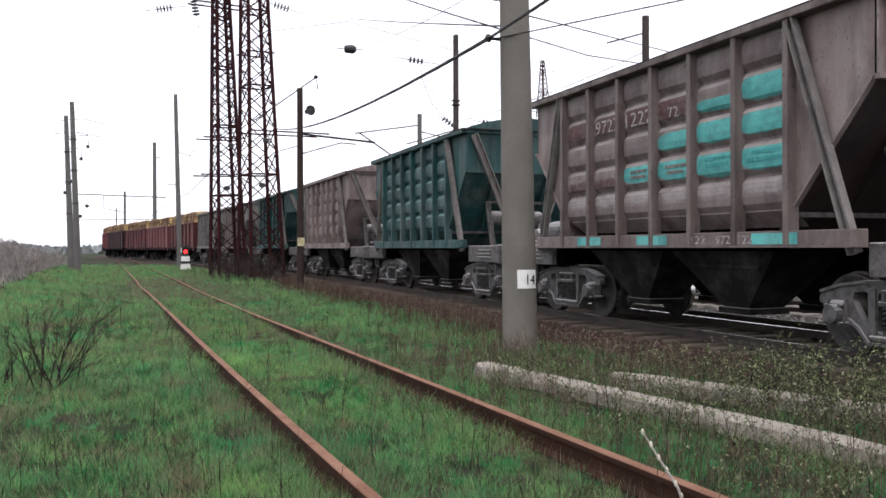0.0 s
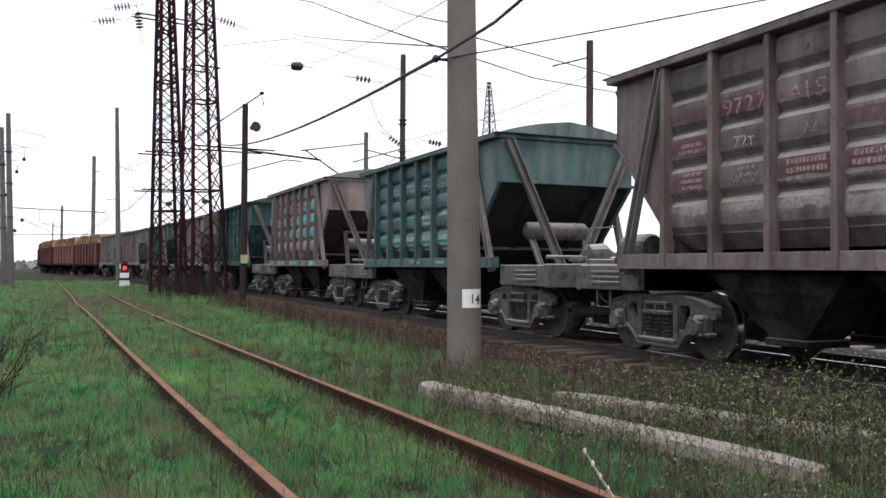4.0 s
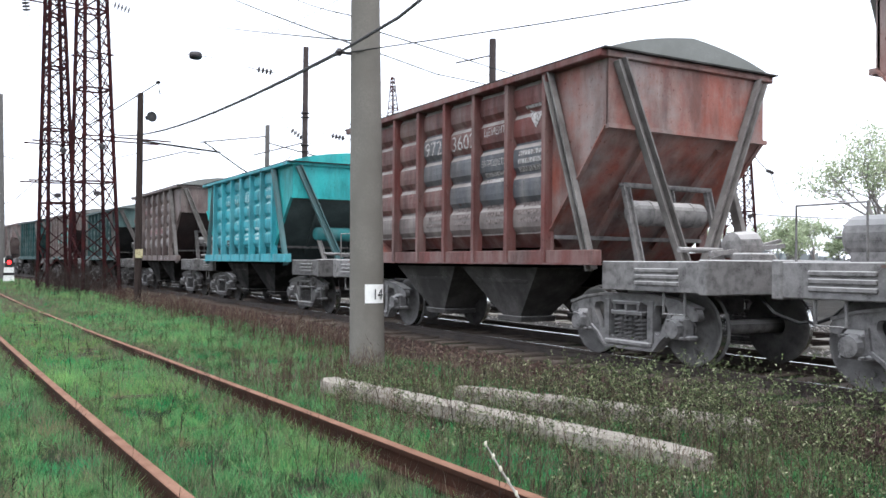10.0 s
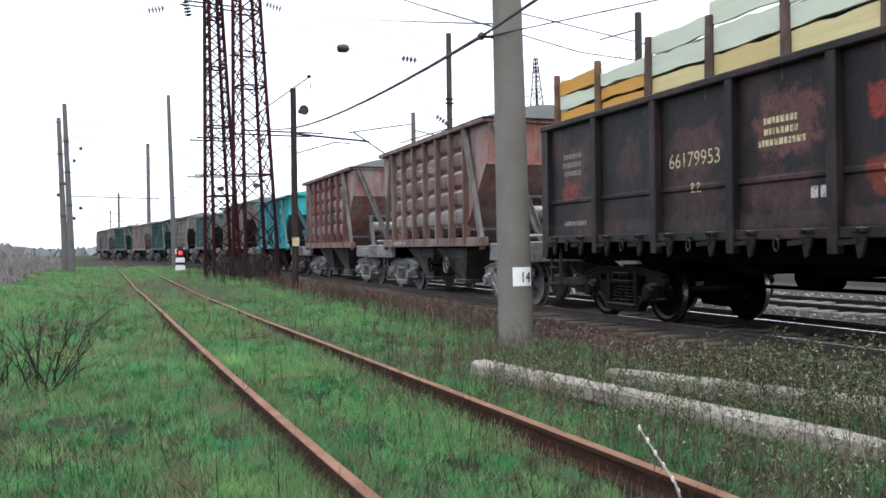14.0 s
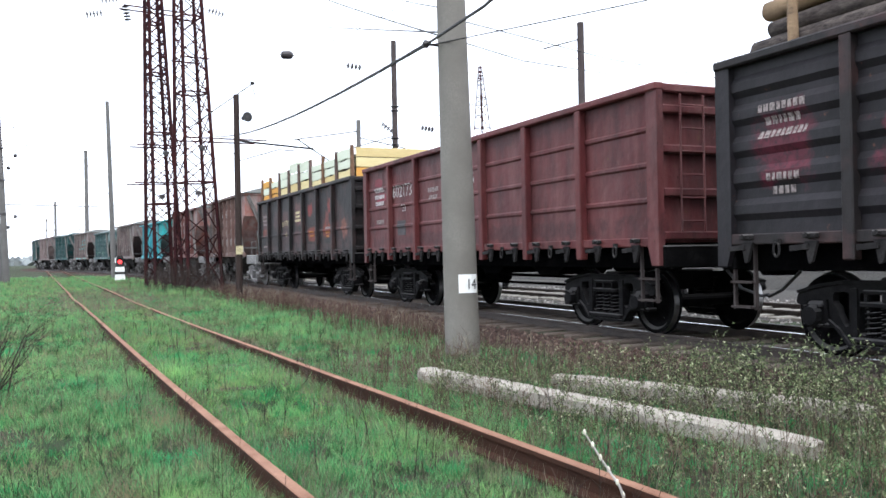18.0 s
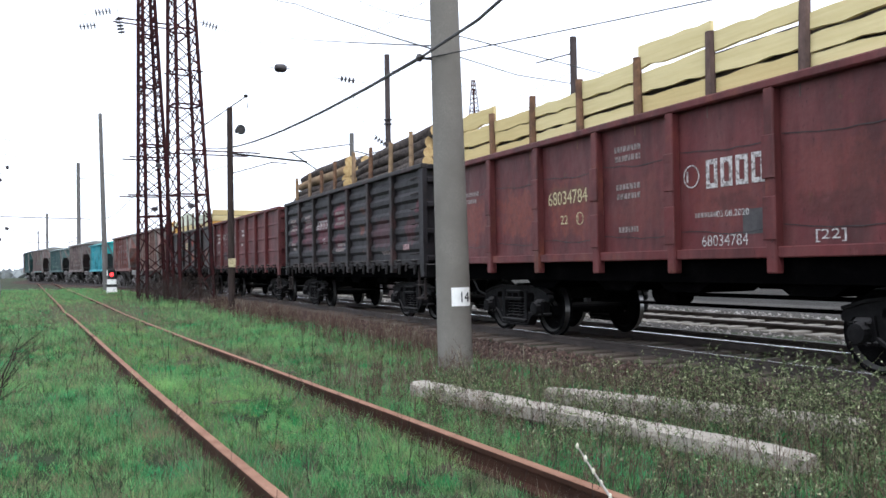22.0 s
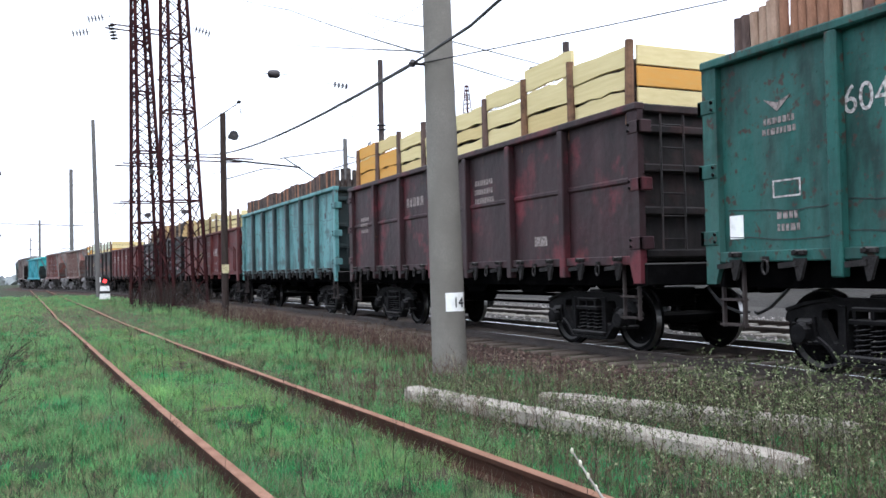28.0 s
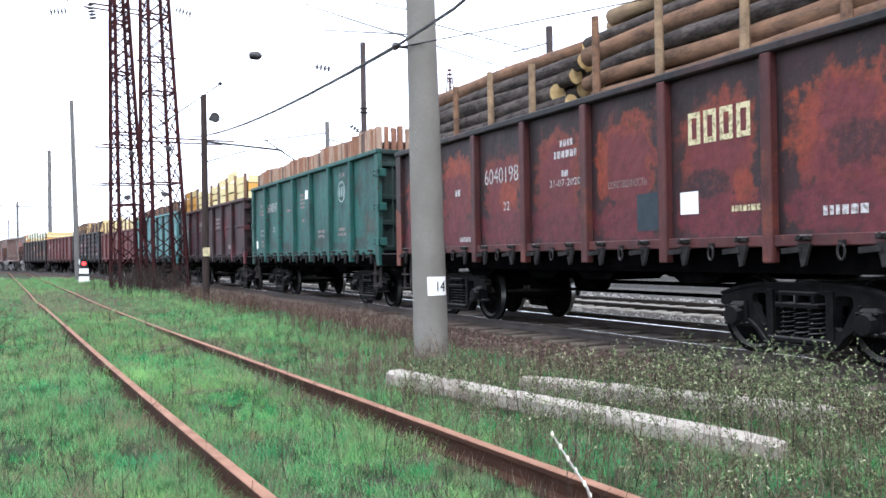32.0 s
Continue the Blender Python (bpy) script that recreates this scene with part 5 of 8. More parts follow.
def slab_load(label, seed, mats, height=0.8):
    """A fence of rough sawn slabs above the sides, nailed to round stakes, round a load of timber."""
    rnd = random.Random(seed)
    t = thing("slab_load", label, "timber load", "loads of the freight train")
    m = Mesh()
    m.box(-1.25, 1.25, -5.9, 5.9, 3.0, G_TOP + height * 0.8, 0.05)
    part("load_core", m, M_BARK, t)
    posts = [-5.95 + 11.9 * i / 8 for i in range(9)]
    for side in (-1, 1):
        for a, b in zip(posts, posts[1:]):
            z = G_TOP - 0.02
            rows = 3 if side < 0 else 2
            top = height * (1 + 0.22 * math.sin(a * 0.9 + seed))
            for k in range(rows):
                h = top / rows * rnd.uniform(0.85, 1.1)
                m = Mesh()
                n = 6
                x0, x1 = sorted((side * 1.335, side * (1.37 + 0.012 * k)))
                for i in range(n + 1):
                    p, q = z + rnd.uniform(-0.015, 0.03), z + h * rnd.uniform(0.88, 1.04)
                    yy = a + (b - a) * i / n
                    m.v += [(x0, yy, p), (x1, yy, p), (x1, yy, q), (x0, yy, q)]
                m.f = [(4 * i + j, 4 * i + 4 + j, 4 * i + 4 + (j + 1) % 4, 4 * i + (j + 1) % 4) for i in range(n) for j in range(4)] + [(0, 1, 2, 3), (4 * n + 3, 4 * n + 2, 4 * n + 1, 4 * n)]
                m.s = [0] * len(m.f)
                late = mats[1] if k >= 1 and rnd.random() < 0.8 else rnd.choice((mats[0], mats[2]))
                part("slab", m, mats[-1] if a > 2.2 and rnd.random() < 0.75 else late, t)
                z += h + rnd.uniform(0.005, 0.035)
    for e in (-1, 1):
        for k in range(3):
            m = Mesh()
            m.box(-1.3, 1.3, min(e * 5.98, e * 6.02), max(e * 5.98, e * 6.02), G_TOP + k * height / 3, G_TOP + (k + 0.92) * height / 3, 0.008)
            part("slab", m, rnd.choice(mats), t)
    for side in (-1, 1):
        for y in posts:
            m = Mesh()
            m.tube((side * 1.41, y, 3.3), (side * 1.41, y + rnd.uniform(-0.04, 0.04), G_TOP + height * rnd.uniform(1.0, 1.12)), 0.07, 0.062, n=8)
            part("stake", m, rnd.choice((M_BARKRED, M_BARKRED, M_BILLET)), t)
    return t


def billet_load(label, seed, height=0.55, mats=None):
    """Short billets stood upright side by side round the rim."""
    rnd = random.Random(seed)
    mats = mats or (M_BILLET, M_BILLET_R, M_BILLET_R, M_BILLET_P)
    t = thing("billet_load", label, "logs", "loads of the freight train")
    m = Mesh()
    m.box(-1.2, 1.2, -5.9, 5.9, 3.0, G_TOP + 0.25, 0.05)
    part("packing", m, M_BILLET, t)
    line = []
    y = -5.95
    while y < 5.95:
        line += [(-1.36, y), (1.36, y)]
        y += rnd.uniform(0.12, 0.155)
    x = -1.2
    while x < 1.25:
        line += [(x, -5.98), (x, 5.98)]
        x += rnd.uniform(0.15, 0.2)
    for x, y in line:
        r = rnd.uniform(0.055, 0.08)
        m = Mesh()
        h = height * rnd.uniform(0.93, 1.05) * (1.15 if y < -4.2 else 1.0 + 0.08 * math.sin(y * 1.9 + seed))
        m.tube((x, y, 3.1), (x + rnd.uniform(-0.02, 0.02), y + rnd.uniform(-0.02, 0.02), G_TOP + h), r, r * 0.96, n=9)
        m.s[-1] = 1
        part("billet", m, [rnd.choice(mats), M_LOGEND], t)
    return t


# ---- the train, front to back: (thing, load, middle along the track at the start) ----
TRAIN = []


def put_in(wagon, middle, load=None, lift=0.0):
    TRAIN.append((wagon, middle, 0.0))
    if load:
        TRAIN.append((load, middle, lift))


for i, mid in enumerate((153.2, 139.4, 125.5, 111.6, 97.8, 83.9)):
    g = gondola("red gondola wagon heaped with pine logs", (P_WINE, P_FARRED, P_WINE, P_OXIDE, P_FARRED, P_RED)[i], spin=False, steps=False)
    put_in(g, mid, log_load("pine logs stacked in a red gondola", 40 + i, (0.85, 0.85), barks=(M_BARKPALE, M_BARKPALE, M_BARKRED)))
put_in(hopper("pale grey dusty cement hopper wagon", P_GREY, spin=False), 71.0)
put_in(hopper("grey cement hopper wagon with streaks of dust", P_GREY, P_BROWNGREY, spin=False), 59.0)
put_in(hopper("dark teal cement hopper wagon", P_TEAL_DARK, spin=False, ledge=M_LEDGE_T), 47.0)
put_in(hopper("grey-brown dusty cement hopper wagon", P_BROWN), 35.0)
put_in(hopper("dark teal cement hopper wagon with faded stencils", P_TEAL_DARK, cells={(b, r): P_GREENGREY for b in range(6) for r in (1, 3) if (b + r) % 3}, ledge=M_LEDGE_T), 23.0)
TURQ, WINE_RED, CHALK = (0.085, 0.43, 0.41), (0.085, 0.03, 0.03), (0.34, 0.32, 0.31)
BAYS, ROWS = [-2.19 + 0.957 * b for b in range(6)], [1.96 + 0.456 * r for r in range(5)]
P_BROWN_T = patched(paint("paint_brown_overpainted", (0.17, 0.125, 0.122), (0.25, 0.21, 0.205), 0.36, 0.7), [(BAYS[b], ROWS[r] + dz, 0.93, h, TURQ, 0.93, 0.1) for b, r, dz, h in ((0, 3, 0, 0.36), (0, 2, 0, 0.3), (0, 1, 0.02, 0.36), (1, 3, -0.1, 0.17), (1, 2, 0, 0.33), (1, 1, 0, 0.36), (2, 2, -0.03, 0.26), (2, 1, 0.02, 0.34), (3, 1, 0.02, 0.3))] + [(BAYS[b], ROWS[r], 0.93, 0.32, WINE_RED, 0.85, 0.25) for b, r in ((2, 3), (3, 3), (4, 3), (5, 3))] + [(BAYS[b], ROWS[1] - 0.08, 0.93, 0.2, WINE_RED, 0.75, 0.4) for b in (4, 5)] + [(BAYS[b], ROWS[0] + 0.07, 0.93, 0.14, CHALK, 0.7, 0.5) for b in range(6)])
M_TEALMARK = two_tone("stencil_teal", (0.05, 0.24, 0.24), (0.07, 0.33, 0.32), 14, rough=0.8)
M_GREENMARK = two_tone("stencil_green", (0.028, 0.125, 0.06), (0.05, 0.15, 0.09), 8, rough=0.8)
M_GREYMARK = two_tone("faint_grey_paint", (0.10, 0.16, 0.18), (0.16, 0.22, 0.24), 8, rough=0.8)


def marks_h0(w):
    writing("9727", 1.63, 3.3, 0.74, 0.22, w, M_STENCIL)
    writing("1222", 0.68, 3.3, 0.74, 0.22, w, M_STENCIL)
    writing("72", -0.24, 3.26, 0.26, 0.16, w, M_STENCIL)
    bars(w, -0.28, 2.42, 0.5, 0.05, 2, M_STENCIL_G, 1)
    bars(w, 0.68, 2.42, 0.5, 0.05, 2, M_STENCIL_G, 8)
    bars(w, -2.19, 2.44, 0.7, 0.055, 2, M_TEALMARK, 2)
    bars(w, -1.24, 2.44, 0.55, 0.05, 2, M_TEALMARK, 3)
    for y in (2.1, 0.2, -2.45):
        plate(w, "repaint_patch", y, 1.375, 0.8, 0.14, P_TURQ, "turquoise paint on the sill", x=-1.603)
    writing_on_sill("122", -0.95, w)
    writing_on_sill("97271222", -1.75, w)


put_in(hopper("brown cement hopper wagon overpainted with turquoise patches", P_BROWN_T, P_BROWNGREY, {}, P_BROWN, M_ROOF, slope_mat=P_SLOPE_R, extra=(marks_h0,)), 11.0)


P_GREENMARKED = patched(paint("paint_grey_green_marked", (0.03, 0.08, 0.088), (0.055, 0.115, 0.122), 0.35, 0.5, (0.19, 0.22, 0.215)), [(BAYS[b], 1.9, 0.8, 0.26, (0.03, 0.2, 0.085), 0.95, 0.2) for b in (1, 2, 3, 4, 5)] + [(BAYS[3] + 0.1, 2.38, 0.4, 0.3, (0.03, 0.2, 0.085), 0.95, 0.15)] + [(BAYS[b], 2.75 + 0.12 * (b % 2), 0.9, 0.25, (0.15, 0.2, 0.19), 0.5, 0.6) for b in range(6)])


def marks_h1(w):
    writing("594", 1.63, 3.06, 0.58, 0.28, w, M_STENCIL_T)
    writing("7560", 0.68, 3.08, 0.74, 0.3, w, M_STENCIL_T)
    writing("72т", -0.28, 3.05, 0.5, 0.2, w, M_STENCIL_T)
    writing("ЦЕМЕНТ", -1.24, 3.02, 0.68, 0.2, w, M_STENCIL_T)
    m = Mesh()
    m.prism([(-2.45, 3.1), (-2.2, 2.78), (-1.92, 3.1), (-2.18, 3.02)][::-1], FLAT - 0.006, FLAT)
    m.box(FLAT - 0.006, FLAT, -2.5, -1.88, 3.13, 3.2)
    part("works_mark", on_skin(m.data("works_mark", M_STENCIL_T)), None, w)
    bars(w, -0.28, 2.4, 0.7, 0.08, 3, M_STENCIL_T, 14)
    bars(w, -1.24, 2.48, 0.7, 0.13, 1, M_STENCIL_T, 15)
    bars(w, -1.24, 2.24, 0.6, 0.08, 1, M_GREENMARK, 16)
    bars(w, -2.19, 2.5, 0.7, 0.08, 3, M_STENCIL_T, 17)
    for k, y in enumerate((1.63, 0.68, -0.28, -1.24)):
        bars(w, y, 1.93, 0.7, 0.11, 1, M_STENCIL_T, 7 + k)
        bars(w, y, 1.72, 0.6, 0.06, 2, M_STENCIL_T, 27 + k)
    writing_on_sill("5947560", 0.3, w)
    bars(w, -1.24, 1.375, 0.5, 0.06, 1, M_STENCIL_T, 18, x=-1.603)


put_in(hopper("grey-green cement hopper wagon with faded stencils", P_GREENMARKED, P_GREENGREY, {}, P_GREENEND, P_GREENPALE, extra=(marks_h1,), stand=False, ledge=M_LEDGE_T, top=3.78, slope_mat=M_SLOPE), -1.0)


P_SLATE = patched(paint("paint_slate_brown", (0.11, 0.091, 0.091), (0.155, 0.132, 0.13), 0.35, 0.55), [(BAYS[b], ROWS[r] + dz, 0.9, h, (0.12, 0.045, 0.05), 0.8, 0.4) for b, r, dz, h in ((5, 3, -0.05, 0.2), (5, 2, 0, 0.3), (5, 1, 0, 0.3), (4, 3, -0.05, 0.25), (2, 2, 0, 0.2), (3, 1, 0, 0.3), (2, 1, 0.02, 0.33), (1, 1, 0.04, 0.3))] + [(BAYS[b], ROWS[r] + dz, 0.95, h, CHALK, 0.75, 0.55) for b, r, dz, h in ((0, 1, -0.05, 0.16), (1, 1, -0.12, 0.1), (2, 1, -0.13, 0.08), (0, 0, 0.08, 0.17), (1, 0, 0.06, 0.2), (2, 0, 0.0, 0.26), (3, 0, 0.08, 0.16), (4, 0, 0.08, 0.14), (5, 0, 0.08, 0.14), (3, 1, -0.13, 0.08))])


def marks_h2(w):
    writing("9727", 1.63, 3.27, 0.72, 0.2, w, M_STENCIL_P)
    writing("1415", 0.72, 3.27, 0.66, 0.2, w, M_STENCIL_P)
    writing("72т", 1.63, 2.83, 0.34, 0.14, w, M_STENCIL)
    writing("22", 0.62, 2.86, 0.24, 0.15, w, M_STENCIL_G)
    writing("ЦЕМЕНТ", -1.24, 3.3, 0.66, 0.15, w, M_STENCIL)
    for k, y in enumerate((0.68, -0.28, -1.24)):
        bars(w, y, 2.44, 0.7, 0.06, 2, M_STENCIL_P, 24 + k)
    bars(w, 2.59, 2.85, 0.55, 0.05, 2, M_STENCIL_P, 20)
    bars(w, 1.63, 2.42, 0.5, 0.05, 3, M_STENCIL_G, 22)
    bars(w, 2.59, 2.42, 0.5, 0.05, 3, M_STENCIL_P, 23)
    writing_on_sill("97271415", -1.6, w)
    writing_on_sill("122", -2.5, w)


put_in(hopper("brown-grey dusty cement hopper wagon", P_SLATE, P_BROWNGREY, {}, P_BROWNGREY, M_ROOF, slope_mat=P_SLOPE_R, extra=(marks_h2,)), -13.0)


def marks_h3(w):
    writing("5896", 1.63, 2.98, 0.74, 0.28, w, M_STENCIL_C)
    writing("3414", 0.68, 2.99, 0.74, 0.28, w, M_STENCIL_C)
    ring_sign(-0.28, 3.07, 0.28, w, M_STENCIL_C)
    writing("22", 0.68, 2.44, 0.26, 0.17, w, M_STENCIL_C)
    writing("ЦЕМЕНТ", -2.19, 3.25, 0.66, 0.17, w, M_STENCIL_C)
    bars(w, -2.19, 2.95, 0.66, 0.08, 2, M_STENCIL_C, 30)
    plate(w, "notice_patch", 1.63, 1.77, 0.46, 0.28, M_BLACK, "black notice panel")
    bars(w, 1.63, 1.78, 0.36, 0.05, 2, M_STENCIL_C, 31)
    bars(w, -1.24, 2.05, 0.6, 0.08, 3, M_STENCIL_C, 32)
    bars(w, -0.28, 2.05, 0.6, 0.08, 3, M_STENCIL_C, 33)
    bars(w, 0.68, 2.0, 0.6, 0.08, 2, M_STENCIL_C, 34)


put_in(hopper("bright turquoise cement hopper wagon", P_CYAN, P_CYAN, {}, P_CYANEND, P_CYANEND, extra=(marks_h3,), stand=False, ledge=M_LEDGE_C, top=3.76, slope_mat=M_SLOPE_C, tank=P_CYANTANK, brace=M_BRACE_C), -25.0)


def marks_h4(w):
    writing("9721", 0.68, 3.3, 0.74, 0.25, w, M_STENCIL)
    writing("3602", -0.28, 3.3, 0.74, 0.25, w, M_STENCIL)
    writing("ЦЕМЕНТ", -1.24, 3.36, 0.6, 0.15, w, M_STENCIL)
    writing("ЗАПРЕЩАЕТСЯ", -1.24, 2.86, 0.74, 0.13, w, M_STENCIL)
    bars(w, -1.24, 2.64, 0.72, 0.06, 2, M_STENCIL, 41)
    bars(w, -2.19, 2.82, 0.7, 0.07, 3, M_STENCIL, 42)
    for k, y in enumerate((0.68, -0.28, -1.24, -2.19)):
        bars(w, y, 2.05, 0.6, 0.07, 3, M_STENCIL_G, 43 + k)
    m = Mesh()
    m.prism([(-2.6, 3.58), (-2.35, 3.28), (-2.1, 3.58), (-2.35, 3.5)][::-1], FLAT - 0.006, FLAT)
    m.box(FLAT - 0.006, FLAT, -2.64, -2.06, 3.6, 3.64)
    part("works_mark", on_skin(m.data("works_mark", M_STENCIL)), None, w)


put_in(hopper("red-brown cement hopper wagon with grey-blue repaint patches", P_REDBROWN, P_REDBROWN, {(0, 1): P_GREYBLUE, (0, 2): P_GREYBLUE, (1, 2): P_GREYBLUE, (1, 1): P_GREYBLUE, (2, 2): P_GREYBLUE, (2, 1): P_GREYBLUE, (3, 2): P_GREYBLUE} | {(b, 0): P_PALE for b in range(6)} | {(4, 4): P_RUSTY, (3, 3): P_GREYBLUE}, P_REDEND, M_ROOF, pale=True, extra=(marks_h4,)), -37.0)


def marks_h5(w):
    writing("9723", 0.68, 3.19, 0.76, 0.3, w, M_STENCIL)
    writing("7861", -0.28, 3.19, 0.76, 0.3, w, M_STENCIL)
    writing("72т", 2.59, 3.2, 0.4, 0.17, w, M_STENCIL)
    writing("22", -0.28, 2.82, 0.2, 0.13, w, M_STENCIL_G)
    writing("ЦЕМЕНТ", -1.24, 3.42, 0.6, 0.14, w, M_STENCIL_G)
    bars(w, 2.59, 2.8, 0.6, 0.08, 2, M_STENCIL_G, 51)
    bars(w, 1.63, 2.2, 0.6, 0.08, 3, M_STENCIL_G, 52)
    bars(w, 2.6, 1.37, 1.6, 0.1, 1, M_STENCIL, 54, x=-1.603)
    for y, mat in ((0.6, M_DARKIRON), (-0.6, M_DUSTY)):
        m = Mesh()
        m.line([(-1.3, y + 0.19 * math.cos(k * math.pi / 10), 0.78 + 0.19 * math.sin(k * math.pi / 10)) for k in range(21)], 0.022, 6)
        for k in range(5):
            a = k * 1.2566
            m.tube((-1.3, y, 0.78), (-1.3, y + 0.18 * math.cos(a), 0.78 + 0.18 * math.sin(a)), 0.02, n=5)
        m.tube((-1.34, y, 0.78), (-0.7, y, 0.78), 0.04, n=8)
        part("handwheel", m, mat, w, "spoked discharge handwheel")


put_in(hopper("rusty brown cement hopper wagon with pale end ladder", P_RUSTY, P_RUSTY, {(b, 2): P_REDBROWN for b in range(0, 6, 2)} | {(b, 0): P_PALE for b in range(6)}, P_REDEND, M_ROOF, pale=True, extra=(marks_h5,), ladder=True), -49.0)


def corner_brackets(w, mat):
    """Three bolted brackets up each near corner of a gondola."""
    for e in (-1, 1):
        for z in (1.6, 2.42, 3.22):
            m = Mesh()
            m.box(-1.582, -1.55, min(e * (G_HALF - 0.2), e * (G_HALF + 0.1)), max(e * (G_HALF - 0.2), e * (G_HALF + 0.1)), z - 0.09, z + 0.09, 0.012)
            m.box(-1.582, -1.38, min(e * (G_HALF + 0.02), e * (G_HALF + 0.1)), max(e * (G_HALF + 0.02), e * (G_HALF + 0.1)), z - 0.09, z + 0.09, 0.012)
            part("corner_bracket", m, mat, w)
            for dz in (-0.045, 0.045):
                part("bolt", Mesh().tube((-1.6, e * (G_HALF - 0.16), z + dz), (-1.58, e * (G_HALF - 0.16), z + dz), 0.022, n=6), M_DARKIRON, w)


def crease(w, z, mat, seed):
    """A dark buckled seam across every side sheet."""
    rnd = random.Random(seed)
    edges = [-G_HALF + 0.2] + G_POST + [G_HALF - 0.2]
    for a, b in zip(edges, edges[1:]):
        a, b = a + 0.09, b - 0.09
        m = Mesh()
        m.line([(-1.477, a + (b - a) * k / 9, z + rnd.uniform(-0.012, 0.012) - 0.03 * math.sin(k * 0.5)) for k in range(10)], 0.007, 4)
        part("seam", m, mat, w)


EMBER, FADED = (0.175, 0.033, 0.018), (0.085, 0.036, 0.036)
P_CHARRED = patched(paint("paint_charred_brown", (0.0095, 0.0066, 0.0068), (0.006, 0.0048, 0.0053), 0.36, 0.3, (0.036, 0.028, 0.027), (0.06, 0.018, 0.012), (0.035, 0.018, 0.017), 0.52), [
    (5.2, 2.55, 0.9, 0.8, FADED, 0.8, 0.5), (5.3, 2.2, 0.7, 0.3, EMBER, 0.8, 0.4), (3.4, 2.6, 0.8, 0.7, FADED, 0.5, 0.6), (1.74, 2.6, 1.2, 0.7, FADED, 0.8, 0.5), (1.74, 1.9, 1.3, 0.7, FADED, 0.45, 0.6), (-0.05, 2.72, 1.2, 0.85, (0.12, 0.05, 0.046), 0.9, 0.4), (0.1, 1.9, 1.2, 0.6, FADED, 0.7, 0.5), (-1.58, 2.78, 0.55, 0.42, (0.22, 0.03, 0.024), 0.95, 0.35), (-1.76, 1.96, 1.0, 0.5, EMBER, 0.95, 0.22), (-3.85, 2.8, 0.55, 0.5, (0.2, 0.03, 0.022), 0.9, 0.5), (-3.55, 2.4, 0.55, 0.5, (0.15, 0.03, 0.024), 0.8, 0.5), (-3.6, 2.05, 1.05, 0.5, EMBER, 0.9, 0.4), (-5.3, 2.05, 0.55, 0.6, (0.24, 0.085, 0.045), 0.8, 0.4), (-4.62, 2.15, 0.22, 0.3, FADED, 0.7, 0.4), (-5.3, 2.0, 1.8, 1.0, FADED, 0.35, 0.7), (0.0, 1.55, 12.4, 0.22, (0.06, 0.035, 0.034), 0.6, 0.6)])


def marks_g1(w):
    writing("66179953", 1.76, 2.46, 1.15, 0.21, w, M_STENCIL_Y)
    writing("22", 1.71, 2.05, 0.24, 0.14, w, M_STENCIL_Y)
    bars(w, 5.3, 2.7, 0.7, 0.09, 3, M_STENCIL_G, 61)
    bars(w, 0.04, 2.64, 0.8, 0.08, 3, M_STENCIL_Y, 62)
    bars(w, 5.2, 1.65, 0.9, 0.08, 1, M_STENCIL_G, 63)
    bars(w, -1.78, 1.98, 0.6, 0.07, 2, M_STENCIL_E, 64)
    bars(w, -3.6, 1.92, 0.5, 0.07, 2, M_STENCIL_E, 65)
    bars(w, -3.7, 2.12, 0.7, 0.07, 1, M_STENCIL_G, 66)
    bars(w, -0.6, 1.85, 0.3, 0.14, 1, M_STENCIL, 67)


put_in(gondola("black-brown gondola wagon with orange primer patches", P_CHARRED, P_BLACKBROWN, ribs=(2.05,), extra=(marks_g1,), top=3.51), -61.98,
       slab_load("yellow and pale sawn slabs fencing a timber load", 71, (M_BOARDY, M_BOARDW, M_BOARD, M_BOARDO), 0.88), -0.05)


def marks_g2(w):
    writing("6021738", 3.5, 2.8, 1.5, 0.3, w, M_STENCIL)
    writing("22", 3.5, 2.38, 0.26, 0.17, w, M_STENCIL)
    bars(w, 5.25, 2.75, 0.7, 0.1, 3, M_STENCIL, 71)
    bars(w, 5.25, 2.1, 0.6, 0.1, 1, M_STENCIL_G, 75)
    bars(w, 1.7, 2.6, 0.6, 0.1, 2, M_STENCIL_G, 72)
    bars(w, -0.09, 2.81, 0.6, 0.1, 2, M_STENCIL, 73)
    bars(w, 0.13, 2.33, 0.4, 0.09, 1, M_STENCIL, 74)
    plate(w, "repair_patch", 3.7, 1.9, 0.55, 0.36, M_DARKPATCH, "dark grey repaint patch")


M_DARKPATCH = two_tone("dark_grey_patch", (0.04, 0.038, 0.04), (0.065, 0.06, 0.062), 5, rough=0.7)
P_RED_S = patched(paint("paint_brick_red_scuffed", (0.088, 0.014, 0.015), (0.07, 0.014, 0.016), 0.35, 0.4, (0.2, 0.10, 0.095)), [(5.35, 3.12, 0.6, 0.22, (0.2, 0.02, 0.035), 0.9, 0.3), (5.1, 2.72, 0.75, 0.25, (0.22, 0.024, 0.045), 0.9, 0.3), (-1.7, 2.7, 1.2, 0.4, (0.12, 0.03, 0.03), 0.5, 0.6), (0.0, 1.6, 12.4, 0.3, (0.035, 0.012, 0.013), 0.55, 0.6), (0.0, 3.35, 12.4, 0.25, (0.04, 0.012, 0.014), 0.5, 0.6)])
put_in(gondola("brick-red empty gondola wagon with ribbed sides", P_RED_S, P_RED, ribs=(1.95, 2.45, 2.95), extra=(marks_g2,)), -75.8)


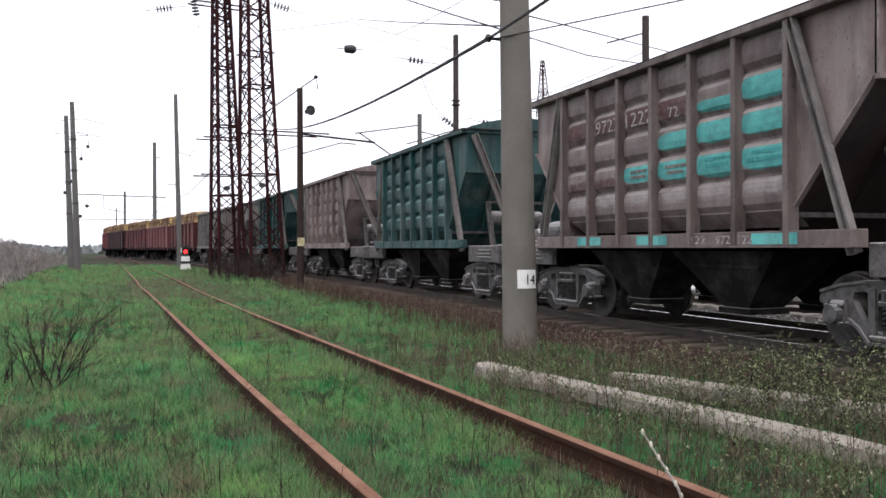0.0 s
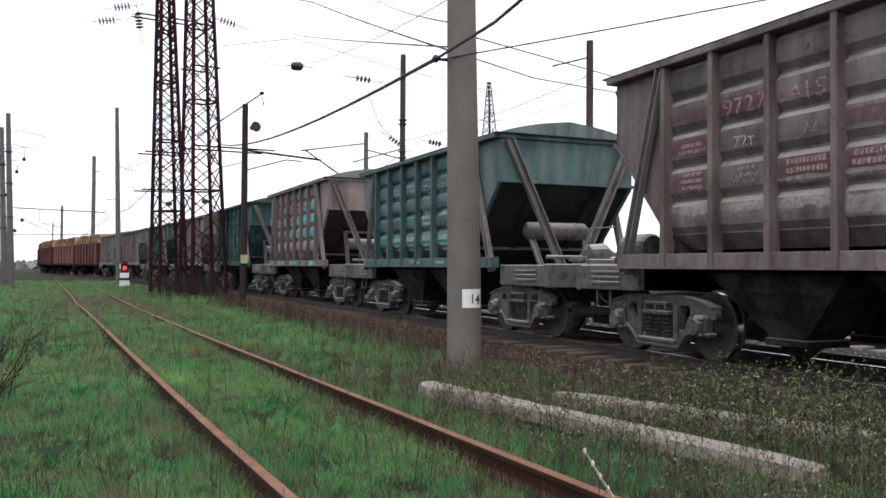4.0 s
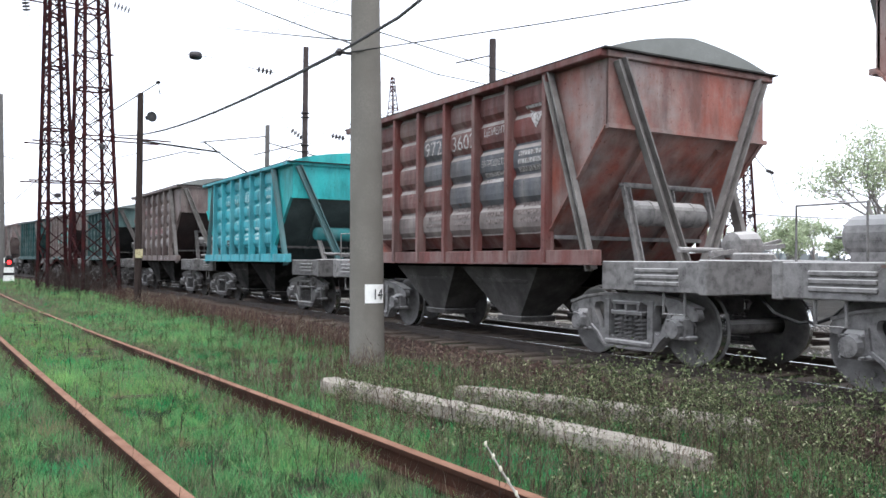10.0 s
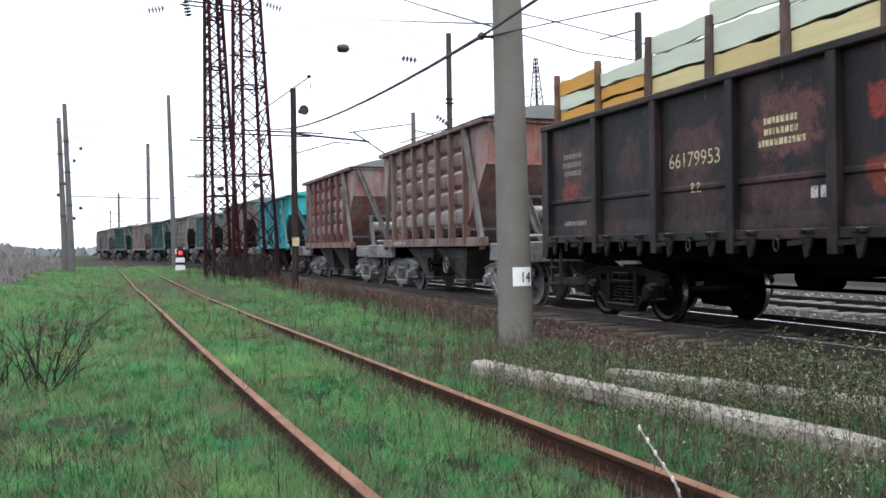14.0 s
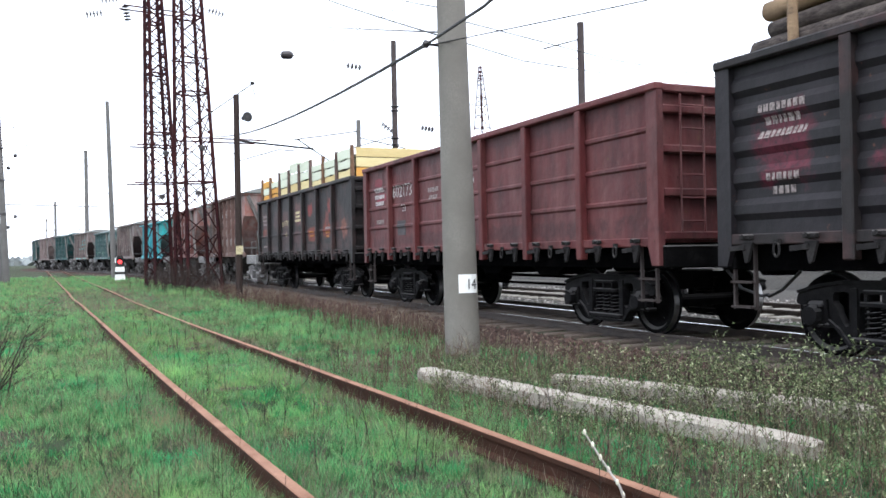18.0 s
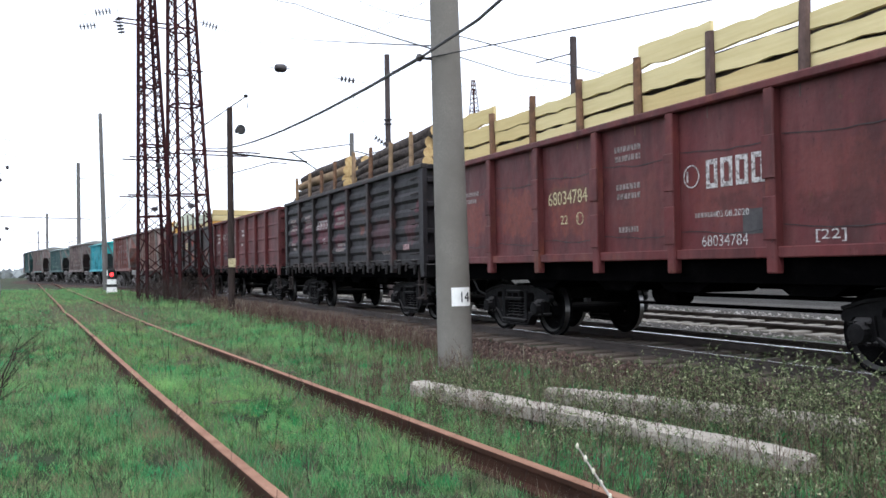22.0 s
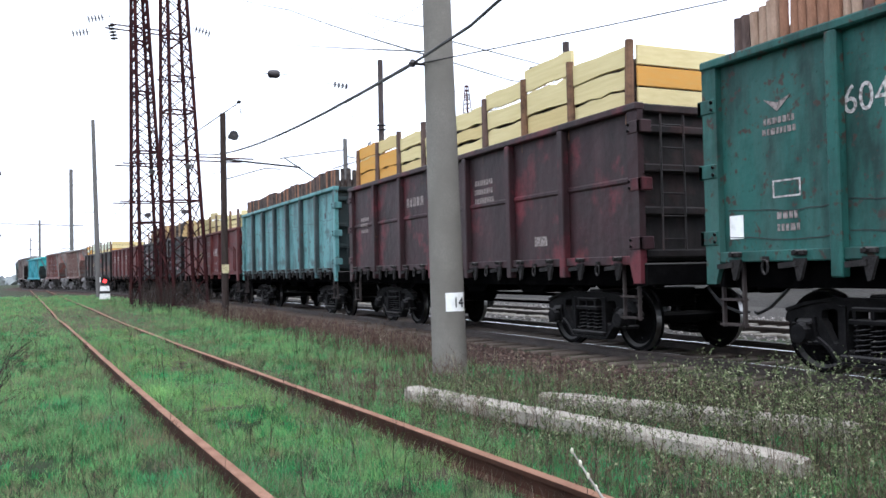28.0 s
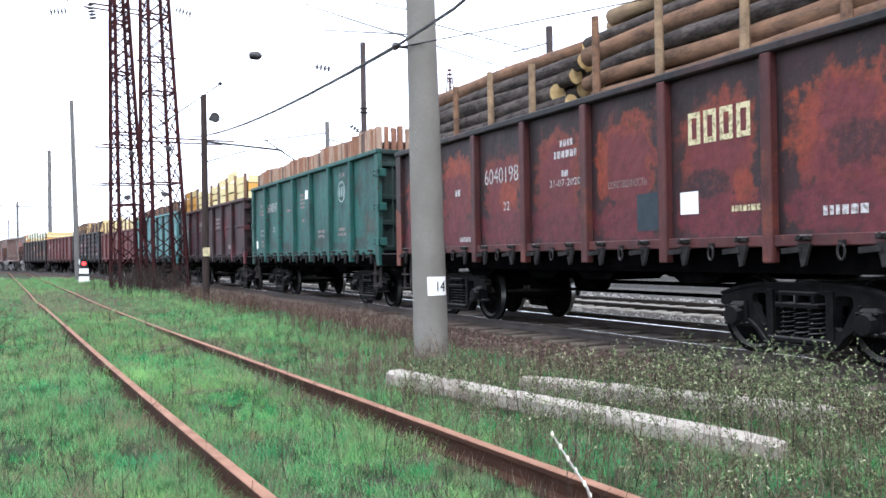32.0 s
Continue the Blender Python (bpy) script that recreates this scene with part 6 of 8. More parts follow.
def marks_g3(w):
    writing("67875732", 1.70, 2.58, 1.35, 0.27, w, M_STENCIL)
    writing("22", 1.6, 2.09, 0.26, 0.16, w, M_STENCIL)
    bars(w, 5.32, 2.73, 0.7, 0.09, 3, M_STENCIL_G, 80)
    bars(w, 3.46, 2.76, 0.7, 0.09, 3, M_STENCIL_G, 81)
    bars(w, 0.0, 2.69, 0.8, 0.09, 3, M_STENCIL_G, 82)
    bars(w, 0.0, 1.85, 0.9, 0.09, 2, M_STENCIL_G, 84)
    bars(w, 5.3, 2.0, 0.5, 0.09, 2, M_STENCIL_G, 85)
    bars(w, -3.7, 1.62, 0.6, 0.09, 1, M_STENCIL_G, 86)
    bars(w, -5.2, 1.72, 0.4, 0.14, 1, M_STENCIL_P, 87)
    side_rungs(w, M_STEP, -5.8)


RUBY = (0.10, 0.013, 0.026)
P_DUSK = patched(paint("paint_dusk_maroon", (0.0062, 0.0048, 0.0066), (0.0105, 0.0076, 0.0098), 0.34, 0.4, (0.025, 0.021, 0.026)), [(5.3, 2.4, 0.9, 0.9, RUBY, 0.8, 0.45), (3.49, 2.4, 1.1, 1.0, RUBY, 0.7, 0.5), (1.74, 2.35, 1.25, 1.1, RUBY, 0.8, 0.4), (0.0, 2.72, 1.15, 0.75, RUBY, 0.95, 0.22), (0.0, 2.0, 1.2, 0.5, RUBY, 0.7, 0.5), (-0.35, 1.88, 0.5, 0.3, (0.012, 0.03, 0.04), 0.8, 0.4), (-1.9, 2.25, 0.4, 0.3, (0.13, 0.03, 0.015), 0.7, 0.5), (-2.0, 2.75, 0.4, 0.2, (0.10, 0.03, 0.015), 0.6, 0.5), (-3.5, 2.1, 1.3, 0.8, (0.06, 0.013, 0.02), 0.7, 0.5), (-5.4, 2.1, 0.7, 0.7, (0.07, 0.014, 0.02), 0.7, 0.5), (-5.85, 2.62, 0.3, 0.3, RUBY, 0.8, 0.3)])


def side_rungs(w, mat, y):
    """Hand rungs up the near side beside the corner post."""
    for k in range(6):
        z = 1.55 + 0.34 * k
        part("rung", Mesh().line([(-1.48, y + 0.2, z), (-1.58, y + 0.19, z), (-1.58, y - 0.19, z + 0.01), (-1.48, y - 0.2, z + 0.01)], 0.014, 6), mat, w)


put_in(gondola("dark maroon gondola wagon with dented ribbed sides", P_DUSK, P_BLACKBROWN, ribs=(1.72, 2.1, 2.48, 2.86, 3.2), rib=0.13, end_steps=False, extra=(marks_g3,)), -89.6, log_load("pine logs of mixed bark stacked in a maroon gondola", 97, (0.98, 0.92), (0.11, 0.16), 0.3, 0.2, (M_BARK, M_BARK, M_BARK, M_BARK, M_BARK, M_BARK, M_BARK, M_BARKRED, M_BARKPALE)))


P_RUBBED = patched(paint("paint_rubbed_oxide", (0.105, 0.019, 0.021), (0.082, 0.018, 0.02), 0.35, 0.35, (0.16, 0.08, 0.075)), [(c, 2.15, 1.3, 0.9, (0.17, 0.04, 0.026), k, 0.6) for c, k in ((5.3, 0.6), (3.49, 0.75), (1.74, 0.7), (0.0, 0.25), (-1.74, 0.35), (-3.49, 0.25))] + [(1.74, 2.36, 1.25, 0.3, (0.09, 0.05, 0.03), 0.6, 0.4), (-1.9, 2.0, 0.7, 0.25, (0.06, 0.016, 0.016), 0.6, 0.6), (-3.5, 1.85, 1.2, 0.35, (0.06, 0.016, 0.016), 0.6, 0.6), (0.5, 2.3, 0.9, 0.5, (0.06, 0.018, 0.02), 0.5, 0.6)])


def marks_g4(w):
    writing("68034784", 1.80, 2.34, 1.15, 0.22, w, M_STENCIL_Y)
    writing("22", 1.9, 1.98, 0.22, 0.14, w, M_STENCIL_Y)
    ring_sign(1.45, 1.98, 0.1, w, M_STENCIL_Y, 1)
    ring_sign(-1.17, 2.37, 0.15, w, M_STENCIL, 1)
    block_mark(4, -1.94, 2.37, 0.2, 0.36, w, M_STENCIL)
    bars(w, -1.42, 1.86, 0.4, 0.06, 1, M_STENCIL_G, 90)
    writing("05.08.2020", -1.9, 1.86, 0.55, 0.08, w, M_STENCIL)
    for z in (1.5, 2.2):
        for y in G_POST:
            part("post_clamp", Mesh().box(-1.618, -1.59, y - 0.1, y + 0.1, z, z + 0.5, 0.01), P_REDBROWN2, w)
    bars(w, 0.2, 2.85, 0.6, 0.08, 2, M_STENCIL_G, 91)
    bars(w, 0.2, 2.3, 0.6, 0.08, 2, M_STENCIL_G, 92)
    bars(w, 0.2, 1.75, 0.6, 0.08, 1, M_STENCIL_G, 93)
    bars(w, 5.3, 2.6, 0.6, 0.08, 2, M_STENCIL_G, 94)
    writing("68034784", -1.75, 1.53, 0.8, 0.14, w, M_STENCIL)
    writing("[22]", -3.35, 1.53, 0.4, 0.14, w, M_STENCIL)
    plate(w, "repair_patch", -2.28, 1.74, 0.42, 0.3, M_DARKPATCH, "dark grey repaint square")
    crease(w, 2.67, M_BLACK, 8)
    crease(w, 1.64, M_BLACK, 9)
    m = Mesh()
    m.box(-1.54, -1.47, -5.69, -4.46, 1.43, 2.4, 0.02)
    part("side_hatch", m, P_REDBROWN2, w, "bolted side hatch with bars")
    for y in (-5.55, -4.62):
        part("hatch_hinge", Mesh().box(-1.58, -1.53, y - 0.05, y + 0.05, 1.5, 2.52, 0.01), P_REDBROWN2, w)
    part("hatch_bar", Mesh().beam((-1.56, -5.75, 2.44), (-1.56, -4.4, 2.44), 0.05, 0.06), P_REDBROWN2, w)


put_in(gondola("oxide-red smooth-sided gondola wagon with side hatch", P_RUBBED, P_REDBROWN2, ribs=(), hooks=False, extra=(marks_g4,), top=3.34), -103.5, slab_load("pale yellow sawn slabs fencing a timber load", 72, (M_BOARD, M_BOARD, M_BOARDY, M_BOARDY), 0.78), -0.22)


def marks_g5(w):
    bars(w, 5.09, 3.11, 0.35, 0.1, 2, M_GREYMARK, 95)
    bars(w, 1.7, 3.1, 1.2, 0.18, 1, M_GREYMARK, 121)
    bars(w, -0.2, 3.0, 0.5, 0.1, 3, M_GREYMARK, 96)
    plate(w, "repair_patch", -2.28, 1.88, 0.5, 0.46, M_DARKPATCH, "grey welded repair plate", thick=0.012)
    bars(w, -5.1, 2.98, 0.12, 0.16, 1, M_DARKPATCH, 97)
    crease(w, 2.85, M_BLACK, 5)
    corner_brackets(w, P_SKYBLUE)


rnd_ = random.Random(23)
splash = [(rnd_.uniform(-6, 6), rnd_.uniform(1.5, 1.75), rnd_.uniform(0.5, 1.5), rnd_.uniform(0.15, 0.4)) for _ in range(10)] + [(rnd_.uniform(-6, 6), rnd_.uniform(1.9, 3.2), 0.3, 0.25) for _ in range(14)]
P_BLUE_D = patched(paint("paint_chipped_blue", (0.098, 0.268, 0.272), (0.074, 0.212, 0.22), 0.41, 0.4, (0.27, 0.35, 0.36), (0.05, 0.045, 0.04), grime=0.9), [(y, z, a, b, (0.05, 0.085, 0.09), 0.75, 0.7) for y, z, a, b in splash] + [(1.74, 3.1, 1.2, 0.25, (0.2, 0.3, 0.31), 0.5, 0.6), (3.49, 1.9, 0.4, 0.6, (0.2, 0.17, 0.17), 0.4, 0.7)])
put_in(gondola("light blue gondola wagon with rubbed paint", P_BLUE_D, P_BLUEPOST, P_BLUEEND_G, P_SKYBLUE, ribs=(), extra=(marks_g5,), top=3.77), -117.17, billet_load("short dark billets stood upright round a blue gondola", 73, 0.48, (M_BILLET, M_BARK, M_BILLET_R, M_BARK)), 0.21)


def marks_g6(w):
    bars(w, 1.9, 2.84, 1.1, 0.2, 1, M_STENCIL_G, 122)
    bars(w, 5.3, 2.5, 0.6, 0.09, 3, M_STENCIL_G, 97)
    bars(w, -1.5, 2.76, 0.8, 0.1, 3, M_STENCIL_G, 98)
    plate(w, "notice_plate", -3.54, 1.73, 0.4, 0.16, M_STENCIL_G)
    corner_brackets(w, P_WINE)


put_in(gondola("wine-red gondola wagon with black-brown ends", P_WINE, P_WINE, P_BLACKBROWN, ribs=(2.5,), extra=(marks_g6,)), -131.2, slab_load("yellow and orange sawn slabs with wavy edges", 74, (M_BOARD, M_BOARD, M_BOARDY, M_BOARDO), 0.93))


def marks_g7(w):
    writing("60485422", 3.55, 2.95, 1.5, 0.3, w, M_STENCIL)
    writing("22", 3.5, 2.2, 0.26, 0.17, w, M_STENCIL)
    ring_sign(-3.45, 2.98, 0.28, w, M_STENCIL_T, 3)
    ring_sign(-3.36, 3.42, 0.07, w, M_STENCIL, 1)
    bars(w, -3.6, 3.42, 0.18, 0.1, 1, M_STENCIL_G, 107)
    m = Mesh()
    m.prism([(5.0, 3.16), (5.2, 3.0), (5.4, 3.16), (5.2, 3.1)], FLAT - 0.006, FLAT)
    part("works_mark", on_skin(m.data("works_mark", M_STENCIL_G)), None, w)
    bars(w, 5.2, 2.84, 0.5, 0.07, 2, M_STENCIL_G, 101)
    bars(w, 5.1, 1.75, 0.3, 0.08, 2, M_STENCIL_G, 108)
    plate(w, "notice_plate", 5.88, 1.72, 0.22, 0.28, M_WHITE, "white notice patch")
    plate(w, "notice_plate", -0.33, 3.12, 0.36, 0.26, M_WHITE, "white notice patch")
    bars(w, 0.15, 2.95, 0.45, 0.07, 4, M_STENCIL_G, 102)
    bars(w, 0.05, 2.36, 0.35, 0.09, 1, M_STENCIL_G, 103)
    bars(w, -1.68, 1.91, 0.8, 0.08, 2, M_STENCIL_G, 104)
    bars(w, -3.45, 1.92, 0.7, 0.08, 2, M_STENCIL_G, 105)
    bars(w, 1.75, 2.75, 0.5, 0.08, 1, M_STENCIL_G, 106)
    for y0, y1, z0, z1 in ((4.9, 5.3, 2.02, 2.04), (4.9, 5.3, 2.2, 2.22), (4.9, 4.92, 2.04, 2.2), (5.28, 5.3, 2.04, 2.2)):
        part("frame_line", Mesh().box(-1.479, -1.476, y0, y1, z0, z1), M_STENCIL, w)
    crease(w, 1.9, M_BLACK, 6)
    crease(w, 1.57, M_BLACK, 7)
    corner_brackets(w, P_GREEN)


rnd_ = random.Random(19)
splash = [(rnd_.uniform(-6, 6), rnd_.uniform(1.5, 1.7), rnd_.uniform(0.5, 1.5), rnd_.uniform(0.15, 0.35)) for _ in range(9)]
P_GREEN_D = patched(paint("paint_chipped_green", (0.009, 0.076, 0.064), (0.014, 0.096, 0.081), 0.42, 0.35, (0.07, 0.10, 0.09), (0.04, 0.024, 0.018), grime=0.85), [(y, z, a, b, (0.028, 0.04, 0.036), 0.75, 0.6) for y, z, a, b in splash] + [(-5.6, 2.0, 0.9, 0.5, (0.06, 0.035, 0.026), 0.6, 0.8), (-4.8, 3.0, 1.0, 0.5, (0.03, 0.03, 0.026), 0.6, 0.8), (0.2, 2.9, 1.1, 0.7, (0.03, 0.12, 0.11), 0.5, 0.5)])
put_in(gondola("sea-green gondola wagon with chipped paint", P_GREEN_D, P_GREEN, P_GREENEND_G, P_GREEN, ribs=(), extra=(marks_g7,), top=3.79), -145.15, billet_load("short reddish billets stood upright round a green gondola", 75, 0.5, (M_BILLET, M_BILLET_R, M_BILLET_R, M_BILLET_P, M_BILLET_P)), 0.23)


def marks_g8(w):
    writing("60401981", 1.70, 2.65, 1.3, 0.28, w, M_STENCIL)
    writing("22", 1.58, 2.10, 0.22, 0.15, w, M_STENCIL)
    bars(w, -0.25, 2.80, 0.85, 0.11, 1, M_STENCIL, 119)
    bars(w, -0.25, 2.97, 0.4, 0.1, 1, M_STENCIL, 110)
    writing("31-07-2020", -0.23, 2.36, 0.85, 0.11, w, M_STENCIL)
    bars(w, -0.2, 2.5, 0.15, 0.1, 1, M_STENCIL, 111)
    writing("СОБСТВЕННОСТЬ", -1.76, 2.22, 0.85, 0.1, w, M_STENCIL_G)
    block_mark(4, -3.52, 2.79, 0.21, 0.4, w, M_STENCIL_Y)
    plate(w, "repair_patch", -2.26, 1.80, 0.58, 0.5, M_BLUEPATCH, "dark blue repaint square")
    plate(w, "notice_plate", -3.0, 1.87, 0.32, 0.28, M_WHITE, "white notice patch")
    bars(w, -3.92, 1.76, 0.42, 0.07, 1, M_STENCIL_Y, 114)
    bars(w, -5.28, 1.67, 0.7, 0.1, 1, M_STENCIL, 115)
    bars(w, 3.5, 2.45, 0.16, 0.12, 1, M_STENCIL, 116)
    bars(w, 3.2, 1.55, 0.4, 0.09, 1, M_STENCIL, 117)
    bars(w, 5.2, 3.0, 0.7, 0.09, 2, M_STENCIL, 118)
    part("corner_plate", Mesh().prism([(6.06, 1.3), (6.13, 1.04), (6.33, 1.04), (6.33, 2.3), (6.06, 2.15)], -1.575, -1.562), P_ORANGE, w, "orange primed corner plate")


CRIMSON, FLAME, SOOT = (0.105, 0.019, 0.025), (0.23, 0.042, 0.016), (0.018, 0.011, 0.012)
spots = []
for c in (5.3, 3.49, 1.745, 0.0, -1.745, -3.49, -5.3):
    spots += [(c - 0.03, 2.5, 1.32, 1.36, FLAME, 0.85, 0.4), (c, 2.42, 1.12, 1.22, CRIMSON, 0.96, 0.42), (c, 1.72, 1.58, 0.62, CRIMSON, 0.93, 0.35)]
spots += [(3.5, 2.95, 1.1, 0.4, FLAME, 0.8, 0.6), (1.5, 2.3, 0.7, 0.5, FLAME, 0.8, 0.6), (5.3, 3.0, 1.4, 0.5, SOOT, 0.7, 0.6), (1.74, 3.12, 1.5, 0.45, SOOT, 0.85, 0.5), (-3.35, 2.1, 0.9, 0.4, SOOT, 0.85, 0.5), (-3.0, 3.2, 0.7, 0.4, SOOT, 0.9, 0.4), (-5.5, 2.35, 0.8, 0.5, SOOT, 0.7, 0.6), (-4.8, 2.6, 0.5, 0.8, FLAME, 0.6, 0.7), (-1.2, 2.5, 0.3, 1.0, FLAME, 0.7, 0.6), (-3.9, 2.0, 0.4, 0.5, FLAME, 0.6, 0.6)]
P_FLAKED = patched(paint("paint_flaked_oxide", (0.022, 0.012, 0.013), (0.035, 0.013, 0.014), 0.36, 0.3, (0.05, 0.03, 0.03), (0.09, 0.022, 0.012)), spots)
put_in(gondola("worn red oxide gondola wagon with black and orange stains", P_FLAKED, P_POSTRED, P_WINE, P_BLACKBROWN, ribs=(), extra=(marks_g8,)), -158.9, log_load("bark-covered pine logs stacked in a red gondola", 93, (1.3, 1.05), (0.11, 0.15), barks=(M_BARK, M_BARK, M_BARK, M_BARK, M_BARK, M_BARKRED, M_BARKRED, M_BARKPALE)))


# ---- sleepers ----
def sleeper_mesh(w, h, length):
    m = Mesh()
    m.box(-length / 2, length / 2, -w / 2, w / 2, -h, 0, 0.018)
    return m


sl_wood = sleeper_mesh(0.24, 0.17, 2.95).data("sleeper", M_SLEEPER_M)
sl_conc = sleeper_mesh(0.26, 0.18, 2.7).data("sleeper", M_SLEEPER_C)
srnd = random.Random(5)
for parent, me, off, z in ((main_line, sl_wood, 0.0, -0.13), (second, sl_conc, 4.995, -0.095)):
    s = -3.0
    while s < 60:
        ob = part("sleeper", me, None, parent)
        x, y, a = track(s, off + srnd.uniform(-0.05, 0.05))
        ob.matrix_basis = pose(x, y, z + srnd.uniform(-0.012, 0.008), 0, srnd.uniform(-0.6, 0.6), a + srnd.uniform(-1.5, 1.5))
        s += 0.56 + srnd.uniform(-0.03, 0.03)
sl_old = sleeper_mesh(0.22, 0.16, 2.6).data("sleeper", M_SLEEPER)
y = -12.0
while y < 30:
    ob = part("sleeper", sl_old, None, old, "rotten timber sleeper half sunk in earth")
    x, yy, a = siding_place(y, 0)
    ob.matrix_basis = pose(x + srnd.uniform(-0.05, 0.05), yy, -0.165 + srnd.uniform(-0.03, 0.015), srnd.uniform(-2, 2), srnd.uniform(-1, 1), a + srnd.uniform(-4, 4))
    y += srnd.uniform(0.58, 0.72)
for off, yj in ((0.80, 16.9), (-0.80, 11.2), (0.80, 12.6)):
    m = Mesh()
    m.box(-0.05, 0.05, -0.4, 0.4, -0.1, 0.0, 0.01)
    for k in range(4):
        m.tube((-0.08, -0.3 + 0.2 * k, -0.06), (0.08, -0.3 + 0.2 * k, -0.06), 0.018, n=6)
    ob = part("joint_bar", m, M_RAILSIDE, old, "bolted rail joint bar")
    x, yy, a = siding_place(yj, off)
    ob.matrix_basis = pose(x, yy, SUNK[off](yj) + 0.155, 0, 0, a)


# ---- line-side masts, poles and cables ----
def concrete_pole(x, y, h, r0, r1, lean, label, mat=M_CONCRETE, n=24, depth=0.5):
    t = thing("concrete_pole", label, "pole", "poles along the line", pose(x, y, ground_z(x, y)))
    m = Mesh()
    k = 14
    for i in range(k + 1):
        f = i / k
        z, r = -depth + (h + depth) * f, r0 + (r1 - r0) * f
        m.v += [(lean * z + r * math.cos(2 * math.pi * j / n), r * math.sin(2 * math.pi * j / n), z) for j in range(n)]
    m.f = [(i * n + j, i * n + (j + 1) % n, (i + 1) * n + (j + 1) % n, (i + 1) * n + j) for i in range(k) for j in range(n)]
    m.s = [0] * len(m.f)
    m.add([(lean * h, 0, h)] + [m.v[k * n + j] for j in range(n)], [(0, j + 1, (j + 1) % n + 1) for j in range(n)])
    part("shaft", m, mat, t, smooth=True)
    return t


near_pole = concrete_pole(5.03, 10.85, 9.0, 0.25, 0.165, -0.017, "grey spun concrete pole with a white painted number square")
# the painted square and its number, curved round the shaft
pm = Mesh()
facing = math.atan2(-10.85, -5.06) + 0.52
z0, z1, rr = 0.90, 1.155, 0.246
for i in range(6):
    a0, a1 = facing - 0.62 + 1.24 * i / 6, facing - 0.62 + 1.24 * (i + 1) / 6
    q = [(rr * math.cos(a) - 0.017 * z, rr * math.sin(a), z) for a, z in ((a0, z0), (a1, z0), (a1, z1), (a0, z1))]
    pm.add(q, [(0, 1, 2, 3)])
part("number_square", pm, M_WHITE, near_pole, "white painted square")
cu = bpy.data.curves.new("pole_number", "FONT")
cu.body, cu.size, cu.extrude, cu.align_x = "14", 0.2, 0.002, "CENTER"
cu.materials.append(M_BLACK)
pn = new("pole_number", cu)
pn.parent = near_pole
fa = facing + 0.12
pn.matrix_basis = Matrix.Translation((0.252 * math.cos(fa) - 0.017, 0.252 * math.sin(fa), 0.955)) @ Matrix.Rotation(fa + math.pi / 2, 4, "Z") @ Matrix.Rotation(math.pi / 2, 4, "X") @ Matrix.Diagonal((0.85, 1, 1, 1))
bm_ = Mesh()
bm_.tube((-0.073, 0, 4.31), (-0.45, 0.05, 4.33), 0.02, n=6)
bm_.lathe([(-0.05, 0.03), (0, 0.06), (0.05, 0.03)], (-0.45, 0.05, 4.33), "z", 8)
part("clamp", bm_, M_INSUL, near_pole, "iron clamp with cable insulator")

far_pole = concrete_pole(3.15, 66.0, 12.8, 0.2, 0.13, -0.022, "grey concrete mast with cable brackets", M_GREYPOLE, 12)
for pts in ([(-0.1, 0, 6.2), (-0.9, 0, 6.15)], [(-0.25, 0, 8.6), (0.9, 0, 8.3)], [(-0.12, 0, 5.2), (0.7, 0, 5.6), (2.2, 0, 7.2)]):
    part("bracket", Mesh().line(pts, 0.028), M_INSUL, far_pole)
m = Mesh()
m.box(0.05, 0.35, -0.21, -0.2, 1.2, 1.55)
part("number_square", m, M_WHITE, far_pole, "white painted square")
for x, y, h in ((-3.55, 56, 9.2), (-3.08, 54, 9.8)):
    p = concrete_pole(x, y, h, 0.2, 0.12, -0.03, "one of two leaning concrete masts beyond the bank", M_GREYPOLE, 10)
    part("bracket", Mesh().line([(-0.9, 0, h - 1.1), (0.3, 0, h - 0.95), (1.6, 0, h - 1.2)], 0.018), M_INSUL, p)
    part("bracket", Mesh().line([(-0.5, 0, h - 2.0), (0.55, 0, h - 1.9), (0.6, 0, h - 2.5)], 0.022), M_INSUL, p)
    for dx, dz in ((0.55, 2.55), (-0.35, 4.6), (0.5, 6.0)):
        part("insulator", Mesh().lathe([(-0.1, 0.05), (-0.05, 0.1), (0.05, 0.1), (0.1, 0.05)], (dx, 0, h - dz), "z", 8), M_INSUL, p)
    for dz in (2.2, 4.0, 5.9):
        part("band", Mesh().lathe([(0, 0.2), (0.08, 0.2)], (-0.03 * (h - dz), 0, h - dz), "z", 10), M_INSUL, p)
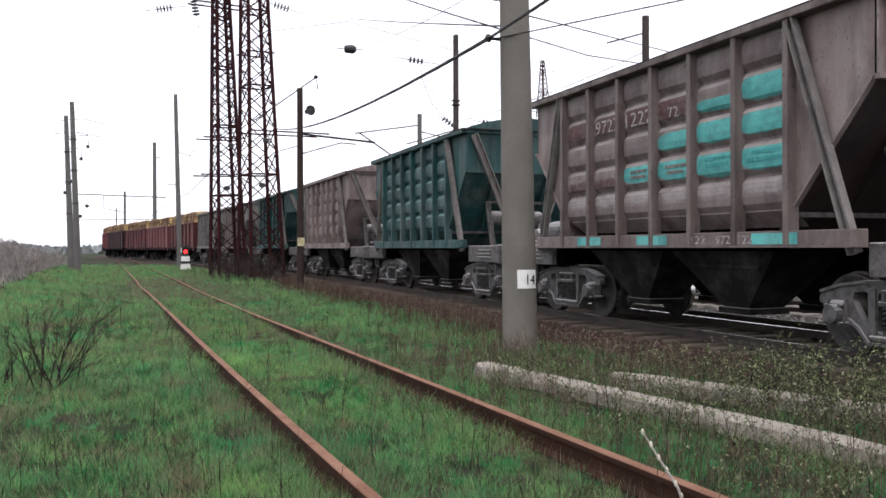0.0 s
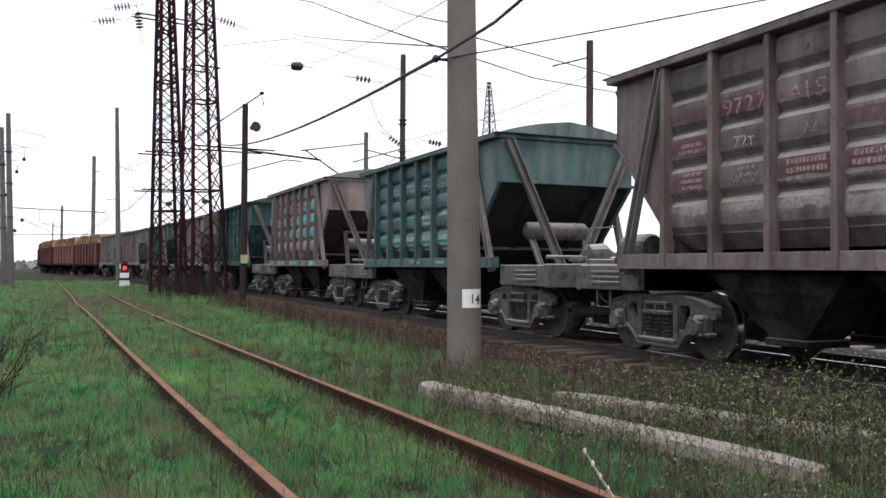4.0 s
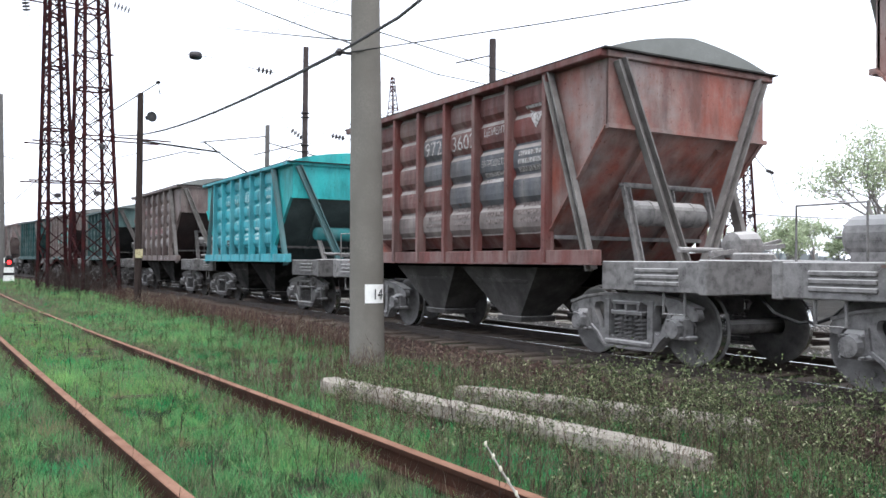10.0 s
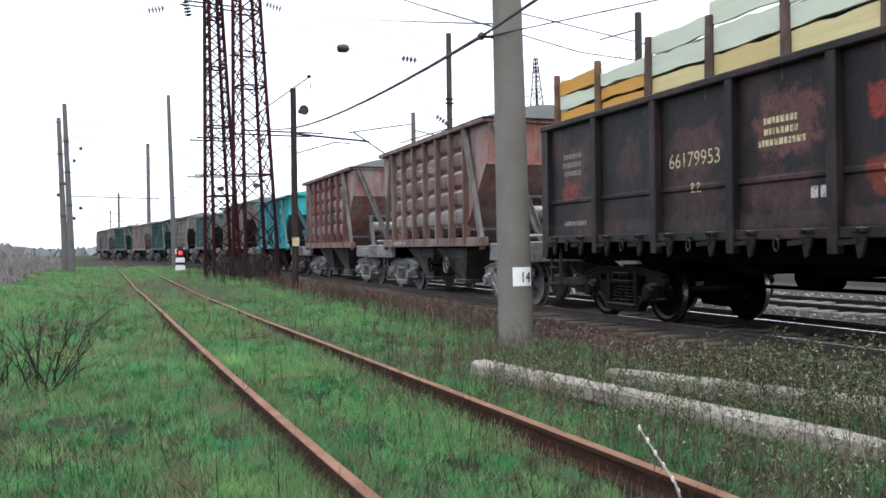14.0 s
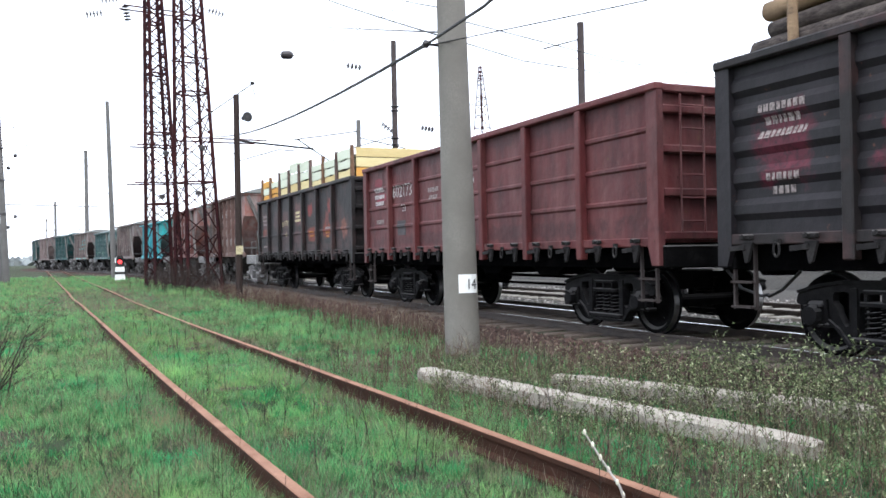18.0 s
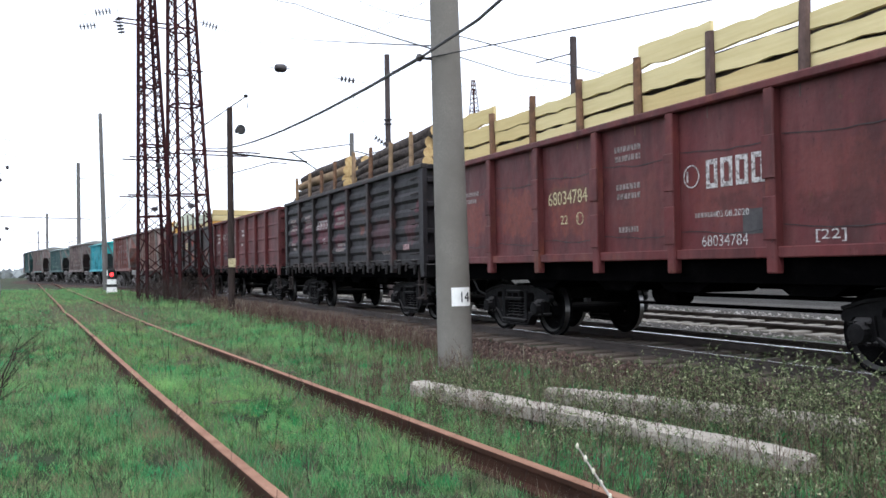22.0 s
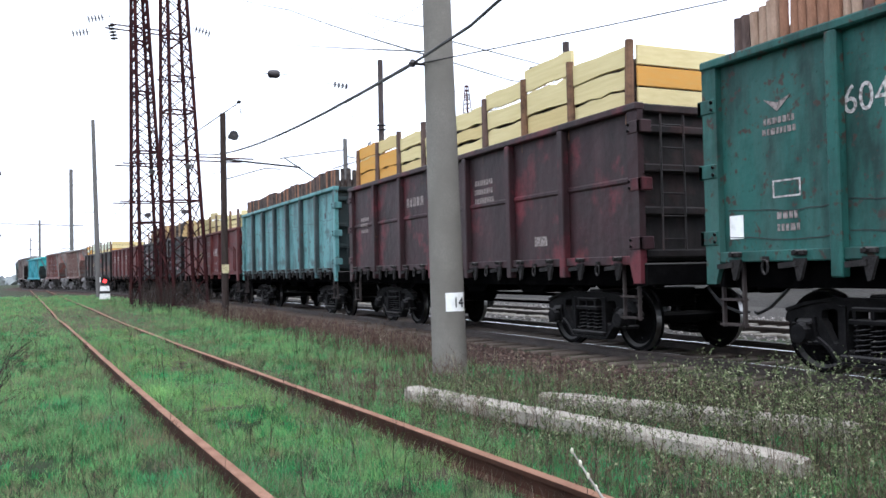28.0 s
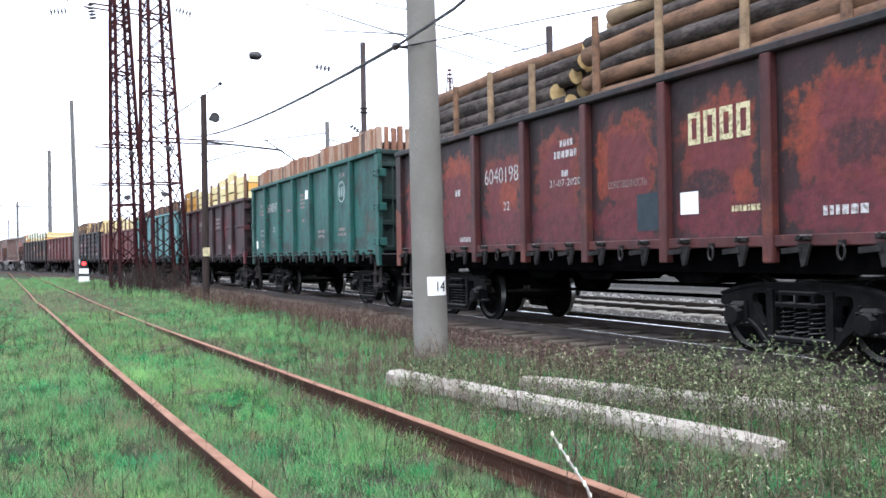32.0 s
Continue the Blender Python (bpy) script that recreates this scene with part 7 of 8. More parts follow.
for x, y, h, r, lab in ((14.3, 38, 11.5, 0.15, "brown steel catenary mast with insulators"), (17.55, 27, 9.9, 0.15, "brown concrete catenary mast behind the train"), (17.1, 52, 10.0, 0.17, "grey catenary mast with cantilever"), (2.65, 125, 16.1, 0.28, "distant grey catenary mast"), (-1.35, 140, 10.2, 0.2, "distant portal mast with crossbeam"), (11.2, 62, 9.5, 0.13, "brown catenary mast behind the hoppers")):
    p = concrete_pole(x, y, h, r, r * 0.85, 0.0, lab, M_STEELPOLE if y < 45 else M_GREYPOLE, 12)
    arms = [([(0, 0, h - 0.6), (-1.6, 0, h - 1.1)], 0.03)]
    if y == 38:
        for z in (6.6, 6.9, 8.2, 8.4):
            part("insulator", Mesh().lathe([(-0.04, 0.16), (0, 0.24), (0.04, 0.16)], (0, 0, z), "z", 10), M_INSUL, p)
        arms = [([(-0.1, 0, 7.0), (-2.6, -0.5, 6.2)], 0.03), ([(-0.1, 0, 7.1), (-1.2, 0, 8.2), (-1.7, 0, 9.4)], 0.015)]
    elif y == 52:
        arms = [([(-4.2, 0, 8.6), (0, 0, 9.3)], 0.04), ([(0, 0, 8.9), (3.2, 0, 8.3)], 0.04), ([(0.1, 0, 7.0), (2.0, 0, 8.5)], 0.025)]
    elif y == 140:
        arms = [([(-6.5, 0, h - 0.5), (6.0, 0, h - 0.8)], 0.08), ([(-3, 0, h - 0.7), (-3, 0, h - 2.6), (0, 0, h - 3.2)], 0.05), ([(-8.5, 0, h - 4.4), (5.0, 0, h - 4.2)], 0.05), ([(1, 0, h - 6.0), (6.5, 0, h - 1.5)], 0.045), ([(-5.5, 0, h - 2.0), (-1.5, 0, h - 4.0)], 0.04), ([(-1.2, 0, h - 8.5), (-1.2, 0, h - 2.5)], 0.09)]
    elif y == 125:
        arms = [([(-0.2, 0, h - 2.0), (0.9, 0, h - 2.1)], 0.05)]
    for pts, r_ in arms:
        part("bracket", Mesh().line(pts, r_), M_INSUL, p)

horn_pole = thing("wooden_pole", "dark tarred wooden pole with a black loudspeaker", "pole", "poles along the line", pose(5.5, 30.2, ground_z(5.5, 30.2)))
m = Mesh()
m.tube((0, 0, -0.5), (0.0, 0, 7.1), 0.125, 0.1, n=12)
part("shaft", m, M_POLEWOOD, horn_pole, smooth=False)
for pts, r_ in (([(-1.6, 0.3, 5.9), (0.55, -0.1, 7.5), (0.62, -0.1, 7.1)], 0.022), ([(0, 0, 5.5), (2.4, -1.2, 5.15)], 0.035), ([(0.05, 0, 4.8), (1.3, -0.7, 5.15), (1.8, -0.9, 5.1)], 0.02)):
    part("bracket", Mesh().line(pts, r_, 6), M_WIRE, horn_pole)
part("insulator", Mesh().lathe([(-0.05, 0.05), (0, 0.09), (0.05, 0.05)], (0.55, -0.1, 7.52), "z", 8), M_WIRE, horn_pole)
m = Mesh()
m.lathe([(0.0, 0.21), (0.02, 0.2), (0.1, 0.13), (0.2, 0.08), (0.3, 0.07), (0.32, 0.1), (0.42, 0.1), (0.44, 0.03)], (0, 0, 0), "y", 18)
ob = part("loudspeaker", m, M_BLACK, horn_pole, "black horn loudspeaker")
ob.matrix_basis = pose(0.32, -0.3, 6.3, 0, 0, 12) @ Matrix.Diagonal((0.85, 0.85, 0.85, 1))
m = Mesh()
m.lathe([(0.0, 0.09), (-0.01, 0.05)], (0, 0, 0), "y", 14)
ob2 = part("loudspeaker_cone", m, M_INSUL, horn_pole, "dark cone of the loudspeaker")
ob2.matrix_basis = pose(0.32, -0.31, 6.3, 0, 0, 12) @ Matrix.Diagonal((0.7, 0.7, 0.7, 1))
m = Mesh()
m.box(-0.12, 0.12, -0.14, -0.11, 1.55, 1.85)
part("number_square", m, M_STENCIL_Y, horn_pole, "yellow painted square")


def lattice_tower(x, y, h, w0, w1, label, arms=()):
    """A four-legged mast of angle bars with crossed lacing on each face."""
    t = thing("lattice_tower", label, "lattice tower", "lattice towers beside the track", pose(x, y, ground_z(x, y), 0, -1.4, 14))
    half = lambda z: (w0 + (w1 - w0) * z / h) / 2
    for sx, sy in ((-1, -1), (1, -1), (1, 1), (-1, 1)):
        m = Mesh()
        m.beam((sx * half(0), sy * half(0), -0.2), (sx * half(h), sy * half(h), h), 0.135, 0.135)
        part("leg", m, M_LATTICE, t)
    levels, z = [0.0], 0.0
    while z < h:
        z += max(0.62, 2.0 * half(z) * 0.8)
        levels.append(min(z, h))
    for a, b in (((-1, -1), (1, -1)), ((1, -1), (1, 1)), ((1, 1), (-1, 1)), ((-1, 1), (-1, -1))):
        far = Mesh()
        for i, (z0, z1) in enumerate(zip(levels, levels[1:])):
            p, q = half(z0), half(z1)
            bars = [((a[0] * p, a[1] * p, z0), (b[0] * q, b[1] * q, z1), 0.045, 0.045)]
            if z0 > 4.5 or i % 2:
                bars.append(((b[0] * p, b[1] * p, z0), (a[0] * q, a[1] * q, z1), 0.045, 0.045))
            if i % 4 == 3:
                bars.append(((a[0] * q, a[1] * q, z1), (b[0] * q, b[1] * q, z1), 0.08, 0.08))
            for bar in bars:
                if y > 60 or x > 20:
                    far.beam(*bar)
                else:
                    m = Mesh()
                    m.beam(*bar)
                    part("lacing_bar", m, M_LATTICE, t)
        if far.v:
            tagged(part("lacing", far, M_LATTICE, t), kind="stuff")
    for z, x0, x1 in arms:
        for k in (-1, 1):
            part("cross_arm", Mesh().beam((x0, k * (half(z) + 0.06), z), (x1, k * (half(z) + 0.06), z), 0.06, 0.07), M_LATTICE, t)
    for z, dx in ((6.8, 0.1), (4.6, -0.2)):
        m = Mesh()
        m.lathe([(-0.12, 0.05), (-0.08, 0.16), (0.08, 0.16), (0.12, 0.05)], (dx, -half(z) - 0.15, z), "z", 10)
        part("insulator", m, M_INSUL, t)
    return t


lattice_tower(5.98, 43.6, 19.0, 1.72, 0.75, "tall rust-brown lattice mast with crossed lacing", ((11.2, -0.75, 0.75), (7.3, -0.8, 3.6)))
lattice_tower(4.60, 46.0, 19.0, 1.42, 0.42, "slender rust-brown lattice mast with crossed lacing", ((14.1, -1.6, 1.4), (7.2, -1.3, 0.9), (5.3, -1.5, 1.0)))
lattice_tower(43.6, 38.0, 14.2, 1.7, 0.5, "distant rust-brown lattice mast across the tracks", ((13.0, -1.7, 2.0), (10.7, -2.0, 2.0)))
lattice_tower(55.1, 110.0, 28.0, 4.5, 0.3, "distant lattice pylon of a power line", ((22.5, -1.6, 1.6), (20.8, -1.8, 1.8)))


def cable(name, pts, r, label, sag=0.0, mat=M_WIRE):
    """A wire through the given points, sagging between them."""
    m = Mesh()
    line = []
    for a, b in zip(pts, pts[1:]):
        for i in range(12):
            f = i / 12
            line.append(tuple(a[k] + (b[k] - a[k]) * f - (sag * 4 * f * (1 - f) if k == 2 else 0) for k in range(3)))
    line.append(pts[-1])
    m.line(line, r, 6)
    return tagged(part(name, m, mat), label, "cable", "overhead cables")


cable("cable", [(4.61, 10.9, 4.16), (6.68, 43.0, 7.2)], 0.028, "thick black cable from the pole to the lattice mast", 0.42)
cable("cable", [(4.61, 10.9, 4.16), (4.18, 8.3, 3.93), (3.4, 4.2, 3.75), (2.2, -2.0, 4.1)], 0.02, "thick black cable overhead")
cable("cable", [(4.61, 10.9, 4.13), (6.4, 9.0, 4.33), (8.8, 7.3, 4.75)], 0.009, "thin black cable over the train")
cable("cable", [(4.85, 10.9, 4.27), (5.75, 22, 8.2), (6.8, 34, 12.2)], 0.014, "thin black cable to the mast", 0.03)
cable("cable", [(4.9, 10.95, 4.35), (9.5, 40.0, 12.2)], 0.013, "thin black cable rising from the pole", 0.04)
cable("cable", [(5.0, 11.0, 4.7), (10.3, 30.0, 11.1), (14.0, 43.0, 15.0)], 0.012, "thin black cable rising over the train", 0.1)
cable("cable", [(4.9, 10.95, 4.5), (9.51, 20.0, 7.21), (18.12, 26.0, 8.16), (30, 33, 9.5)], 0.019, "thin black cable crossing the tracks")
cable("cable", [(5.1, 11.0, 4.2), (10.41, 22.0, 7.21), (13.47, 24.0, 7.33), (17.36, 27.0, 7.95), (24, 32, 9.0)], 0.020, "sagging cable crossing the tracks")
cable("cable", [(5.9, 43.4, 12.0), (8.13, 34.0, 10.42), (12.62, 34.0, 9.62), (17.5, 34, 9.0)], 0.012, "fine contact cable behind the train")
cable("cable", [(9.1, 36.0, 6.23), (10.73, 36.0, 5.19), (12.2, 36, 4.4)], 0.03, "slanting stay cable behind the train")
cable("cable", [(3.1, 66, 8.5), (4.3, 46, 7.3)], 0.016, "black cable between the masts", 0.5)
cable("cable", [(17.5, 27, 8.4), (14.3, 38, 7.2)], 0.012, "contact wire between the masts", 0.25)
cable("cable", [(14.3, 38, 10.2), (10.79, 33, 8.81), (6.2, 43.2, 11.3)], 0.006, "fine wire carrying insulators behind the train")
cable("cable", [(3.2, 45.9, 14.1), (1.5, 45, 13.23), (-8, 42, 11.6)], 0.006, "fine wire from the mast over the field")
cable("cable", [(3.3, 46.0, 14.2), (2.2, 45, 14.0), (-8, 43, 13.6)], 0.006, "fine wire from the mast over the field")
cable("cable", [(3.6, 46.0, 14.1), (2.93, 45, 13.3), (2.3, 44.6, 12.4)], 0.008, "loose jumper wire at the mast top")
cable("cable", [(6.4, 43.5, 13.5), (7.0, 43, 13.26), (12, 41, 12.2)], 0.006, "fine wire from the mast over the train")
cable("cable", [(14.3, 38, 7.0), (15.2, 36, 6.9), (17.5, 27.1, 7.6)], 0.008, "short span wire at the steel mast")
cable("cable", [(14.3, 38, 7.4), (13.6, 37, 7.0), (10.8, 33.2, 8.7)], 0.008, "short span wire at the steel mast")
cable("cable", [(43.9, 38, 9.4), (46.4, 38, 7.4), (47.6, 38, 5.4)], 0.03, "drooping jumper wire at the distant mast", 0.3)
cable("cable", [(43.6, 38, 4.6), (60, 30, 4.4), (95, 14, 6.5)], 0.03, "power cable across the tracks", 0.2)

lamp = thing("hanging_lamp", "dark barrel-shaped lamp hung on a cable", "lamp", at=pose(6.3, 26, 7.42, 0, 0, -14))
m = Mesh()
m.lathe([(-0.19, 0.03), (-0.18, 0.09), (-0.12, 0.125), (0.08, 0.135), (0.15, 0.1), (0.19, 0.05)], (0, 0, 0), "x", 16)
part("housing", m, M_INSUL, lamp, smooth=True)
m = Mesh()
m.line([(-0.4, 0, 0.02), (0.5, 0, -0.02)], 0.012)
part("hanger", m, M_WIRE, lamp)
cable("cable", [(5.9, 43.4, 12.0), (6.3, 26.0, 7.44), (5.06, 10.9, 5.2)], 0.006, "fine wire carrying a lamp", 0.2)


def insulator_string(x, y, z, ang, n=5, size=0.19):
    t = thing("insulator_string", "dark string of disc insulators on a cable", "insulator", "insulator strings", pose(x, y, z, 0, ang, 0))
    for i in range(n):
        m = Mesh()
        m.lathe([(-0.04, 0.03), (-0.02, size), (0.02, size * 0.9), (0.05, 0.03)], ((i - n / 2) * 0.16, 0, 0), "x", 10)
        part("disc", m, M_INSUL, t)
    m = Mesh()
    m.line([(-n * 0.16 - 0.25, 0, 0.0), (n * 0.16 + 0.25, 0, 0)], 0.014)
    part("wire", m, M_WIRE, t)
    return t


for x, y, z, a in ((1.5, 45, 13.23, -12), (2.2, 45, 14.0, -14), (2.93, 45, 13.3, 80), (7.0, 43, 13.26, 14), (10.79, 33, 8.81, 5), (15.2, 36, 6.9, 8), (13.6, 37, 7.0, 30), (46.4, 38, 7.4, 12)):
    insulator_string(x, y, z, a, *((5, 0.19) if x < 8 else (4, 0.13)))

# ---- dwarf signal ----
sig = thing("dwarf_signal", "white dwarf railway signal showing red", "signal", at=pose(3.3, 61.5, ground_z(3.3, 61.5)))
m = Mesh()
m.prism([(-0.33, -0.05), (0.33, -0.05), (0.27, 0.95), (-0.27, 0.95)], -0.22, 0.22, "y")
part("base", m, M_WHITE, sig, "whitewashed concrete base")
m = Mesh()
m.box(-0.24, 0.24, -0.12, 0.2, 0.95, 1.55, 0.05)
m.prism([(-0.2, 1.56), (0.2, 1.56), (0.16, 1.7), (-0.16, 1.7)], -0.32, 0.1, "y")
part("head", m, M_BLACK, sig, "black signal head")
m = Mesh()
m.box(-0.335, 0.335, -0.235, -0.225, 0.45, 0.62)
part("band", m, M_BLACK, sig)
mred, nt, b = shader("red_signal_light", 0.3)
b.inputs["Base Color"].default_value = (0.6, 0.02, 0.02, 1)
b.inputs["Emission Color"].default_value = (1.0, 0.03, 0.03, 1)
b.inputs["Emission Strength"].default_value = 2.2
m = Mesh()
m.lathe([(-0.03, 0.03), (-0.02, 0.11), (0.0, 0.13)], (0, -0.13, 1.28), "y", 14)
part("red_lens", m, mred, sig, "lit red lens")


# ---- concrete posts lying in the weeds ----
def laid_post(p, q, r, label):
    """A cast concrete post, nearly square, with chipped edges and a ragged broken end."""
    p, q = Vector(p), Vector(q)
    d = q - p
    side = Vector((-d.y, d.x, 0)).normalized()
    m = Mesh()
    n, k = 16, 60
    for i in range(k + 1):
        f = i / k
        c = p + d * f
        e = 1.0 - 0.1 * f - 0.22 * max(0.0, f - 0.97) / 0.03
        for j in range(n):
            a = 2 * math.pi * (j + 0.5) / n
            u, w = math.cos(a), math.sin(a)
            s = (abs(u) ** 7 + abs(w) ** 7) ** (-1 / 7)
            chip = max(0.0, noise.noise(Vector((c.x * 3 + u * 2, c.y * 3 + w * 2, r * 50))) - 0.15) * (0.45 if abs(abs(u) - abs(w)) < 0.5 else 0.15)
            rr = r * e * s * (1 - chip + 0.035 * noise.noise(Vector((c.x * 9 + u, c.y * 9 + w, 1.0))))
            m.v.append(tuple(c + side * (u * rr * 1.15) + Vector((0, 0, w * rr * 0.85))))
    m.f = [(i * n + j, i * n + (j + 1) % n, (i + 1) * n + (j + 1) % n, (i + 1) * n + j) for i in range(k) for j in range(n)]
    m.f += [tuple(range(n))[::-1], tuple(range(k * n, k * n + n))]
    m.s = [0] * len(m.f)
    return piece("concrete_post", m, M_BEAM, label, "concrete post", "concrete posts lying in the grass")


laid_post((3.58, 8.68, -0.06), (4.5, 4.18, -0.075), 0.102, "pale weathered concrete post lying in the grass")
laid_post((4.6, 7.6, -0.075), (5.62, 4.7, -0.035), 0.105, "second pale concrete post half hidden by weeds")


# ---- vegetation ----
rng = np.random.default_rng(11)


def plant_material(name, a, b, c, rough=0.9, through=0.0, patches=None):
    """Leaf colours that differ from blade to blade and in patches; thin blades let light through."""
    m, nt, p = shader(name, rough)
    g = nt.nodes.new("ShaderNodeNewGeometry")
    r = nt.nodes.new("ShaderNodeValToRGB")
    r.color_ramp.elements[0].color = (*a, 1)
    r.color_ramp.elements[1].color = (*b, 1)
    e = r.color_ramp.elements.new(0.85)
    e.color = (*b, 1)
    r.color_ramp.elements[2].color = (*c, 1)
    nt.links.new(g.outputs["Random Per Island"], r.inputs["Fac"])
    col = r.outputs[0]
    for colour, scale, lo, hi in patches or ():
        col = blend(nt, noise_fac(nt, scale, lo, hi, vary=False), col, colour)
    nt.links.new(col, p.inputs["Base Color"])
    p.inputs["Specular IOR Level"].default_value = 0.2
    if through:
        t = nt.nodes.new("ShaderNodeBsdfTranslucent")
        nt.links.new(col, t.inputs["Color"])
        mix = nt.nodes.new("ShaderNodeMixShader")
        mix.inputs[0].default_value = through
        nt.links.new(p.outputs[0], mix.inputs[1])
        nt.links.new(t.outputs[0], mix.inputs[2])
        nt.links.new(mix.outputs[0], nt.nodes["Material Output"].inputs["Surface"])
    return m


M_GRASS = plant_material("grass_green", (0.04, 0.14, 0.05), (0.19, 0.50, 0.19), (0.42, 0.54, 0.24), through=0.4, patches=(((0.27, 0.50, 0.17), 0.55, 0.51, 0.63), ((0.27, 0.22, 0.13), 1.5, 0.54, 0.64), ((0.055, 0.36, 0.14), 0.9, 0.56, 0.63), ((0.018, 0.075, 0.026), 2.4, 0.54, 0.62)))
M_GRASSD = plant_material("grass_dull", (0.04, 0.10, 0.04), (0.22, 0.32, 0.13), (0.40, 0.35, 0.22), through=0.4, patches=(((0.24, 0.20, 0.125), 1.4, 0.51, 0.6), ((0.024, 0.07, 0.025), 3.1, 0.54, 0.62)))
M_STRAW = plant_material("dry_stalks", (0.10, 0.083, 0.06), (0.19, 0.165, 0.12), (0.36, 0.33, 0.25), through=0.25)
M_TWIG = plant_material("bare_twigs", (0.014, 0.010, 0.009), (0.035, 0.025, 0.021), (0.075, 0.055, 0.045))
M_REDSTEM = plant_material("red_brown_stems", (0.045, 0.022, 0.017), (0.085, 0.048, 0.036), (0.15, 0.10, 0.075))
# scrub grey raised to carry the haze over the distant bank
M_SCRUB = plant_material("hazy_grey_scrub", (0.17, 0.155, 0.15), (0.27, 0.245, 0.235), (0.36, 0.33, 0.29))
M_WEED = plant_material("weed_leaves", (0.035, 0.055, 0.022), (0.15, 0.18, 0.085), (0.42, 0.43, 0.28))
M_YOUNG = plant_material("young_leaves", (0.30, 0.36, 0.22), (0.42, 0.48, 0.32), (0.52, 0.55, 0.4), through=0.4)
M_MOSS = plant_material("bright_new_grass", (0.02, 0.20, 0.065), (0.04, 0.30, 0.10), (0.08, 0.36, 0.12), through=0.4)


GX, GY = np.arange(-26.0, 76.0, 0.25), np.arange(-14.0, 92.0, 0.25)
GZ = np.array([[ground_z(float(a), float(b)) for b in GY] for a in GX])


def heights(x, y):
    """Ground height at many places at once."""
    u, v = np.clip((x + 26.0) / 0.25, 0, len(GX) - 1.01), np.clip((y + 14.0) / 0.25, 0, len(GY) - 1.01)
    i, j = u.astype(int), v.astype(int)
    f, g = u - i, v - j
    return (GZ[i, j] * (1 - f) + GZ[i + 1, j] * f) * (1 - g) + (GZ[i, j + 1] * (1 - f) + GZ[i + 1, j + 1] * f) * g


def track_x(y):
    return TRACK_X - np.where(y > BEND_Y, (y - BEND_Y) ** 2 / (2 * BEND_R), 0.0)


def wave(x, y, k):
    """A soft patchiness between about -1 and 1."""
    return (np.sin(x * 1.7 * k + 1.3 * np.sin(y * 0.9 * k)) + np.sin(y * 1.3 * k + 1.1 * np.sin(x * 1.1 * k + 2)) + np.sin((x + y) * 0.61 * k + 0.7)) / 3


def blades(name, x, y, h, w, lean, mat, label, z=None):
    """Fine blades of grass, one tapering triangle each."""
    n = len(x)
    z = (heights(x, y) if z is None else z) - 0.01
    a = rng.uniform(0, 2 * np.pi, n)
    dx, dy = np.cos(a), np.sin(a)
    b = rng.uniform(0, 2 * np.pi, n)
    l = lean * h * rng.uniform(0.1, 1.0, n)
    lx, ly = np.cos(b) * l, np.sin(b) * l
    v = np.empty((n, 3, 3))
    v[:, 0] = np.stack([x - dx * w, y - dy * w, z], 1)
    v[:, 1] = np.stack([x + dx * w, y + dy * w, z], 1)
    v[:, 2] = np.stack([x + lx, y + ly, z + h * rng.uniform(0.85, 1.0, n)], 1)
    f = np.arange(n * 3).reshape(n, 3)
    return tagged(cloud(name, v.reshape(-1, 3), f, mat), label, "grass", kind="stuff")


def wedge(n, r0, r1, power, lo=-12.0, hi=63.0):
    """Places in the view's wedge, thinning with distance."""
    u = rng.uniform(0, 1, n)
    k = 1 - power
    r = (r0 ** k + u * (r1 ** k - r0 ** k)) ** (1 / k)
    a = np.radians(rng.uniform(lo, hi, n))
    return r * np.sin(a), r * np.cos(a), r


def off_rails(x, y):
    c = 1.95 - 0.0292 * y + 0.22 * np.exp(-y / 6.0)
    d = np.abs(np.abs(x - c) - 0.80)
    return d > 0.055


def lawn(name, n, r0, r1, power, size, mat, label, keep, wide=1.0, lean=0.7, margin=3.2):
    x, y, r = wedge(n, r0, r1, power)
    c = np.abs(x - (1.95 - 0.0292 * y + 0.22 * np.exp(-y / 6.0)))
    bare = (c < 1.25) & (y < 8.5) & (wave(x, y, 3.1) + rng.uniform(-0.6, 0.6, n) > 0.3)
    ok = (x < track_x(y) - margin) & off_rails(x, y) & keep(x, y) & (y > 1.5) & ~((x < -4.4) & (y > 28)) & ~bare & ~((x > 2.95) & (y < 10.5) & (rng.uniform(0, 1, n) < 0.5)) & ~((((x - 1.2) / 2.0) ** 2 + ((y - 33) / 8.0) ** 2 < 1) & (rng.uniform(0, 1, n) < 0.72))
    x, y, r = x[ok], y[ok], r[ok]
    h = size * rng.uniform(0.45, 1.25, len(x)) * (1 + 0.45 * wave(x, y, 1.1) + 0.5 * wave(x, y, 3.7) + 0.3 * wave(x, y, 9.1)) * (1 + 0.012 * r)
    c = np.abs(x - (1.95 - 0.0292 * y + 0.22 * np.exp(-y / 6.0)))
    h *= np.where(np.abs(c - 0.8) < 0.3, 1.35, np.where(c < 0.72, 0.9, 1.0))
    w = wide * (0.0010 + 0.00024 * r)
    return blades(name, x, y, h, w, lean, mat, label)


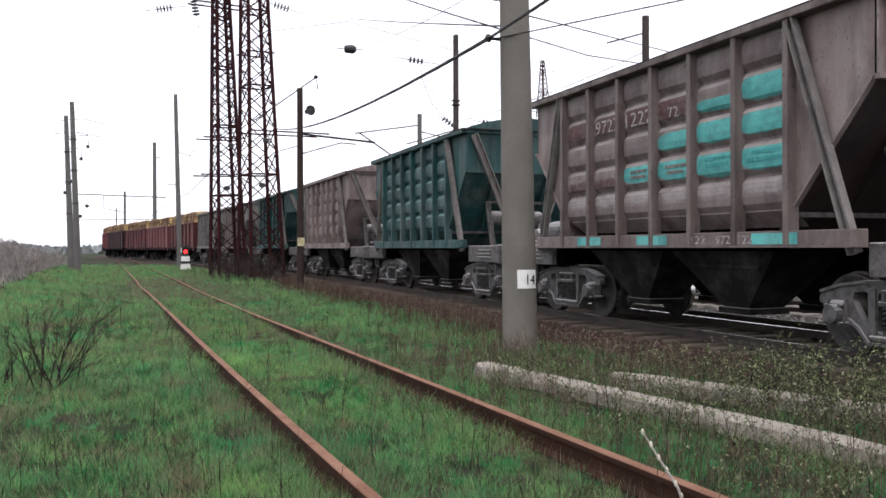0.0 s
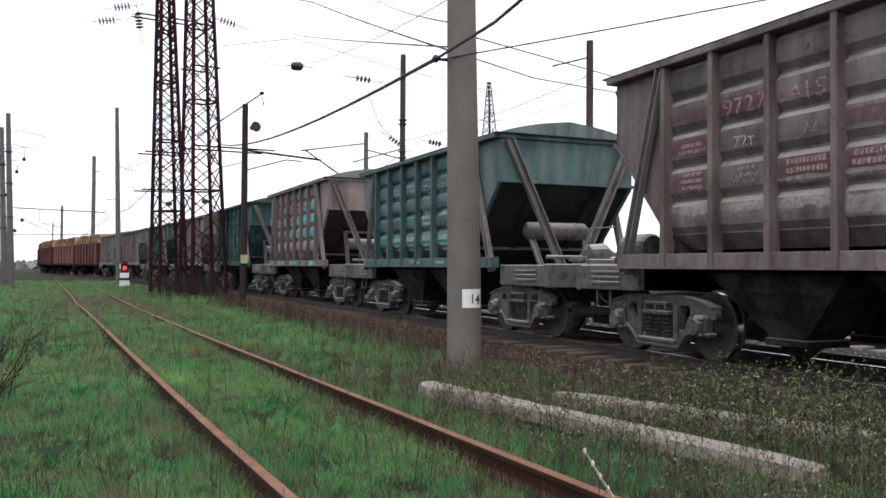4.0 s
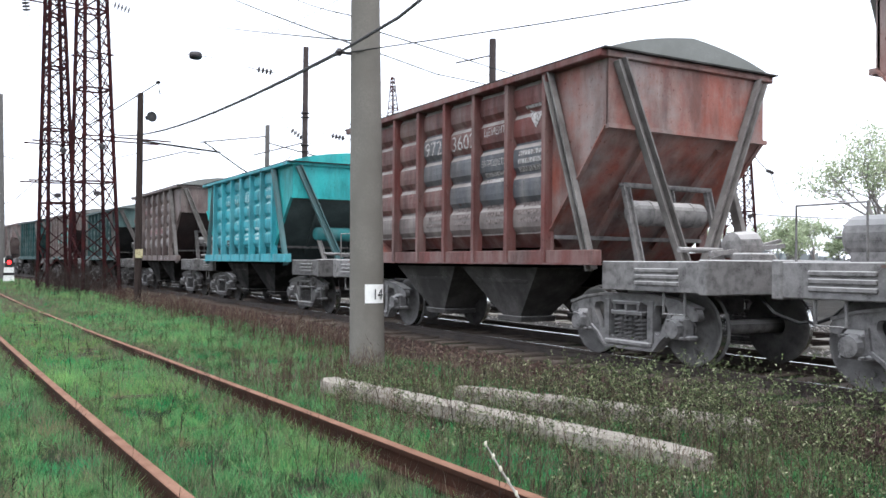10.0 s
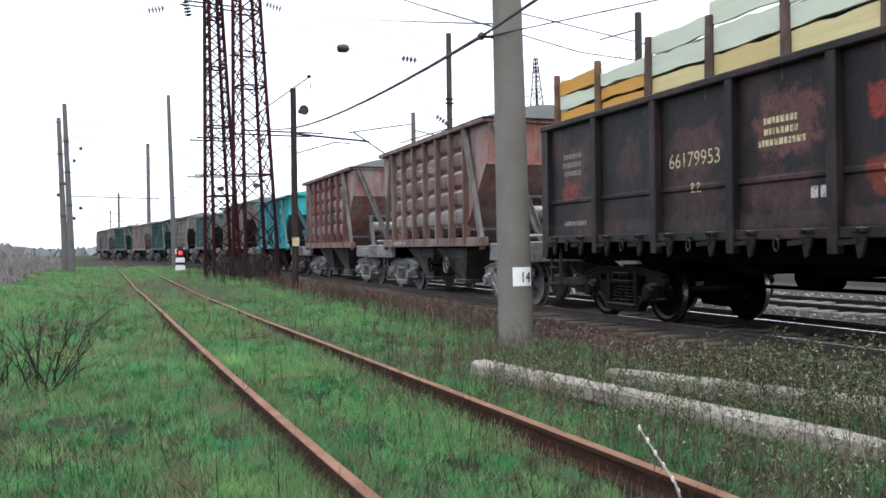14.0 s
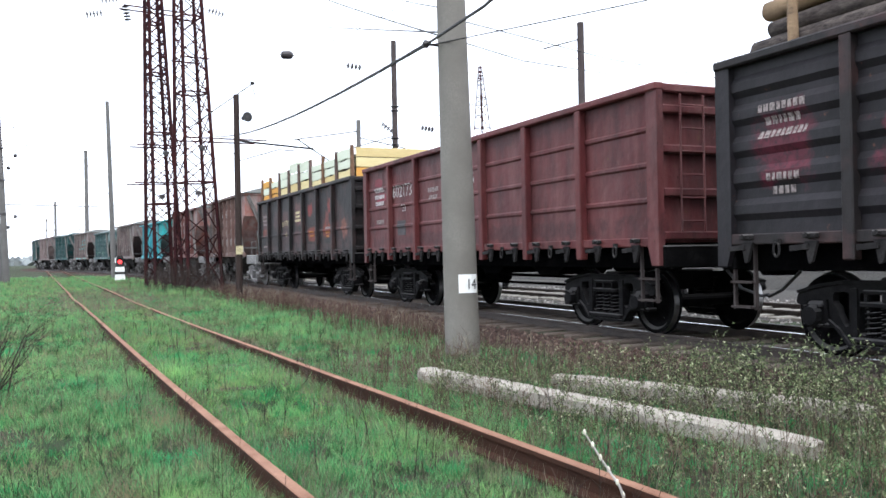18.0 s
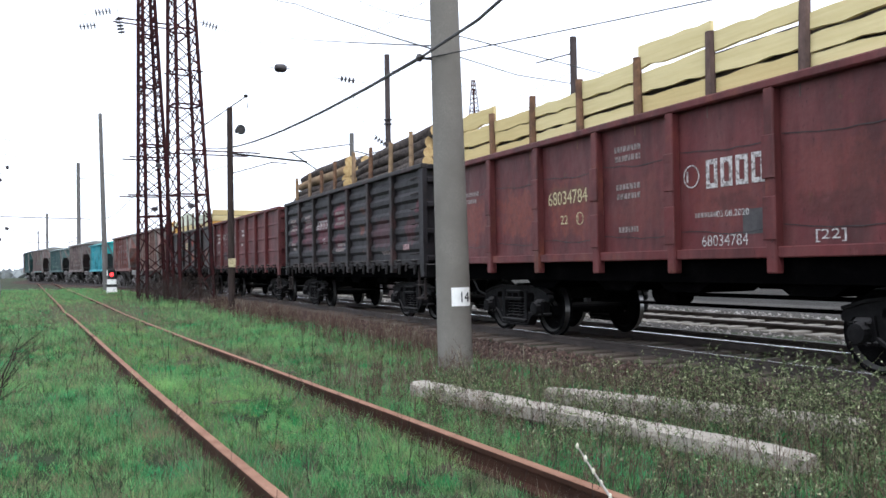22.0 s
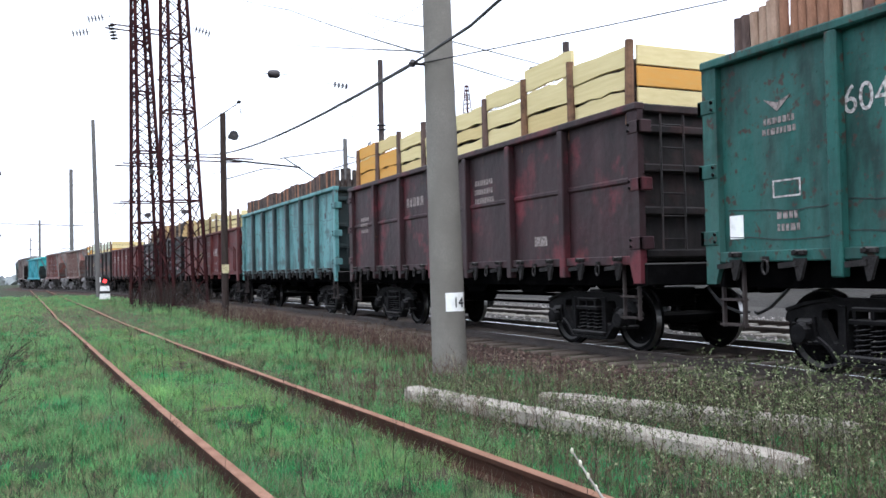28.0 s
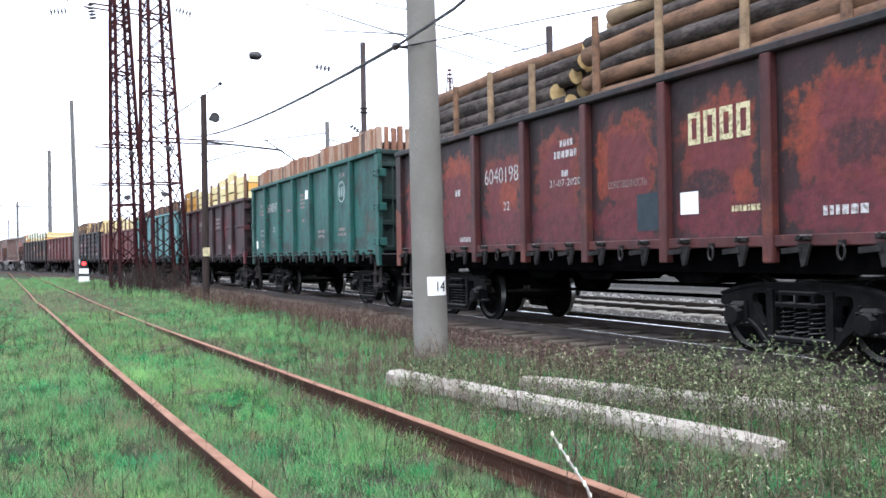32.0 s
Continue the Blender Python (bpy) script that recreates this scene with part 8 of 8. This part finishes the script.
lawn("grass", 1000000, 2.4, 75, 0.45, 0.1, M_GRASS, "fresh green spring grass over the verge", lambda x, y: wave(x, y, 1.0) + rng.uniform(-0.8, 0.8, len(x)) > -0.12, lean=1.2)
lawn("grass", 620000, 2.4, 75, 0.45, 0.095, M_GRASSD, "dull green and browned grass over the verge", lambda x, y: wave(x, y, 1.0) + rng.uniform(-0.9, 0.9, len(x)) < 0.35, lean=1.2, margin=3.1)
lawn("dry_grass", 150000, 2.4, 60, 0.45, 0.14, M_STRAW, "dry straw-coloured stalks standing in the grass", lambda x, y: wave(x, y, 1.4) + rng.uniform(-0.7, 0.7, len(x)) < -0.05, 0.6, 0.5, margin=3.0)

M_FRESH = plant_material("yellow_green_turf", (0.12, 0.28, 0.05), (0.27, 0.54, 0.12), (0.42, 0.58, 0.2), through=0.38)
lawn("grass", 190000, 7.0, 30, 0.4, 0.07, M_FRESH, "bright yellow-green turf between the old rails", lambda x, y: (np.abs(x - (1.95 - 0.0292 * y + 0.22 * np.exp(-y / 6.0))) < 0.66) & (wave(x, y, 0.8) + rng.uniform(-0.7, 0.7, len(x)) > -0.15), lean=1.3)

# the sward goes on behind the camera
n = 230000
x, y = rng.uniform(-16, 6.2, n), rng.uniform(-13, 34.0, n)
ok = off_rails(x, np.maximum(y, 0.0)) & (np.hypot(x, y) > 0.5) & ((np.degrees(np.arctan2(x, y)) < -11.5) | (y < 2.0) | (np.hypot(x, y) < 2.6) | (np.degrees(np.arctan2(x, y)) > 62))
x, y = x[ok], y[ok]
blades("grass", x, y, 0.1 * rng.uniform(0.5, 1.3, len(x)) * (1 + 0.4 * wave(x, y, 3.7)), np.full(len(x), 0.0045), 1.0, M_GRASS, "green grass of the verge beside and behind the viewpoint")


def tufts(name, n, r0, r1, per, size, mat, label, spread_=0.04):
    """Clumps of taller blades standing out of the sward."""
    x, y, r = wedge(n, r0, r1, 0.5)
    ok = (x < track_x(y) - 3.3) & off_rails(x, y) & (y > 2.0)
    x, y, r = np.repeat(x[ok], per), np.repeat(y[ok], per), np.repeat(r[ok], per)
    s = np.repeat(rng.uniform(0.55, 1.25, ok.sum()), per)
    x, y = x + rng.normal(0, spread_, len(x)) * s, y + rng.normal(0, spread_, len(x)) * s
    ok = off_rails(x, y)
    x, y, r, s = x[ok], y[ok], r[ok], s[ok]
    blades(name, x, y, size * s * rng.uniform(0.6, 1.1, len(x)), 0.0011 + 0.00024 * r, 0.9, mat, label)


tufts("grass_tufts", 4200, 2.6, 40, 34, 0.125, M_GRASS, "bright green tufts standing out of the verge")
tufts("grass_tufts", 1500, 2.6, 34, 30, 0.13, M_MOSS, "deep green tufts of new grass on the verge")
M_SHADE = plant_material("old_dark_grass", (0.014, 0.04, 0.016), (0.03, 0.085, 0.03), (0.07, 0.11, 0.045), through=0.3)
tufts("grass_tufts", 2600, 2.6, 36, 26, 0.12, M_SHADE, "old dark green tufts on the verge", 0.07)
tufts("dry_tufts", 1500, 2.6, 34, 12, 0.17, M_STRAW, "straw-brown dead tufts on the verge", 0.05)

# fringe of dry stalks along the rails
yy = 2.3 + 38 * rng.uniform(0, 1, 22000) ** 1.7
cc = 1.95 - 0.0292 * yy + 0.22 * np.exp(-yy / 6.0)
sd = rng.choice([-1.0, 1.0], 22000)
xx = cc + sd * 0.80 + rng.choice([-1.0, 1.0], 22000) * rng.uniform(0.06, 0.34, 22000)
blades("dry_grass", xx, yy, rng.uniform(0.05, 0.22, 22000), 0.0010 + 0.00016 * yy, 0.5, M_STRAW, "brown dry stalks along the old rails")

# a brown dead patch across the old rails, and grass grown over the further rail
n = 9000
yy, xx = rng.uniform(24, 44, n), rng.normal(1.3, 1.2, n)
blades("dry_grass", xx, yy, rng.uniform(0.08, 0.26, n), np.full(n, 0.005), 0.7, M_STRAW, "brown dead grass across the old rails")
n = 7000
yy = 11 + 26 * rng.uniform(0, 1, n)
xx = 1.95 - 0.0292 * yy + 0.22 * np.exp(-yy / 6.0) + 0.80 + rng.normal(-0.12, 0.12, n)
ok = (np.abs(xx - (1.95 - 0.0292 * yy + 0.80)) > 0.05) | (yy > 18)
blades("grass", xx[ok], yy[ok], rng.uniform(0.05, 0.15, n)[ok], np.full(ok.sum(), 0.0035), 0.9, M_GRASSD, "dull grass grown up against the old rail")

# bright new grass at the foot of the ballast
n = 15000
yy = 5.0 + 20 * rng.uniform(0, 1, n) ** 1.5
xx = track_x(yy) - 3.5 + 0.2 * rng.normal(0, 1, n)
ok = wave(xx * 0.3, yy, 2.1) > -0.1
blades("grass", xx[ok], yy[ok], rng.uniform(0.06, 0.16, n)[ok], 0.0015 + 0.0003 * yy[ok], 0.8, M_MOSS, "bright green new grass at the foot of the ballast")


def ribbons(p, q, w0, w1):
    """Thin strips from p to q, each turned its own way."""
    n = len(p)
    d = q - p
    d /= np.linalg.norm(d, axis=1)[:, None] + 1e-9
    s = np.cross(d, rng.normal(0, 1, (n, 3)))
    s /= np.linalg.norm(s, axis=1)[:, None] + 1e-9
    v = np.empty((n, 4, 3))
    v[:, 0], v[:, 1], v[:, 2], v[:, 3] = p - s * w0[:, None], p + s * w0[:, None], q + s * w1[:, None], q - s * w1[:, None]
    return v.reshape(-1, 3), np.arange(n * 4).reshape(n, 4)


def stalks(name, x, y, h, w, mat, label, kids=5, spread_=0.35, leaves=0, leaf=0.012, leaf_mat=None):
    """Upright weeds: a stem, side twigs and, where wanted, small leaves."""
    n = len(x)
    z = heights(x, y) - 0.02
    p0 = np.stack([x, y, z], 1)
    tip = p0 + np.stack([rng.normal(0, 0.13, n) * h, rng.normal(0, 0.13, n) * h, h], 1)
    ps, qs, a, b = [p0], [tip], [w], [w * 0.5]
    tips = [tip]
    for k in range(kids):
        f = rng.uniform(0.3, 0.95, n)[:, None]
        s = p0 + (tip - p0) * f
        ang = rng.uniform(0, 2 * np.pi, n)
        l = h * spread_ * rng.uniform(0.4, 1.0, n)
        e = s + np.stack([np.cos(ang) * l, np.sin(ang) * l, l * rng.uniform(0.6, 1.5, n)], 1)
        ps.append(s), qs.append(e), a.append(w * 0.6), b.append(w * 0.3)
        tips.append(e)
    v, f = ribbons(np.concatenate(ps), np.concatenate(qs), np.concatenate(a), np.concatenate(b))
    tagged(cloud(name, v, f, mat), label, "weeds", kind="stuff")
    if leaves:
        ps, qs = np.concatenate(ps), np.concatenate(qs)
        i = rng.integers(0, len(ps), n * leaves)
        c = ps[i] + (qs[i] - ps[i]) * rng.uniform(0.25, 1.0, len(i))[:, None]
        e = c + rng.normal(0, leaf, (len(i), 3))
        v, f = ribbons(c, e, np.full(len(i), leaf * 0.45), np.full(len(i), leaf * 0.35))
        tagged(cloud("weed_leaves", v, f, leaf_mat), "small pale green leaves on the weeds", "weeds", kind="stuff")


# dense weeds round the concrete piles and along the near ballast
n = 2600
yy = rng.uniform(2.6, 9.5, n)
xx = 3.0 + 4.6 * rng.uniform(0, 1, n) + 0.25 * rng.normal(0, 1, n)
ok = (xx > 2.95 + 0.02 * yy) & (xx < 6.5 - 0.12 * np.maximum(yy - 5, 0)) & (xx / yy > 0.42) & (wave(xx, yy, 2.0) + rng.uniform(-0.7, 0.7, n) > -0.25)
stalks("weeds", xx[ok], yy[ok], rng.uniform(0.12, 0.36, ok.sum()), np.full(ok.sum(), 0.0022), M_TWIG, "thin dark weed stems beside the track", 6, 0.4, 32, 0.0095, M_WEED)
n = 330
yy = rng.uniform(3.2, 6.6, n)
xx = rng.uniform(4.7, 6.3, n)
stalks("weeds", xx, yy, rng.uniform(0.3, 0.68, n), np.full(n, 0.0026), M_TWIG, "taller leafy weed stems beside the ballast", 7, 0.25, 44, 0.0105, M_WEED)
# straw and red-brown stems over the piles
n = 4300
yy = 3.0 + 7.5 * rng.uniform(0, 1, n)
xx = 2.9 + (2.5 + 0.1 * yy) * rng.uniform(0, 1, n)
ok = (xx < track_x(yy) - 3.1) & (wave(xx, yy, 1.6) + rng.uniform(-0.8, 0.8, n) > -0.3)
xx, yy = xx[ok], yy[ok]
k = len(xx) * 3 // 5
stalks("dry_weeds", xx[:k], yy[:k], rng.uniform(0.1, 0.4, k), 0.0012 + 0.0002 * yy[:k], M_STRAW, "pale dry stalks round the concrete piles", 3, 0.25)
stalks("dry_weeds", xx[k:], yy[k:], rng.uniform(0.12, 0.42, len(xx) - k), 0.0012 + 0.0002 * yy[k:], M_REDSTEM, "red-brown dead stems round the concrete piles", 5, 0.3)
# brown stalks along the ballast beyond the pole
n = 1700
yy = 11.2 + 22 * rng.uniform(0, 1, n) ** 1.3
xx = track_x(yy) - 3.25 - np.abs(rng.normal(0, 0.55, n))
ok = (wave(xx, yy, 1.1) + rng.uniform(-0.6, 0.6, n)) > -0.2
stalks("dry_weeds", xx[ok], yy[ok], rng.uniform(0.12, 0.55, ok.sum()), 0.0018 + 0.00018 * yy[ok], M_REDSTEM, "dry brown weed stalks along the ballast", 6, 0.3)
stalks("dry_weeds", xx[ok][:600], yy[ok][:600], rng.uniform(0.15, 0.5, 600), 0.0016 + 0.00016 * yy[ok][:600], M_STRAW, "pale dry weed stalks along the ballast", 4, 0.3)
# scattered dead stalks in the grass
n = 900
x, y, r = wedge(n, 2.8, 22, 0.3, -12, 40)
ok = (x < track_x(y) - 3.2) & off_rails(x, y)
stalks("dry_weeds", x[ok], y[ok], rng.uniform(0.12, 0.4, ok.sum()), 0.0016 + 0.00025 * r[ok], M_TWIG, "dead weed stalks scattered over the grass", 4, 0.25)
# thicket at the feet of the lattice masts
n = 300
xx = np.concatenate([rng.normal(5.4, 1.0, n), rng.normal(4.6, 0.9, n // 2)])
yy = np.concatenate([rng.normal(43.0, 2.6, n), rng.normal(38, 4, n // 2)])
ok = xx < track_x(yy) - 2.0
stalks("thicket", xx[ok], yy[ok], rng.uniform(0.35, 1.4, ok.sum()), np.full(ok.sum(), 0.008), M_TWIG, "bare brown thicket at the foot of the masts", 6, 0.3)
# scrub on the bank
n = 2600
xx = rng.normal(-8.4, 3.4, n)
yy = rng.normal(52, 12, n)
ok = (xx < -4.6) & (yy > 30)
stalks("scrub", xx[ok], yy[ok], rng.uniform(0.3, 1.1, ok.sum()), np.full(ok.sum(), 0.016), M_SCRUB, "bare grey-brown scrub on the low bank", 7, 0.4)
stalks("scrub", xx[ok][:700], yy[ok][:700], rng.uniform(0.3, 0.8, 700), np.full(700, 0.014), M_STRAW, "straw-coloured scrub on the low bank", 6, 0.4)


n = 34000
x, y = rng.uniform(-24, -4.4, n), rng.uniform(28, 80, n)
blades("dry_grass", x, y, rng.uniform(0.12, 0.5, n), np.full(n, 0.016), 0.8, M_SCRUB, "grey-brown dead grass on the low bank")

# a bare shrub beside the siding
def shrub(x, y, height, stems, seed, label):
    rnd = random.Random(seed)
    t = thing("shrub", label, "shrub", at=pose(x, y, ground_z(x, y)))
    m = Mesh()

    def grow(p, d, length, r, depth):
        q = p + d * length
        m.tube(p, q, r, r * 0.65, n=4, caps=False)
        if depth:
            for _ in range(3):
                e = (d + Vector((rnd.gauss(0, 0.42), rnd.gauss(0, 0.42), rnd.gauss(0.1, 0.25)))).normalized()
                grow(p + (q - p) * rnd.uniform(0.45, 1.0), e, length * rnd.uniform(0.5, 0.8), r * 0.55, depth - 1)

    for _ in range(stems):
        d = Vector((rnd.gauss(0, 0.3), rnd.gauss(0, 0.3), 1)).normalized()
        grow(Vector((rnd.gauss(0, 0.12), rnd.gauss(0, 0.12), -0.05)), d, height * rnd.uniform(0.28, 0.5), 0.011, 3)
    part("crown", m, M_TWIG, t)
    return t


shrub(-0.80, 9.6, 1.2, 10, 3, "small bare dark shrub in the grass")
shrub(-1.35, 9.9, 0.6, 9, 4, "low bare shrub in the grass")

# the willow shoot close to the camera
shoot = thing("willow_shoot", "single pale willow shoot with silver catkins", "twig")
pts = [(2.50, 3.46, -0.17), (2.49, 3.48, -0.02), (2.45, 3.50, 0.12), (2.38, 3.55, 0.25), (2.315, 3.59, 0.375)]
m = Mesh()
for i in range(4):
    m.tube(pts[i], pts[i + 1], 0.0095 - 0.0014 * i, 0.0081 - 0.0014 * i, n=6)
part("stem", m, two_tone("willow_bark", (0.42, 0.39, 0.36), (0.24, 0.21, 0.19), 9, rough=0.7), shoot)
M_CATKIN = two_tone("catkin_silver", (0.62, 0.6, 0.5), (0.48, 0.45, 0.36), 30, rough=0.9)
for x, y, z in ((2.312, 3.59, 0.38), (2.345, 3.57, 0.32), (2.375, 3.55, 0.26), (2.41, 3.535, 0.2), (2.44, 3.505, 0.14), (2.465, 3.495, 0.08)):
    m = Mesh()
    m.lathe([(-0.016, 0.002), (-0.008, 0.008), (0.004, 0.0085), (0.016, 0.003)], (x, y, z), "z", 8)
    part("catkin", m, M_CATKIN, shoot, smooth=True)

# loose stones on the ballast
n = 9000
ys_ = 3.5 + 26.5 * rng.uniform(0, 1, n) ** 1.3
xs_ = track_x(ys_) - rng.uniform(1.42, 3.4, n)
zs_ = np.interp(track_x(ys_) - xs_, (1.0, 1.5, 1.9, 2.5, 3.1, 3.5), (-0.2, -0.18, -0.14, -0.12, -0.15, -0.2)) + 0.005
oct_v = np.array([[1, 0, 0], [-1, 0, 0], [0, 1, 0], [0, -1, 0], [0, 0, 1], [0, 0, -1]], float)
oct_f = np.array([[0, 2, 4], [2, 1, 4], [1, 3, 4], [3, 0, 4], [2, 0, 5], [1, 2, 5], [3, 1, 5], [0, 3, 5]])
sz = rng.uniform(0.018, 0.045, (n, 1, 1)) * (1 + rng.uniform(-0.35, 0.35, (n, 6, 1)))
ang = rng.uniform(0, 6.28, n)
rot = np.stack([np.stack([np.cos(ang), -np.sin(ang), ang * 0], 1), np.stack([np.sin(ang), np.cos(ang), ang * 0], 1), np.stack([ang * 0, ang * 0, ang * 0 + 0.8], 1)], 1)
vv = np.einsum("nij,kj->nki", rot, oct_v) * sz + np.stack([xs_, ys_, zs_], 1)[:, None, :]
M_STONES = plant_material("ballast_stones", (0.022, 0.014, 0.012), (0.085, 0.053, 0.042), (0.17, 0.125, 0.105))
tagged(cloud("ballast_stones", vv.reshape(-1, 3), (oct_f[None] + np.arange(n)[:, None, None] * 6).reshape(-1, 3), M_STONES), "loose brown ballast stones", "stones", kind="stuff")
n = 4200
ys_ = rng.uniform(4, 34, n)
xs_ = track_x(ys_) + rng.uniform(2.2, 8.5, n)
vv = np.einsum("nij,kj->nki", rot[:n], oct_v) * sz[:n] * 1.2 + np.stack([xs_, ys_, np.full(n, -0.15)], 1)[:, None, :]
M_STONES_G = plant_material("grey_ballast_stones", (0.11, 0.1, 0.092), (0.24, 0.225, 0.21), (0.4, 0.38, 0.36))
tagged(cloud("ballast_stones", vv.reshape(-1, 3), (oct_f[None] + np.arange(n)[:, None, None] * 6).reshape(-1, 3), M_STONES_G), "loose grey ballast stones", "stones", kind="stuff")


# ---- trees and woods across the tracks ----
def bare_tree(x, y, h, seed, label, leafy=0):
    rnd = random.Random(seed)
    t = thing("tree", label, "tree", "trees across the tracks", pose(x, y, ground_z(x, y)))
    trunk, crown, ends = Mesh(), Mesh(), []

    def grow(p, d, length, r, depth):
        q = p + d * length
        (trunk if depth > 3 else crown).tube(p, q, r, r * 0.7, n=6 if depth > 3 else 3, caps=False)
        ends.append(q)
        if depth:
            for _ in range(3 if depth > 1 else 4):
                e = (d + Vector((rnd.gauss(0, 0.45), rnd.gauss(0, 0.45), rnd.gauss(0.08, 0.2)))).normalized()
                grow(p + (q - p) * rnd.uniform(0.6, 1.0), e, length * rnd.uniform(0.6, 0.82), r * 0.55, depth - 1)

    grow(Vector((0, 0, -0.2)), Vector((0.05, 0, 1)).normalized(), h * 0.28, h * 0.018, 5)
    part("trunk", trunk, M_SCRUB, t)
    part("crown", crown, M_SCRUB, t)
    if leafy:
        e = np.array([tuple(v) for v in ends if v.z > h * 0.3])
        i = rng.integers(0, len(e), leafy)
        c = e[i] + rng.normal(0, h * 0.02, (leafy, 3))
        v, f = ribbons(c, c + rng.normal(0, 0.13, (leafy, 3)), np.full(leafy, 0.055), np.full(leafy, 0.045))
        ob = cloud("young_leaves", v, f, M_YOUNG)
        ob.parent = t
    return t


bare_tree(52, 34, 16.0, 21, "tall tree in first pale leaf across the tracks", 2600)
for i, (x, y, h) in enumerate(((62, 40, 4.6), (70, 47, 4.8), (57, 33, 4.0), (80, 60, 6.0), (75, 42, 5.2), (66, 52, 4.6), (72, 58, 5.0), (60, 47, 4.2), (66, 44, 4.8), (58, 36, 3.8), (78, 50, 5.5), (64, 60, 4.4), (56, 40, 3.6), (70, 36, 5.0), (84, 72, 6.0), (48, 30, 3.2))):
    bare_tree(x, y, h * 1.6, 30 + i, "low grey-green tree in first leaf across the tracks", 1400)
for i, (x, y, h) in enumerate(((49, 52, 9.5), (44, 47, 8.0), (55, 58, 10.0), (47, 44, 7.5), (62, 66, 10.5))):
    bare_tree(x, y, h * 1.5, 60 + i, "bare grey-brown tree across the tracks", 120)
# far woods all round the horizon
n = 9000
a = rng.uniform(-0.9, 1.5, n)
r = rng.uniform(260, 420, n)
x, y = r * np.sin(a), r * np.cos(a)
p = np.stack([x, y, np.full(n, -0.3)], 1)
q = p + np.stack([rng.normal(0, 1.5, n), rng.normal(0, 1.5, n), rng.uniform(1.8, 4.6, n) * (1 + 0.5 * np.sin(a * 23))], 1)
# aerial haze is put into the pale blue-grey of the woods
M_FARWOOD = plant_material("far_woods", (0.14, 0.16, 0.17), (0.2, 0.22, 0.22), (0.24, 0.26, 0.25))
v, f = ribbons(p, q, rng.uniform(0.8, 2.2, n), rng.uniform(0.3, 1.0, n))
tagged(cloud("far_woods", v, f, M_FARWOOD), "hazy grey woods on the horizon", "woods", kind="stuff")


# ---- the train runs ----
def run(t):
    """Metres that the train has gone by t seconds; it gathers speed slowly."""
    return 4.80 * t + 0.0163 * t * t


def motions():
    for ob, mid, lift in TRAIN:
        rows = []
        for k in range(33):
            x, y, a = track(mid + run(k))
            rows.append((float(k), pose(x, y, lift, 0, 0, a)))
        walk(ob, rows)
    for w, yy in WHEELSETS:
        walk(w, [(k / 10, pose(0, yy, 0.475, -math.degrees(run(k / 10) / 0.475), 0, 0)) for k in range(321)])


motions()
